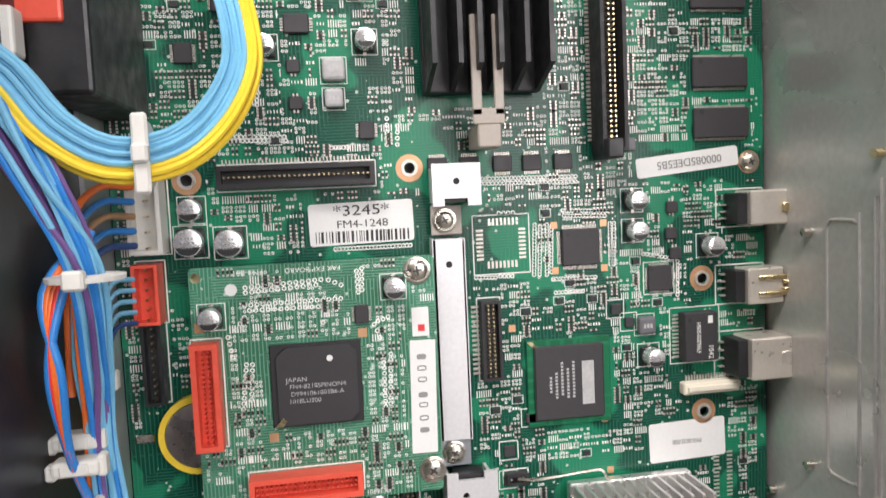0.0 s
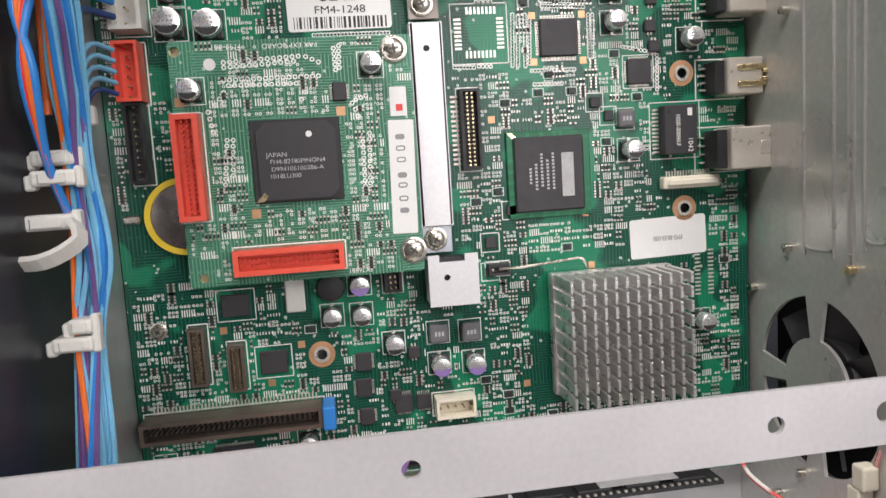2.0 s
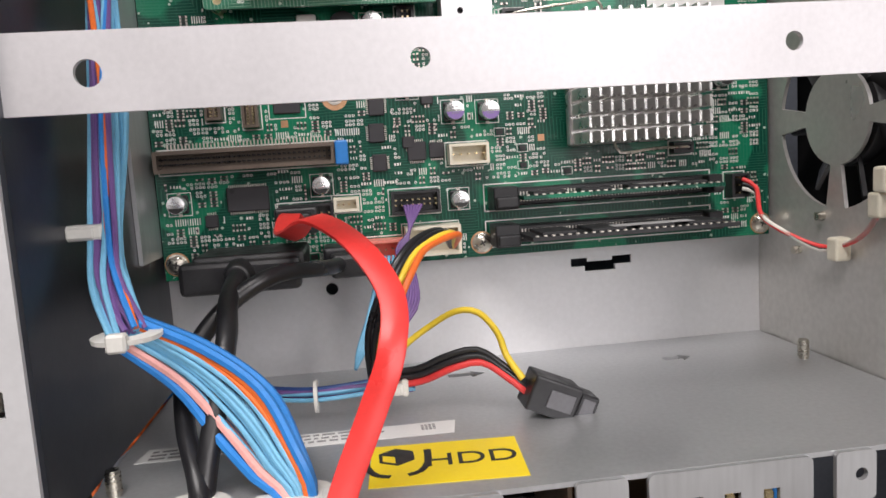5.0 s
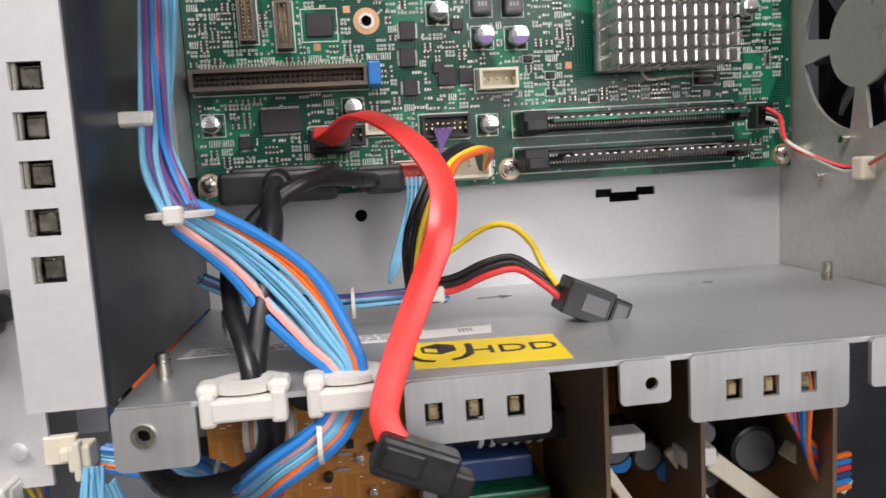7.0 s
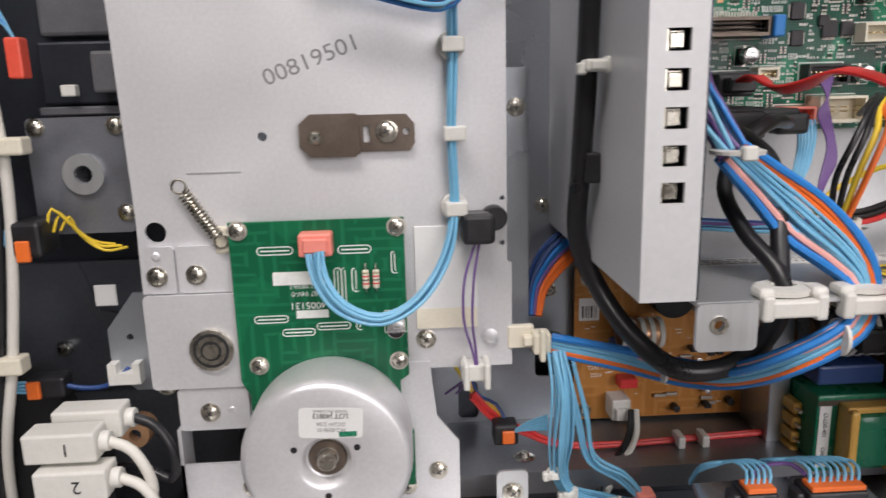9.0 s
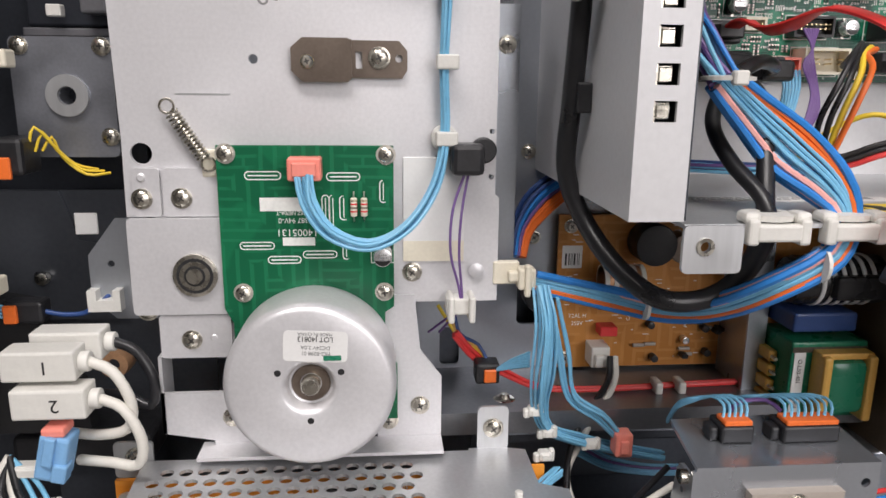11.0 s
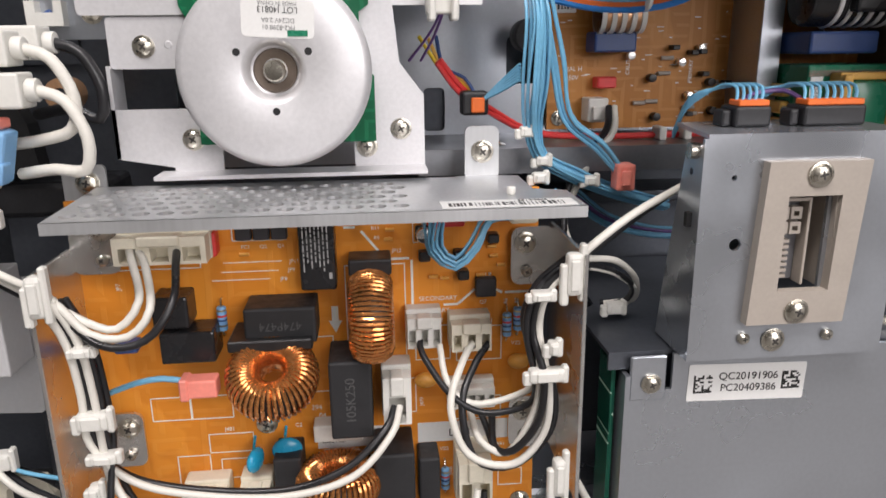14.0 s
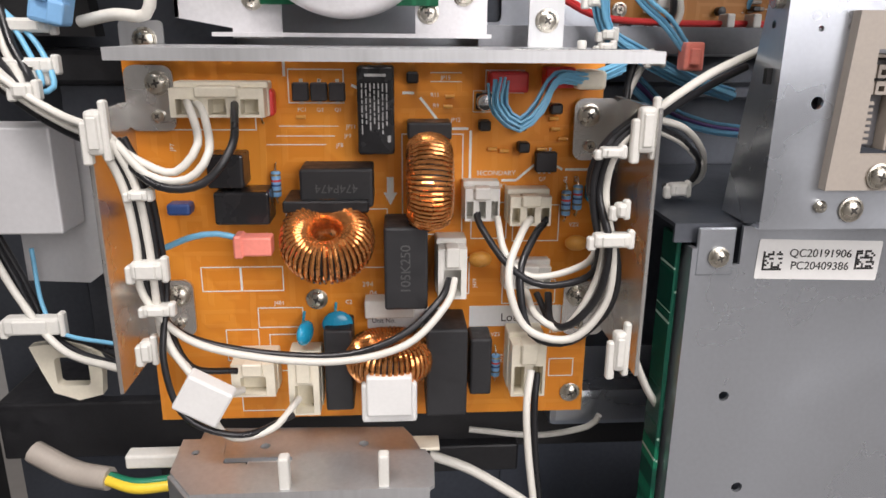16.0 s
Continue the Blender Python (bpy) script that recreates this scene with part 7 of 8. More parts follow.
def tie(x, y, z, r, axis="z", label="white nylon cable tie round the wires", head=True):
    """A nylon band with its square head."""
    b = B(); n = 22
    if axis == "z":
        line = [Vector((x + r * math.cos(a), y + r * math.sin(a), z)) for a in [2 * math.pi * i / n for i in range(n + 1)]]
    elif axis == "x":
        line = [Vector((x, y + r * math.cos(a), z + r * math.sin(a))) for a in [2 * math.pi * i / n for i in range(n + 1)]]
    else:
        line = [Vector((x + r * math.cos(a), y, z + r * math.sin(a))) for a in [2 * math.pi * i / n for i in range(n + 1)]]
    sweep(b, line, [(-0.5, -1.4), (0.5, -1.4), (0.5, 1.4), (-0.5, 1.4)] if axis != "y" else [(-1.4, -0.5), (1.4, -0.5), (1.4, 0.5), (-1.4, 0.5)])
    o = solo("cable_tie", b, WHITE, label, "cable tie", "cable ties", at=(x, y, z))
    if head:
        b = B(); box(b, x - 2 if axis != "x" else x - 1.6, x + 2 if axis != "x" else x + 1.6, y - r - 2.4, y - r + 0.4, z - 1.9, z + 1.9, 0.5); part("tie_head", b, WHITE, o)
    return o


def saddle(x, y, z, w, d, h, label="white nylon saddle clamp on the partition", tail=0):
    w, d, h = w * 0.74, d * 0.6, h * 0.8; b = B(); box(b, x - w / 2, x + w / 2, y - d / 2, y + d / 2, z - h * 0.42, z + h * 0.42, min(1.2, h * 0.2))
    o = solo("cable_clamp", b, WHITE, label, "clamp", "cable clamps", at=(x, y, z))
    b = B(); box(b, x - w / 2 - 1.6, x - w / 2 + 0.8, y - d * 0.3, y + d * 0.3, z - h * 0.62, z + h * 0.2, 0.5); box(b, x + w / 2 - 0.8, x + w / 2 + 1.2, y - d * 0.3, y + d * 0.3, z - h * 0.55, z + h * 0.6, 0.5); box(b, x - w * 0.3, x + w * 0.3, y - d * 0.62, y - d * 0.4, z - h * 0.3, z + h * 0.3, 0.3); part("clamp_jaw", b, WHITE, o)
    if tail:
        b = B(); sweep(b, spline([(x + w / 2, y - d / 2, z), (x + w / 2 + 2, y - d / 2 - 3, z - 4), (x, y - d / 2 - 5, z - 8), (x - w / 2 - 4, y - d / 2 - 2, z - 7), (x - w / 2 - 6, y - d / 2, z - 1)], 2), [(-0.7, -1.8), (0.7, -1.8), (0.7, 1.8), (-0.7, 1.8)]); part("strap_tail", b, WHITE, o)
    return o


# main harness: down the partition, over the shelf edge, back to the left
UP = [(-64.7, 150.0, 929.0), (-55.0, 150.0, 908.5), (-48.4, 153.0, 889.2), (-50.5, 161.0, 867.8), (-51.4, 165, 850), (-51.0, 165, 828), (-52.4, 162, 810), (-52.6, 157, 780), (-53.4, 151, 753), (-51.5, 144, 742), (-47.5, 138, 732)]
cols = [LBLUE] * 16 + [BLUE] * 3 + [PURPLE] * 11 + [ORANGE]
harness("upper_wire_harness", UP, [(m, 0.68) for m in cols], "thick bundle of light blue, purple and orange wires", [4.2, 4.0, 3.4, 3.8, 3.0, 4.2, 3.2, 4.0, 3.8, 4.2, 4.0], 3, jit=0.7)
LOWP = [(-47.8, 140, 732.3), (-36.5, 142.6, 723.2), (-26.0, 139.4, 712.8), (-18.6, 131.0, 704.0), (-14.7, 128.2, 696.3), (-18.6, 125.2, 686.8), (-31.5, 129.0, 677.0), (-40.0, 144.0, 666.6), (-47.0, 164.0, 659.6), (-62.0, 181.0, 658.6), (-86, 185.0, 663.3)]
cols = [(BLUE, 1.15), (BLUE, 1.15), (PINKW, 1.1), (BLUE, 1.15), (PINKW, 1.0)] + [(LBLUE, 0.6)] * 14 + [(ORANGE, 1.0)] * 4 + [(BLUE, 1.15)] * 2
harness("lower_wire_harness", LOWP, cols, "fanned bundle of blue, pink and orange wires", [3.4, 5.2, 7.0, 5.2, 3.0, 2.8, 3.0, 3.2, 3.4, 3.2, 2.8], 5, twist=0.15, fan=True)
for x, y, z, r, ax in ((-47.3, 136, 732.5, 5.6, "z"), (-21.5, 125.8, 684, 3.6, "x"), (-52, 170, 659.2, 3.8, "x")):
    tie(x, y, z, r, ax, head=ax == "z")
x_, y_, z_ = (-46.8, 150.0, 887.1); tie(x_, y_, z_, 6.0, "z")
for (x, y, z), w, t_ in (((-55.5, 164.0, 850.5), 13, 0), ((-56.8, 160.0, 836.4), 15, 1), ((-54.6, 160.0, 808.9), 12, 0), ((-58.2, 150.0, 753.5), 13, 0), ((-52.6, 160.0, 812.9), 7, 0), ((-52.7, 175.0, 860.4), 6, 0), ((-54.5, 160.0, 846.0), 13, 0)):
    saddle(x, y, z, w, 9, 5.2, tail=t_)
# side wires to the headers on the board
for k in range(5):
    z = 890 + k * 4; m = (NAVY, BLUE, COPPER, BLUE, ORANGE)[k]
    wire([(-51, 206, z), (-56, 196, z), (-57.5, 180, z - 6), (-56, 168, z - 16), (-56, 164, 860)], 0.95, m, "header_wire", "coloured wire plugged into the white header", "header wires")
for k in range(5):
    z = 869 + k * 3
    wire([(-52, 205, z), (-55, 196, z), (-55, 184, z - 8), (-55, 172, z - 22), (-55.5, 168, 838)], 0.7, LBLUE if k else NAVY, "header_wire", "light blue wire plugged into the red header", "header wires")
for k, m in enumerate((BLUE, REDC, ORANGE, ORANGE, BLUE)):
    wire([(-46.9, 156.0, 896.0), (-52 - k * 0.9, 152, 884), (-55 + k * 0.5, 150, 868), (-54.6, 156, 850), (-53, 162, 836)], 1.0, m, "loose_wire", "thick coloured wire bowed beside the bundle", "loose wires")

# loop over the top of the board
LOOP = [(-64.5, 150.0, 931.1), (-58.1, 150.0, 925.8), (-50.9, 150.0, 916.0), (-41.6, 152.0, 910.1), (-31.0, 158.0, 911.2), (-22.8, 168.0, 918.8), (-18.0, 182.0, 931.7), (-18.6, 195.0, 945.5), (-23.2, 208.0, 965.2)]
harness("looped_wire_harness", LOOP, [(YELLOW, 0.8)] * 7 + [(LBLUE, 0.7)] * 15, "loop of light blue and yellow wires over the board", [4.2] * 9, 9, twist=0.1, fan=True)
x_, y_, z_ = (-34.8, 156.0, 910.9); tie(x_, y_, z_, 5.4, "x"); b = B(); box(b, x_ - 1.6, x_ + 1.6, y_ - 6.6, y_ - 5.4, z_ - 8, z_ + 8, 0.5); solo("tie_strap", b, WHITE, "white strap end of the cable tie", "cable tie", at=(x_, y_, z_))
b = B(); box(b, -60.5, -47, 166, 216, 925, 990, 1); solo("edge_connector", b, DARK, "tall black connector at the board edge", "connector", at=(-52, 210, 917))
x_, y_, z_ = (-57.9, 170.0, 944.1); b = B(); box(b, x_ - 6, x_ + 6, y_ - 5, y_ + 5, z_ - 4, z_ + 8, 0.8); solo("red_plug", b, RED, "red plug hanging above the loop", "plug", at=(x_, y_, z_))
x_, y_, z_ = (-61.7, 160.0, 937.6); b = B(); box(b, x_ - 5, x_ + 3, y_ - 3, y_ + 3, z_ - 6, z_ + 4, 0.8); solo("white_plug", b, WHITE, "white plug beside the red plug", "plug", at=(x_, y_, z_))

# red flat data cable
RC = [(-16.6, 203.0, 749.5), (-17.0, 190.0, 751.6), (-17.6, 175.7, 747.6), (-14.4, 166.0, 748.6), (-8.6, 155.5, 752.6), (0.9, 143.5, 747.2), (7.4, 132.6, 737.1), (6.3, 125.4, 726.4), (1.6, 122.6, 715.5), (-4.9, 118.8, 701.8), (-8.4, 114.6, 691.6), (-6.4, 113.0, 686.6)]
b = B(); L_ = spline(RC, 2.0)
FACE = [Vector(v).normalized() for v in ((0, 0.1, 1), (0.1, 0.1, 1), (0.5, -0.2, 1), (0.5, -0.4, 1), (0.1, -0.5, 1), (0.35, -0.8, 0.6), (0.3, -1, 0.2), (0.05, -1, 0.15), (0, -1, 0.3), (0, -1, 0.3), (0.1, -1, 0.2), (0.2, -1, 0.1))]
UPS = []
for i in range(len(L_)):
    q = i / (len(L_) - 1) * (len(FACE) - 1); k = min(int(q), len(FACE) - 2)
    UPS.append(FACE[k].lerp(FACE[k + 1], q - k).normalized())
sweep(b, L_, [(-2.9, -0.35), (-2.5, -0.6), (2.5, -0.6), (2.9, -0.35), (2.9, 0.35), (2.5, 0.6), (-2.5, 0.6), (-2.9, 0.35)], UPS)
rcb = solo("data_cable", b, REDC, "flat red data cable arching over the shelf", "cable", smooth=True, at=tuple(RC[0]))
x_, y_, z_ = RC[-1]
b = B(); box(b, -3.6, 13, -3.2, 3.2, -6.5, 1.8, 1.0); box(b, 11, 17, -2.6, 2.6, -7.5, -1.0, 0.8); box(b, -2.4, 6, -3.7, 3.7, -4.6, 0.4, 0.6)
bmesh.ops.rotate(b, verts=b.verts, cent=(0, 0, 0), matrix=Matrix.Rotation(radians(24), 3, "Y")); bmesh.ops.translate(b, verts=b.verts, vec=(x_, y_, z_)); part("plug", b, DARK, rcb, "black plug at the cable end")
b = B(); box(b, RC[0][0] - 6.5, RC[0][0] + 6.5, 205, 214, RC[0][2] - 4.5, RC[0][2] + 3.5, 0.8); box(b, RC[0][0] - 4.6, RC[0][0] + 4.6, 199, 206, RC[0][2] - 3, RC[0][2] + 2, 0.7); part("plug", b, DARK, rcb, "black plug on the board")

# black drive cables into the big black plug
x0_, y0_, z0_ = (-30.9, 203.0, 737.2)
b = B(); box(b, x0_ - 14, x0_ + 17, 188, 214, z0_ - 3.6, z0_ + 4.6, 1.2); bp = solo("drive_plug", b, DARK, "wide black plug on the board edge", "plug", at=(x0_, 205, z0_))
b = B(); box(b, x0_ - 17, x0_ + 16, 184, 190, z0_ - 5.6, z0_ + 3.4, 1.4); part("shoulder", b, DARK, bp)
b = B(); cyl(b, x0_ - 0.5, 186, z0_ - 0.6, 4.8, 6, n=20, r2=3.4, bev=0.6); part("strain_relief", b, DARK, bp, smooth=True)
x1_, y1_, z1_ = (-2.2, 203.0, 736.6)
b = B(); box(b, x1_ - 7, x1_ + 7, 200, 214, z1_ - 4, z1_ + 4, 1.0); bq_ = solo("drive_plug", b, DARK, "small black plug on the board edge", "plug", at=(x1_, 205, z1_))
b = B(); box(b, x1_ - 5, x1_ + 7, 193, 201, z1_ - 4.6, z1_ + 2.6, 1.6); part("shoulder", b, DARK, bq_)
wire([(x1_ - 1, 204, z1_ - 1), (-7.1, 186.0, 736.6), (-21.0, 171.0, 737.6), (-33.6, 165.0, 730.4), (-41.0, 156.0, 719.6), (-39.9, 144.5, 709.4), (-35.8, 133.2, 701.0), (-34.6, 128, 692)], 2.3, BLACKW, "drive_cable", "thick black cable bent down to the shelf edge", "drive cables")
wire([(-31.4, 196, 737.4), (-31.4, 178.6, 736.6), (-31.3, 162.1, 733.0), (-30.2, 151.1, 727.5), (-31.6, 142.8, 716.7), (-33.9, 135.7, 704.1), (-35.5, 130, 692)], 2.5, BLACKW, "drive_cable", "thick black cable from the wide plug", "drive cables")
wire([(-33.5, 132, 694), (-33.0, 139.0, 682.0), (-37.2, 143.0, 673.0), (-46.0, 144.3, 668.4), (-58.0, 146.0, 669.0), (-67.5, 157.1, 676.4), (-75.0, 169.0, 689.0), (-80.6, 171.0, 704.0), (-81.4, 165.0, 726.0), (-81.2, 161.0, 750.0), (-81.0, 159.0, 773.3), (-81.0, 157.1, 790.5)], 3.1, BLACKW, "mains_cable", "thick black cable hanging beside the partition")
x_, y_, z_ = (-80.4, 155.0, 755.6); saddle(x_, y_, z_, 9, 12, 5, "white nylon clamp round the black cable")
b = B(); box(b, -81, -76.6, 160, 166, 722, 731, 0.6); solo("partition_latch", b, DARK, "small black latch on the partition", "latch", at=(-78, 163, 722))

# saddle clips on the shelf edge
for cx in (-36.0, -14.8):
    b = B(); box(b, cx - 6.4, cx + 6, 121.4, 125, 691.0, 695.6, 0.7); cl = solo("edge_clip", b, WHITE, "white nylon clip gripping the shelf edge", "clip", "edge clips", at=(cx, 124, 691))
    for s in (-1, 1):
        b = B(); box(b, cx + s * 7 - 2.3, cx + s * 7 + 2.3, 123, 129, 695.6, 698.6, 1.2); box(b, cx + s * 7 - 1.6, cx + s * 7 + 1.6, 121.6, 126, 690, 697, 0.8); part("clip_wing", b, WHITE, cl)
    b = B(); sweep(b, [Vector((cx + 5.4 * math.cos(a), 129 + 4 * math.sin(a), 697)) for a in [2 * math.pi * i / 20 for i in range(21)]], [(-0.8, -2), (0.8, -2), (0.8, 2), (-0.8, 2)]); part("clip_ring", b, WHITE, cl)

# power leads on the shelf
hub = (2.9, 178.0, 712.1)
for k, m in enumerate((BLACKW, BLACKW, YELLOW, ORANGE)):
    u = k / 3
    wire([(30.5 + 0.3 * k, 207, 737.6), (25.0 + 5.5 * u, 190, 744.4 - 1.6 * u), (14.8 + 5.6 * u, 176.5 + 3 * u, 742.0 - 1.0 * u), (6.5 + 8.0 * u, 171.2 - 4 * u, 731.0 + 5 * u), (2.2 + 6.2 * u, 172.1 - 8 * u, 718.8 + 5 * u), (2.3 + 1.5 * u, 172.0 - 4 * u, 704.8)], 1.0, m, "power_lead", "insulated lead from the cream power header", "power leads")
for k, m in enumerate((BLACKW, BLACKW, REDW)):
    wire([(hub[0] + 1, hub[1], hub[2] - 5 - k), (14.8, 176.0, 707.9), (22.4, 172.0, 711.7), (30.7, 170.0, 713.4), (37.2, 168.0, 709.2), (43.0, 167.0, 703.9)], 0.95, m, "power_lead", "insulated lead to the loose black plug", "power leads") if k == 0 else wire(off([(hub[0] + 1, hub[1], hub[2] - 5), (14.8, 176.0, 707.9), (22.4, 172.0, 711.7), (30.7, 170.0, 713.4), (37.2, 168.0, 709.2), (43.0, 167.0, 703.9)], 0.4 * k, -0.8 * k, -1.6 * k), 0.95, m, "power_lead", "insulated lead to the loose black plug", "power leads")
wire([(7.0, 190.0, 704.5), (12.0, 193.5, 709.5), (19.7, 193.1, 715.0), (28.0, 187.5, 720.6), (34.0, 182.8, 720.6), (37.6, 174.5, 716.3), (38.4, 167.5, 711.6), (42.0, 165.5, 705.6)], 0.95, YELLOW, "power_lead", "yellow insulated lead arched to the loose plug", "power leads")
c_ = (50.2, 165.0, 700.1)
b = B(); box(b, -8, 5.5, -5, 5, -4.8, 4.8, 0.6); box(b, 5.5, 11, -4, 4, -3.8, 3.8, 0.5)
bmesh.ops.rotate(b, verts=b.verts, cent=(0, 0, 0), matrix=Matrix.Rotation(radians(24), 3, "Y")); bmesh.ops.translate(b, verts=b.verts, vec=c_)
mo = solo("loose_plug", b, DARK, "loose black power plug lying on the shelf", "plug", at=tuple(c_))
b = B(); box(b, -3, 4, -5.4, -4.9, -2.4, 2.4, 0.1); box(b, 6.5, 10, -4.3, -3.9, -2.6, 2.6, 0.1); bmesh.ops.rotate(b, verts=b.verts, cent=(0, 0, 0), matrix=Matrix.Rotation(radians(24), 3, "Y")); bmesh.ops.translate(b, verts=b.verts, vec=c_); part("plug_window", b, GREYP, mo)
for k in range(6):
    wire([(17 + k * 1.1, 212, 751), (17.6, 206.0, 743.4), (13 + k * 0.8, 203, 738), (15 + k * 0.7, 199, 728 - k), (11 + k * 0.5, 195, 716), (6, 188, 708)], 0.5, PURPLE, "thin_wire", "thin purple wire from the black header", "thin wires")
    wire([(6.5 + k * 1.4, 206, 736), (6 + k * 1.2, 202, 730), (3 + k * 1.0, 198, 720), (-1 + k * 0.5, 195, 710), (-2, 188, 706)], 0.5, LBLUE, "thin_wire", "thin light blue wire from the red header", "thin wires")
harness("floor_wire_harness", [(14, 180, 702), (4, 178, 703), (-13, 176, 703), (-28, 182, 703), (-42, 188, 704), (-54, 180, 712)], [(LBLUE, 0.6)] * 6 + [(PURPLE, 0.6)] * 5 + [(NAVY, 0.6)] * 2, "thin blue and purple bundle lying on the shelf", 2.2, 21)
tie(-13, 176, 703, 3.0, "x", head=False); x_, y_, z_ = (8.5, 172.0, 703.1); saddle(x_, y_, z_ + 1, 6, 6, 5, "white nylon clip on the shelf")

# fan and its leads
b = B(); cyl(b, 148, 184.5, 770, 15, 6, "x", 32, bev=1); fan = solo("fan", b, DARK, "black cooling fan behind the side wall", "fan", smooth=True, at=(150, 184.5, 770))
for k in range(7):
    a = 2 * math.pi * k / 7; b = B(); m4 = Matrix.Translation((151, 184.5, 770)) @ Matrix.Rotation(a, 4, "X") @ Matrix.Translation((0, 19, 0)) @ Matrix.Rotation(radians(35), 4, "Y")
    bmesh.ops.create_cube(b, size=1, matrix=m4 @ Matrix.Diagonal((1.2, 12, 11, 1))); part("blade", b, DARK, fan)
# Black sheet added behind the blades to keep the opening dark.
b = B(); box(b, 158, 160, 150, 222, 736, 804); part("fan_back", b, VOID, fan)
for k, m in enumerate((REDW, BLACKW, WHITEW)):
    wire([(131.5, 212, 752 - k * 1.6), (134, 208, 749 - k), (129.9, 198.0, 740.5), (133.9, 190.0, 735.1), (140, 184, 731.5 - k * 0.5), (142.6, 178, 732), (143.2, 168, 737), (143, 160, 748), (146, 158, 760)], 0.75, m, "fan_lead", "thin fan lead clipped to the side wall", "fan leads")
for y, z in ((179, 731), (162, 745), (160, 752)):
    b = B(); box(b, 140.2, 145.3, y - 2.4, y + 2.4, z - 3.5, z + 3.5, 0.8); solo("wall_clip", b, CREAM, "cream nylon clip on the side wall", "clip", "wall clips", at=(143, y, z))

# labels on the shelf
def flat_label(name, x0, x1, y0, y1, m, label, skew=0.0):
    b = B(); sheet(b, [(x0, y0), (x1, y0 + skew), (x1 + 1.5, y1 + skew), (x0 + 1.5, y1)], [], "z", SH + 0.05, 0.1); return solo(name, b, m, label, "label", at=(x0, y0, SH))
hl = flat_label("drive_label", -0.5, 34.5, 131.5, 154, SIGN, "yellow label with a cube sign and letters", -2.5)
words("lettering", "HDD", 9.4, 23.6, 141.5, SH + 0.22, hl, INK, -4, normal="z", squeeze=1.05)
b = B(); sheet(b, [(2.4, 144), (6.5, 141.5), (10.6, 144), (10.6, 149), (6.5, 151.5), (2.4, 149)], [[(3.2, 148.2), (3.2, 144.6), (6.1, 142.8), (6.1, 146.6)]], "z", SH + 0.16, 0.06); part("cube_sign", b, INK, hl)
for s in (-1, 1):
    b = B(); tube(b, [(6.5 + s * 7.5, 149, SH + 0.2), (6.5 + s * 7.0, 142, SH + 0.2), (6.5 + s * 5, 137.5, SH + 0.2), (6.5 + s * 2, 136, SH + 0.2)], 0.9, 4); bmesh.ops.scale(b, verts=b.verts, vec=(1, 1, 0.12), space=Matrix.Translation((0, 0, -SH - 0.2))); part("cradle_sign", b, INK, hl)
wl = flat_label("rating_strip", -57, 22, 160, 168.5, LABEL, "long white rating strip with small print", -1.5)
b = B(); rg = random.Random(2)
for j in range(3):
    q = -54.0
    while q < 2:
        w = rg.uniform(1, 4); box(b, q, q + w, 161.2 + j * 2.2, 162.3 + j * 2.2, SH + 0.16, SH + 0.2); q += w + 0.8
for k in range(16):
    box(b, 14 + (k % 4) * 1.0, 14.7 + (k % 4) * 1.0, 162 + (k // 4) * 1.0, 162.7 + (k // 4) * 1.0, SH + 0.16, SH + 0.2)
tagged(part("printed_bars", b, GREYINK, wl), kind="stuff")

# wires on the motor plate
BL = [(-118, 180.5, 806), (-118, 179.5, 764), (-119, 178, 737), (-118.4, 178, 714), (-122, 174, 698), (-131, 168, 686), (-143, 165, 681), (-155, 166, 685), (-161.5, 168, 694), (-163, 170, 702)]
harness("motor_wire_harness", BL, [(LBLUE, 0.62)] * 7, "light blue motor wires looped to the board", [1.5, 1.5, 1.2, 1.4, 1.6, 1.8, 2.0, 2.4, 2.8, 3.0], 31, twist=0.05)
for z, r in ((763.4, 4.4), (736.6, 2.6), (712.9, 4.4)):
    b = B(); cyl(b, -118.4, 184, z, r, 3.6, n=24, bev=0.8); cl = solo("plate_clip", b, WHITE, "white nylon clip on the motor plate", "clip", "plate clips", smooth=True, at=(-118.4, 182, z)); b = B(); box(b, -121.5, -114.5, 175.6, 181, z - 2.2, z + 2.4, 0.6); part("clip_strap", b, WHITE, cl)
b = B(); box(b, -116.5, -106, 174, 184, 701.5, 711.5, 1.6); cyl(b, -105.5, 183.9, 709, 4.2, 4, n=20, bev=0.6); solo("black_plug", b, DARK, "black push-in plug on the motor plate", "plug", at=(-110, 180, 707))
for k in range(2):
    wire([(-112 + k * 1.2, 178, 702), (-116 + k * 3.0, 176, 690), (-116.5 + k * 2.8, 176, 676), (-113.5 + k * 1.0, 178, 664), (-112.7 + k * 0.5, 179, 656), (-116 + k * 2, 192, 648), (-122 + k * 4, 200, 640)], 0.45, PURPLE, "thin_wire", "thin purple wire below the black plug", "thin wires")
b = B(); box(b, -117.5, -107.5, 177, 184, 654, 660, 0.8); box(b, -117, -115, 174, 184, 652, 661, 0.5); box(b, -110, -108, 174, 184, 652, 661, 0.5); solo("wire_guide", b, WHITE, "white nylon wire guide", "guide", at=(-112.5, 180, 654))
b = B(); box(b, -101, -92, 183, 186, 663, 671, 0.4); box(b, -93, -87, 178, 185, 662, 669.5, 0.9); box(b, -96, -91, 180, 184, 664.5, 668, 0.6); box(b, -91, -89, 176.5, 180, 660, 671, 0.6); solo("white_connector", b, CREAM, "cream connector block joining the harness", "connector", at=(-90, 181, 662))
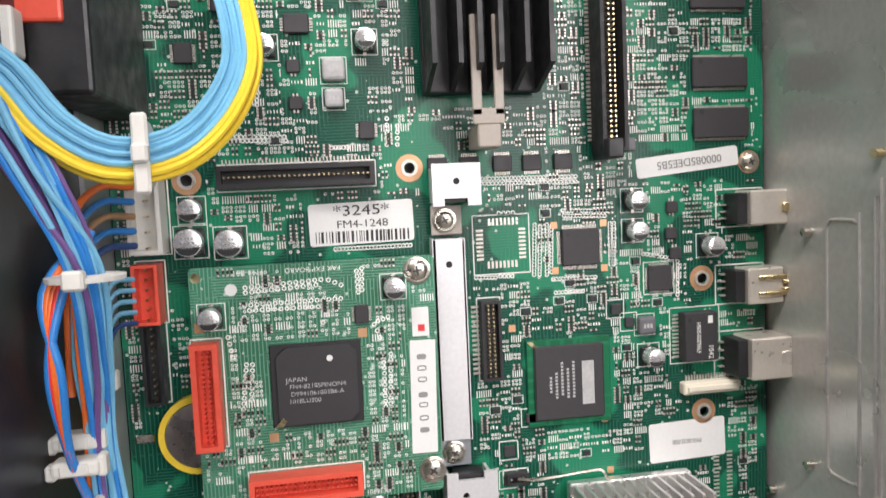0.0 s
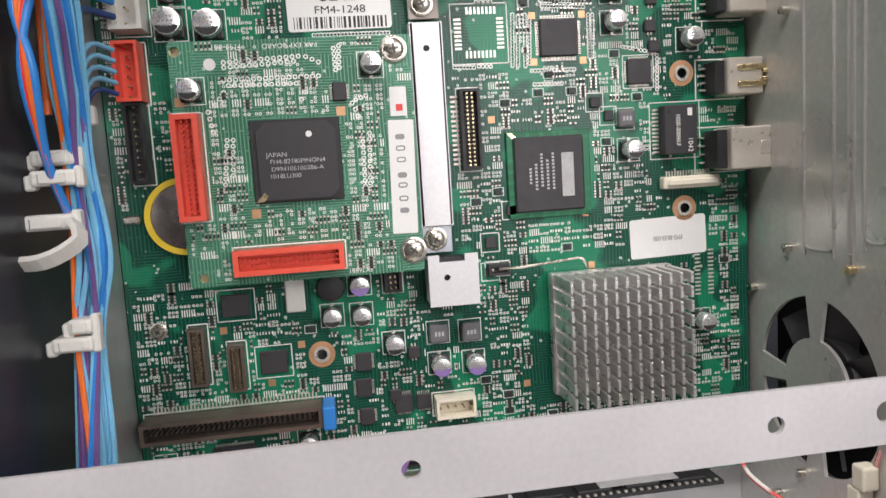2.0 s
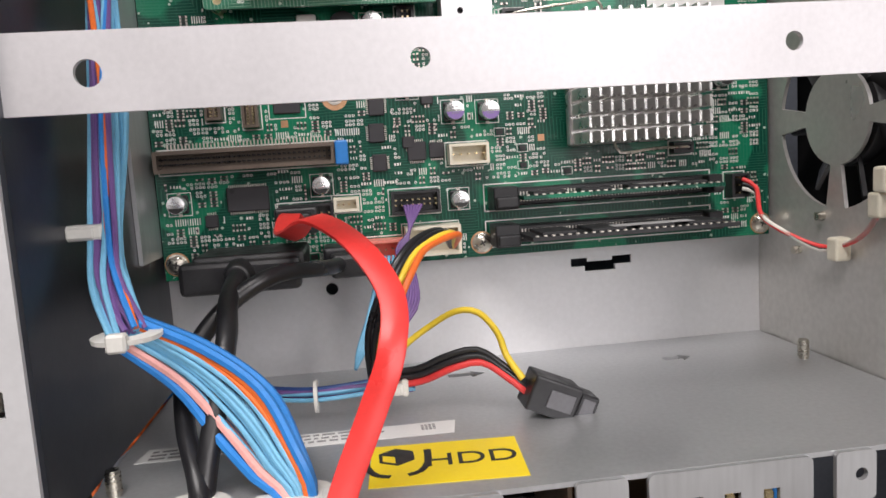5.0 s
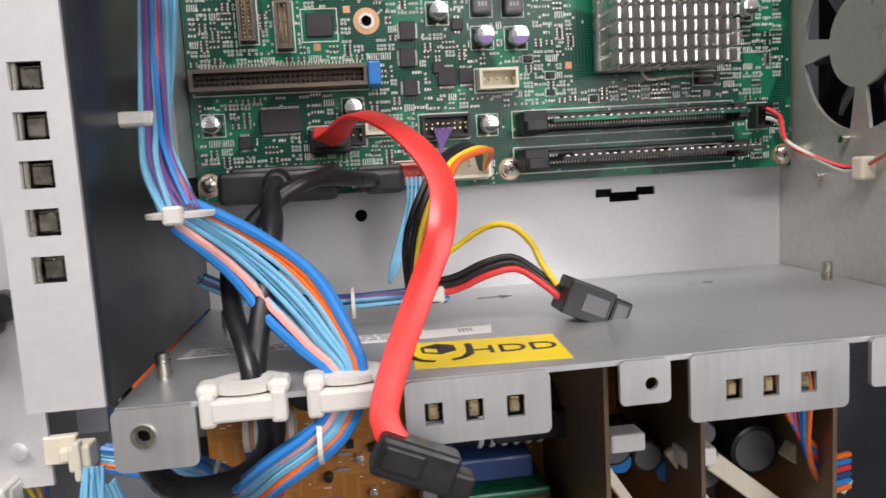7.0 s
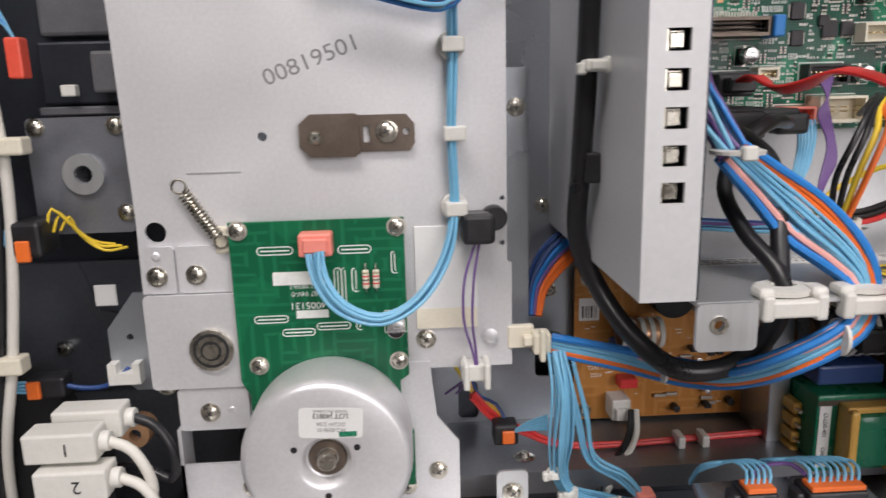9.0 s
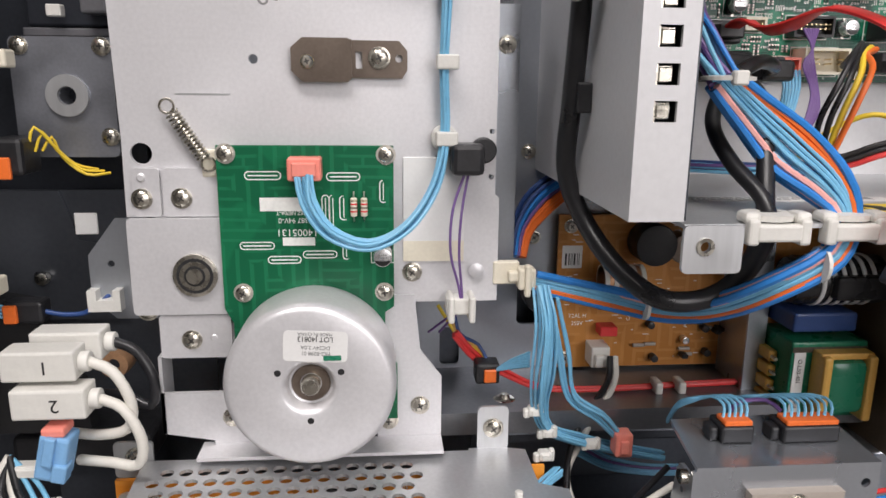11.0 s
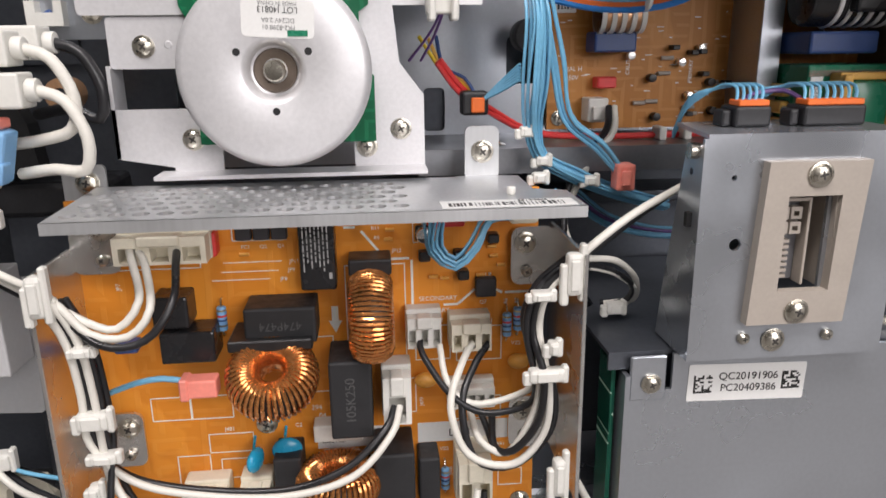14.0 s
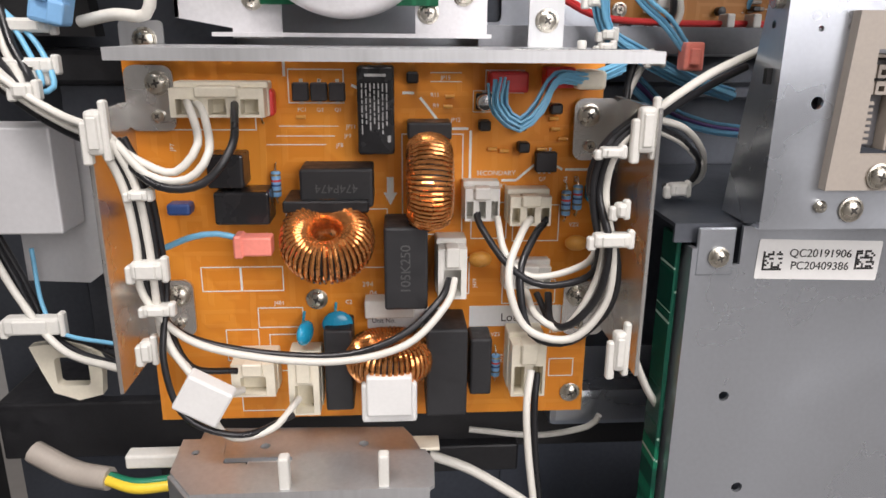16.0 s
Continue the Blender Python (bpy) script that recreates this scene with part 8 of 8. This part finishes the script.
harness("hanging_wire_harness", [(-86, 176, 664), (-85, 170, 652), (-85, 172, 634), (-84, 178, 620), (-80, 182, 609), (-68, 186, 602), (-50, 192, 594), (-30, 196, 588)], [(LBLUE, 0.52)] * 15, "light blue wires hanging from the connector block", [2.8, 3.8, 4.2, 3.2, 2.2, 2.6, 2.4, 2.2], 41, twist=0.1)
harness("branch_wire_harness", [(-82, 174, 660), (-77, 176, 640), (-72, 180, 622), (-60, 183, 612), (-53, 184, 604)], [(LBLUE, 0.6)] * 6, "light blue branch wires to a salmon plug", [2.0, 2.4, 2.0, 2.0, 1.5], 43, twist=0.1)
b = B(); box(b, -54.5, -48, 180, 187, 597, 606, 0.8); box(b, -53, -50, 178.6, 180, 599, 604, 0.3); solo("salmon_plug", b, PINK, "salmon plug hanging loose", "plug", at=(-51, 183, 597))
harness("rear_wire_harness", [(-62, 230, 692), (-70, 226, 690), (-79, 220, 684), (-86, 212, 676), (-88.4, 206, 667)], [(NAVY, 0.8)] * 4 + [(BLUE, 0.8)] * 5 + [(PURPLE, 0.7)] * 3 + [(ORANGE, 0.9)] * 6, "orange and blue wires behind the strip", [2.6, 5.0, 5.0, 3.4, 2.4], 45, fan=True)
harness("ledge_wire_harness", [(-112, 198, 640), (-104, 200, 630), (-92, 203, 622), (-76, 205, 614.5), (-50, 207, 612.6), (-20, 209, 612.6), (16, 211, 612.6)], [(REDW, 0.85)] * 3 + [(PINKW, 0.5)], "red wires lying along the ledge", [2, 2, 1.8, 1.4, 1.2, 1.2, 1.2], 47)
for x in (-30, -20.5):
    b = B(); box(b, x - 1.5, x + 1.5, 203, 211, 610.7, 615.5, 0.7); solo("ledge_clip", b, WHITE, "white nylon clip on the ledge", "clip", "ledge clips", at=(x, 206, 611))
for k, m in enumerate((YELLOW, OCHRE, NAVY)):
    wire([(-118 + k * 3, 208, 648), (-110, 204, 636 + k), (-103, 202, 632 + k), (-100, 198, 629)], 0.7, m, "thin_wire", "thin coloured wire to the black plug", "thin wires")
b = B(); box(b, -105, -96, 192, 200, 622, 630, 1.0); bq = solo("black_plug", b, DARK, "black plug with orange lock below the motor plate", "plug", at=(-100, 196, 622)); b = B(); box(b, -102, -97.5, 190.8, 192.2, 623, 628, 0.4); part("orange_lock", b, ORANGE, bq)
b = B(); cyl(b, -77, 226, 648, 6, 12, n=24, bev=1); solo("round_cap", b, DARK, "black round cap on the inner panel", "cap", smooth=True, at=(-77, 220, 642))
for k in range(6):
    wire([(-98, 193, 627), (-93, 188, 630 + k * 0.6), (-88, 180, 634 + k)], 0.5, LBLUE, "thin_wire", "thin light blue wire to the black plug", "thin wires")
for k, m in enumerate((BLACKW, WHITEW)):
    wire([(-46.5 + k * 2, 216, 622), (-50 + k * 3, 208, 614), (-62 + k * 4, 196, 606), (-68 + k * 3, 190, 598), (-70, 188, 588 - k * 3), (-72 + k * 6, 178, 570)], 1.3, m, "board_lead", "lead from the brown board connector", "board leads")
for x, y, z in ((-86, 178, 618), (-80, 181, 608), (-62, 186, 600), (-83, 172, 604)):
    saddle(x, y, z, 6, 7, 5, "white nylon clip on the hanging wires")
b = B(); box(b, 14, 22, 150, 160, 580, 592, 1); solo("white_connector", b, WHITE, "white connector beside the socket box", "connector", at=(18, 155, 580))
for k, m in enumerate((REDW, BLUE, LBLUE)):
    wire([(20, 156, 590 - k * 3), (32, 160, 592 - k * 3), (60, 165, 590 - k * 3)], 0.9, m, "side_wire", "wire beside the socket box", "side wires")
for k, m in enumerate((ORANGE, BLUE, REDW, NAVY, BLUE, ORANGE)):
    wire([(100 + k, 160, 690), (101 + k * 1.2, 158 - k, 676), (104 + k, 156, 664 - k * 2), (116, 158, 652 - k * 2), (128, 165, 648 - k * 2)], 0.9, m, "side_wire", "coloured wire beside the supply bay", "side wires")

# ---------------------------------------------------------------- left-hand connectors and cables
PL = [(-242.1, 165.0, 645.4), (-238.9, 162.0, 634.3), (-238.9, 178.0, 646.9)]
for i, (c, n) in enumerate(zip(PL, ("1", "2", ""))):
    x, y, z = c
    b = B(); box(b, x - 12, x + 10, y - 5, y + 5, z - 4.8, z + 4.8, 0.8); o = solo("lamp_plug", b, WHITE, "white moulded plug with a printed number" if n else "white moulded plug without a number", "plug", "white plugs", at=(x, y, z))
    b = B(); cyl(b, x + 10, y, z, 3.2, 3, "x", 16, bev=0.4); part("strain_relief", b, WHITE, o, smooth=True)
    if n:
        words("lettering", n, 6, x + 1, y - 5.1, z, o, INK, 180)
    wire([(x + 12, y, z), (x + 20, y - 2, z - 3), (x + 25, y - 3, z - 13), (x + 23, y - 2, z - 22), (x + 14, y, z - 25 + i * 3), (x + 2, y + 6, z - 27 + i * 3)], 1.7, BLACKW if i == 2 else WHITEW, "plug_cable", "round cable from the moulded plug", "plug cables")
x, y, z = (-240.1, 160.0, 617.1); b = B(); box(b, x - 5.5, x + 5.5, y - 5, y + 5, z - 8, z + 8, 1.2); box(b, x - 3, x + 1, y - 6.6, y - 4, z - 2, z + 8, 0.6); box(b, x + 1, x + 6.5, y - 6, y, z - 7.5, z - 1, 0.8); bmesh.ops.scale(b, verts=b.verts, vec=(0.82, 0.9, 0.95), space=Matrix.Translation((-x, -y, -z))); bmesh.ops.rotate(b, verts=b.verts, cent=(x, y, z), matrix=Matrix.Rotation(radians(14), 3, "Y")); o = solo("blue_connector", b, CYAN, "pale blue plastic connector hanging at the side", "connector", at=(x, y, z))
b = B(); box(b, x - 2.4, x + 4.6, y - 4, y + 4, z + 7, z + 10, 0.8); part("red_cap", b, PINK, o)
b = B(); sheet(b, [(-300, 606), (-244, 606), (-246, 622), (-262, 655), (-300, 662)], [], "y", 196, 8); solo("dark_bracket", b, VOID, "black moulded bracket holding the plugs", "bracket", at=(-262, 200, 606))
b = B(); box(b, -262, -252, 186, 200, 700, 712, 1.5); oc = solo("black_plug", b, DARK, "black plug with orange lock beside the housing", "plug", at=(-257, 190, 700)); b = B(); box(b, -260, -255.5, 184.6, 186.2, 699, 706, 0.4); part("orange_lock", b, ORANGE, oc)
for k in range(6):
    wire([(-262, 190, 703 + k * 0.8), (-270, 186, 706 + k), (-285, 182, 705 + k * 0.7)], 0.55, LBLUE, "thin_wire", "thin light blue wire to the black plug", "thin wires")
    if k % 2:
        wire([(-254 + k * 0.7, 192 + k, 707), (-251.5 + k * 0.8, 192 + k * 1.2, 716 - k * 0.9), (-248 + k * 0.4, 196 + k, 711 - k * 1.3), (-244 + k * 0.9, 203, 703 - k * 0.9), (-238 + k, 207, 700 - k * 0.3)], 0.5, YELLOW, "thin_wire", "thin yellow wire to the black plug", "thin wires")
for k in range(3):
    wire([(-280 + k * 4, 200, 800), (-271 + k * 4.4, 190, 750), (-270 + k * 4.4, 188, 715), (-275 + k * 4.2, 187, 670), (-281 + k * 3, 188, 630), (-288 + k * 3, 198, 585)], 1.8, WHITEW if k != 1 else BLACKW, "riser_cable", "round cable rising along the side", "riser cables")
wire([(-256, 196, 652), (-250, 196, 650.6), (-242, 196, 651), (-236, 196, 655), (-234, 200, 657)], 0.9, NAVY, "guide_wire", "dark blue wire through the white guide")
for k in range(4):
    wire([(-267, 195, 650 + k * 1.4), (-276, 192, 652 + k), (-288, 190, 654 + k)], 0.55, LBLUE, "thin_wire", "thin light blue wire to the black plug", "thin wires")
for k in range(5):
    wire([(-258, 200, 770), (-262, 198, 776 + k), (-272, 196, 774 + k * 2), (-284, 194, 764 + k * 2)], 0.5, BLUE if k % 2 else LBLUE, "thin_wire", "thin blue wire to the red plug", "thin wires")
# cables across to the power unit
CL = [(-259.8, 150.0, 602.6), (-246.1, 148.0, 591.9), (-235.5, 145.0, 586.3), (-221.8, 138.0, 582.1)]
TOPS = [[(-212.2, 136.0, 572.1), (-202.3, 136.0, 570.8), (-196.4, 138.0, 577.6), (-200.1, 150.0, 586.6), (-204.2, 158.0, 588.6)], [(-213.3, 138.0, 574.7), (-205.6, 138.0, 572.4), (-199.6, 140.0, 579.6), (-204.3, 152.0, 587.9), (-206.6, 158.0, 588.6)], [(-209.0, 134.0, 569.5), (-197.5, 134.0, 570.2), (-190.4, 138.0, 579.1), (-191.7, 150.0, 586.6), (-193.2, 158.0, 588.6)]]
for k in range(3):
    wire(off(CL, 0, k * 1.5, -k * 2.5) + TOPS[k], 1.12, BLACKW if k == 2 else WHITEW, "mains_lead", "round lead bent up into the cream connector", "mains leads")
VT = [(-221.8, 138.0, 581.3), (-217.6, 140.0, 568.3), (-216.3, 141.0, 552.3), (-216.0, 141.0, 537.4)]
END = [[(-208.0, 141.0, 523.5), (-189.2, 141.0, 517.4), (-164.7, 140.0, 515.9), (-144.9, 141.0, 520.4), (-133.0, 146.0, 530.7), (-129.9, 154.0, 535.9)], [(-210.1, 143.0, 524.4), (-191.2, 143.0, 518.3), (-164.8, 142.0, 516.8), (-146.5, 143.0, 522.3), (-134.6, 148.0, 531.8), (-131.6, 154.0, 535.9)],
       [(-212.6, 140.0, 522.3), (-205.2, 138.0, 510.6), (-198.5, 138.0, 493.8), (-186.0, 142.0, 492.9), (-178.7, 153.0, 497.2)], [(-214.7, 142.0, 523.2), (-208.8, 141.0, 514.6), (-201.8, 142.0, 504.7), (-195.8, 152.0, 501.1)], [(-214.1, 146.0, 525.0), (-208.8, 146.0, 512.1), (-197.1, 152.0, 507.6)], [(-213.7, 137.0, 518.4), (-208.7, 136.0, 500.9), (-193.6, 138.0, 493.6), (-180.0, 148.0, 494.1)]]
for k, e in enumerate(END):
    wire(off(VT, k * 1.1 - 2, (k % 3) * 1.4 - 1.5, 0) + e, 1.12 if k < 4 else 1.0, (WHITEW, BLACKW, WHITEW, WHITEW, BLACKW, BLACKW)[k], "mains_lead", "round lead tied along the side plate", "mains leads")
for p, w, h, ax in (((-223.7, 136.0, 583.1), 6, 17, 0), ((-215.8, 139.0, 545.1), 12, 8, 0), ((-214.3, 139.0, 533.4), 10, 4.5, 0), ((-215.4, 138.0, 566.4), 7, 4, 0), ((-219.5, 142.0, 519.7), 5, 10, 0)):
    x, y, z = p; saddle(x, y, z, w, 8, h, "cream nylon clamp on the side plate")
b = B(); x, y, z = (-203.4, 137.0, 506.6); box(b, -7, 7, -3, 3, -6, 6, 0.8); bmesh.ops.rotate(b, verts=b.verts, cent=(0, 0, 0), matrix=Matrix.Rotation(radians(30), 3, "Y")); bmesh.ops.translate(b, verts=b.verts, vec=(x, y, z)); solo("cable_wrap", b, LABEL, "white plastic wrap round the leads", "wrap", at=(x, y, z))
# right-hand loops
RT = [(-80.0, 136.0, 587.6), (-89.3, 136.0, 579.3), (-92.0, 137.0, 566.7)]
RE = [([(-90.5, 138.0, 550.2), (-92.0, 142.0, 540.4), (-104.6, 145.0, 536.9), (-114.5, 148.0, 542.2), (-122.3, 155.0, 552.6), (-122.7, 160.0, 555.2)], BLACKW, 1.05), ([(-90.7, 140.0, 549.6), (-94.5, 146.0, 541.7), (-107.5, 148.0, 538.6), (-115.1, 150.0, 545.1), (-116.8, 158.0, 554.4)], WHITEW, 1.05),
      ([(-87.0, 136.0, 549.1), (-87.6, 138.0, 533.1), (-96.4, 140.0, 521.7), (-109.7, 142.0, 524.7), (-114.8, 145.0, 539.7), (-109.6, 154.0, 551.0), (-106.0, 160.0, 553.3)], WHITEW, 1.2), ([(-85.5, 138.0, 548.5), (-85.3, 140.0, 532.3), (-95.8, 142.0, 520.1), (-107.5, 144.0, 522.0), (-111.1, 147.0, 539.0), (-105.8, 155.0, 548.9), (-100.7, 160.0, 553.2)], BLACKW, 1.2),
      ([(-89.0, 134.0, 553.1), (-89.8, 137.0, 537.0), (-96.7, 140.0, 526.2), (-101.2, 146.0, 524.7), (-100.3, 156.0, 530.1)], BLACKW, 1.15), ([(-89.6, 136.0, 552.5), (-91.0, 139.0, 538.0), (-97.8, 142.0, 524.5), (-105.4, 147.0, 526.2), (-107.1, 158.0, 530.4)], WHITEW, 1.15), ([(-87.6, 140.0, 549.6), (-91.4, 142.0, 531.6), (-99.6, 145.0, 522.9), (-103.5, 158.0, 529.4)], BLACKW, 1.05)]
for k, (e, m, r) in enumerate(RE):
    wire(off(RT, (k % 3) * 1.8 - 1.8, (k % 2) * 2.2, 0) + e, r, m, "loop_lead", "round lead looped between the connectors", "loop leads")
wire([(-80.0, 136.0, 587.6), (-72.8, 140.0, 591.7), (-60.5, 145.0, 598.2), (-45.2, 150.0, 604.2)], 1.2, WHITEW, "socket_lead", "white lead running to the socket box")
wire([(-78.5, 140.0, 585.6), (-67.9, 148.0, 589.4), (-54.3, 158.0, 594.3), (-38.9, 170.0, 598.7)], 1.1, BLACKW, "socket_lead", "black lead running behind the socket box")
for k, m in enumerate((WHITEW, BLACKW, WHITEW)):
    wire([(-77.0, 140.0, 586.4), (-63.9, 150.0, 582.1), (-54.5, 158.0, 573.4), (-52.3, 165.0, 564.1), (-60.2, 170.0, 561.3)] if k == 0 else off([(-76.1, 142.0, 584.6), (-65.3, 150.0, 579.6), (-56.0, 158.0, 571.6), (-55.9, 165.0, 564.1), (-62.1, 170.0, 562.2)], k, k, -k), 1.0, m, "coiled_lead", "short coiled lead beside the side plate", "coiled leads")
for p, w, h in (((-81.8, 133.0, 584.2), 6, 18), ((-90.6, 133.0, 578.3), 8, 4), ((-88.4, 134.0, 553.9), 14, 6), ((-86.9, 133.0, 562.6), 4, 6), ((-84.0, 133.0, 521.0), 5, 18), ((-58.4, 165.0, 561.4), 8, 6)):
    x, y, z = p; saddle(x, y, z, w, 7, h, "cream nylon clamp on the power unit")
wire([(-105.7, 150.0, 506.8), (-107.4, 146.0, 496.2), (-106.6, 144.0, 481.2), (-104.2, 142.0, 461.6)], 1.2, WHITEW, "down_lead", "white lead hanging from the lower connector", "down leads")
wire([(-103.4, 152.0, 504.8), (-104.3, 149.0, 492.4), (-103.4, 147.0, 475.0), (-101.7, 145.0, 459.3)], 1.2, BLACKW, "down_lead", "black lead hanging from the lower connector", "down leads")
wire([(-76.1, 140.0, 513.9), (-69.7, 145.0, 501.7), (-61.3, 150.0, 489.6), (-53.6, 155.0, 480.1)], 1.2, WHITEW, "thin_lead", "thin white lead below the side plate")
wire([(-136.7, 170.0, 464.5), (-122.7, 168.0, 459.5), (-108.5, 166.0, 451.1), (-102.3, 165.0, 446.8)], 1.8, WHITEW, "low_lead", "grey-white lead under the board", "low leads")
wire([(-120.5, 190.0, 462.2), (-94.5, 188.0, 460.2), (-75.4, 186.0, 464.5), (-71.7, 185.0, 469.8)], 1.2, WHITEW, "low_lead", "thin white lead behind the tray", "low leads")
RB = [(-118.3, 156.0, 594.1), (-118.2, 150.0, 587.6), (-112.6, 149.0, 583.4), (-107.0, 150.0, 588.4), (-101.9, 153.0, 596.0), (-91.1, 160.0, 595.6), (-78.1, 170.0, 598.4)]
harness("ribbon_harness", RB, [(LBLUE, 0.45)] * 12, "light blue wires looped from the red connector", [3.6, 2.8, 2.4, 2.2, 2.0, 2.2, 2.4], 61, twist=0.0)
harness("rear_ribbon_harness", [(-63.3, 200.0, 591.4), (-49.2, 205.0, 581.1), (-32.6, 208.0, 575.6), (-16.2, 210.0, 573.3)], [(LBLUE, 0.6)] * 8 + [(PURPLE, 0.6)] * 2, "light blue wires behind the power unit", [3, 2.6, 2.2, 2.2], 63)
wire([(-214.6, 150.0, 547.9), (-205.4, 147.0, 552.1), (-198.3, 147.0, 553.0), (-192.0, 149.0, 550.7)], 0.9, LBLUE, "spare_lead", "light blue lead to the salmon plug")
x, y, z = (-188.3, 149.0, 549.1); b = B(); box(b, x - 5, x + 5, y - 3, y + 3, z - 2.8, z + 2.8, 0.6); box(b, x - 5.6, x - 3, y - 3.6, y + 3, z - 3.4, z + 3.4, 0.5); solo("salmon_plug", b, PINK, "salmon plug over the power board", "plug", at=(x, y, z))
# cables at the far left of the power unit
for k, m in enumerate((BLACKW, WHITEW, BLACKW)):
    wire([(-276.1, 170.0, 553.4), (-270.1, 172.0, 534.4), (-264.0, 172.0, 516.8), (-251.3, 165.0, 509.7), (-230.9, 150.0, 510.7)] if k < 2 else off([(-276.1, 170.0, 553.4), (-270.1, 172.0, 534.4), (-264.0, 172.0, 516.8), (-247.3, 165.0, 513.6), (-228.2, 150.0, 512.5)], 2, 2, -3), 1.2, m, "side_lead", "round lead below the pale block", "side leads") if k != 1 else wire(off([(-275.6, 168.0, 550.4), (-268.4, 170.0, 527.4), (-254.7, 165.0, 510.8), (-230.9, 150.0, 510.7)], 1, -2, 0), 1.2, m, "side_lead", "white lead below the pale block", "side leads")
wire([(-262.8, 172.0, 541.8), (-262.2, 172.0, 522.7), (-255.5, 168.0, 514.4), (-234.9, 160.0, 513.6)], 0.7, LBLUE, "side_lead", "thin light blue lead below the pale block", "side leads")
for p, w, h in (((-263.8, 168.0, 517.5), 24, 9), ((-250.1, 165.0, 609.2), 18, 6), ((-249.3, 160.0, 598.6), 20, 6), ((-246.3, 150.0, 592.5), 8, 6), ((-249.0, 160.0, 596.6), 12, 8)):
    x, y, z = p; saddle(x, y, z, w, 9, h, "cream nylon clamp on the frame post", tail=0)
for k in range(6):
    wire([(-257.0, 165.0, 613.9), (-262 + k * 3, 160 + k % 3, 604), (-256 + k * 3, 155, 598 - k), (-246.1, 148.0, 591.9)], 1.3 if k < 4 else 0.8, (WHITEW, BLACKW, WHITEW, BLACKW, LBLUE, LBLUE)[k], "feed_cable", "cable feeding down to the power unit", "feed cables")
wire([(-246.7, 165.0, 461.3), (-235.7, 160.0, 461.1), (-224.5, 160.0, 461.8)], 1.8, YELLOW, "earth_lead", "yellow earth lead under the tray"); wire([(-247.4, 167.0, 461.6), (-236.3, 162.0, 461.7), (-225.0, 162.0, 462.7)], 1.8, GREENC, "earth_lead", "green earth lead under the tray")
wire([(-274.7, 175.0, 466.9), (-259.9, 170.0, 461.8), (-246.2, 166.0, 461.1)], 4.0, BEIGE, "sheathed_cable", "beige sheathed cable end")
b = B(); x, y, z = (-229.9, 165.0, 469.6); box(b, x - 9, x + 9, y - 3, y + 3, z - 2.5, z + 2.5, 0.8); solo("white_clip", b, WHITE, "white nylon arm beside the tray", "clip", at=(x, y, z))
# top-left loom over the motor plate
harness("top_wire_harness", [(-155.2, 170.0, 781.7), (-142.0, 172.0, 779.8), (-121.7, 172.0, 775.7), (-111.3, 176.0, 783.3), (-99.1, 182.0, 781.4)], [(BLUE, 0.9)] * 4 + [(ORANGE, 0.9)] * 3 + [(BLACKW, 0.8)] * 2 + [(LBLUE, 0.7)] * 4, "blue and orange wires over the motor plate", 3.5, 71)
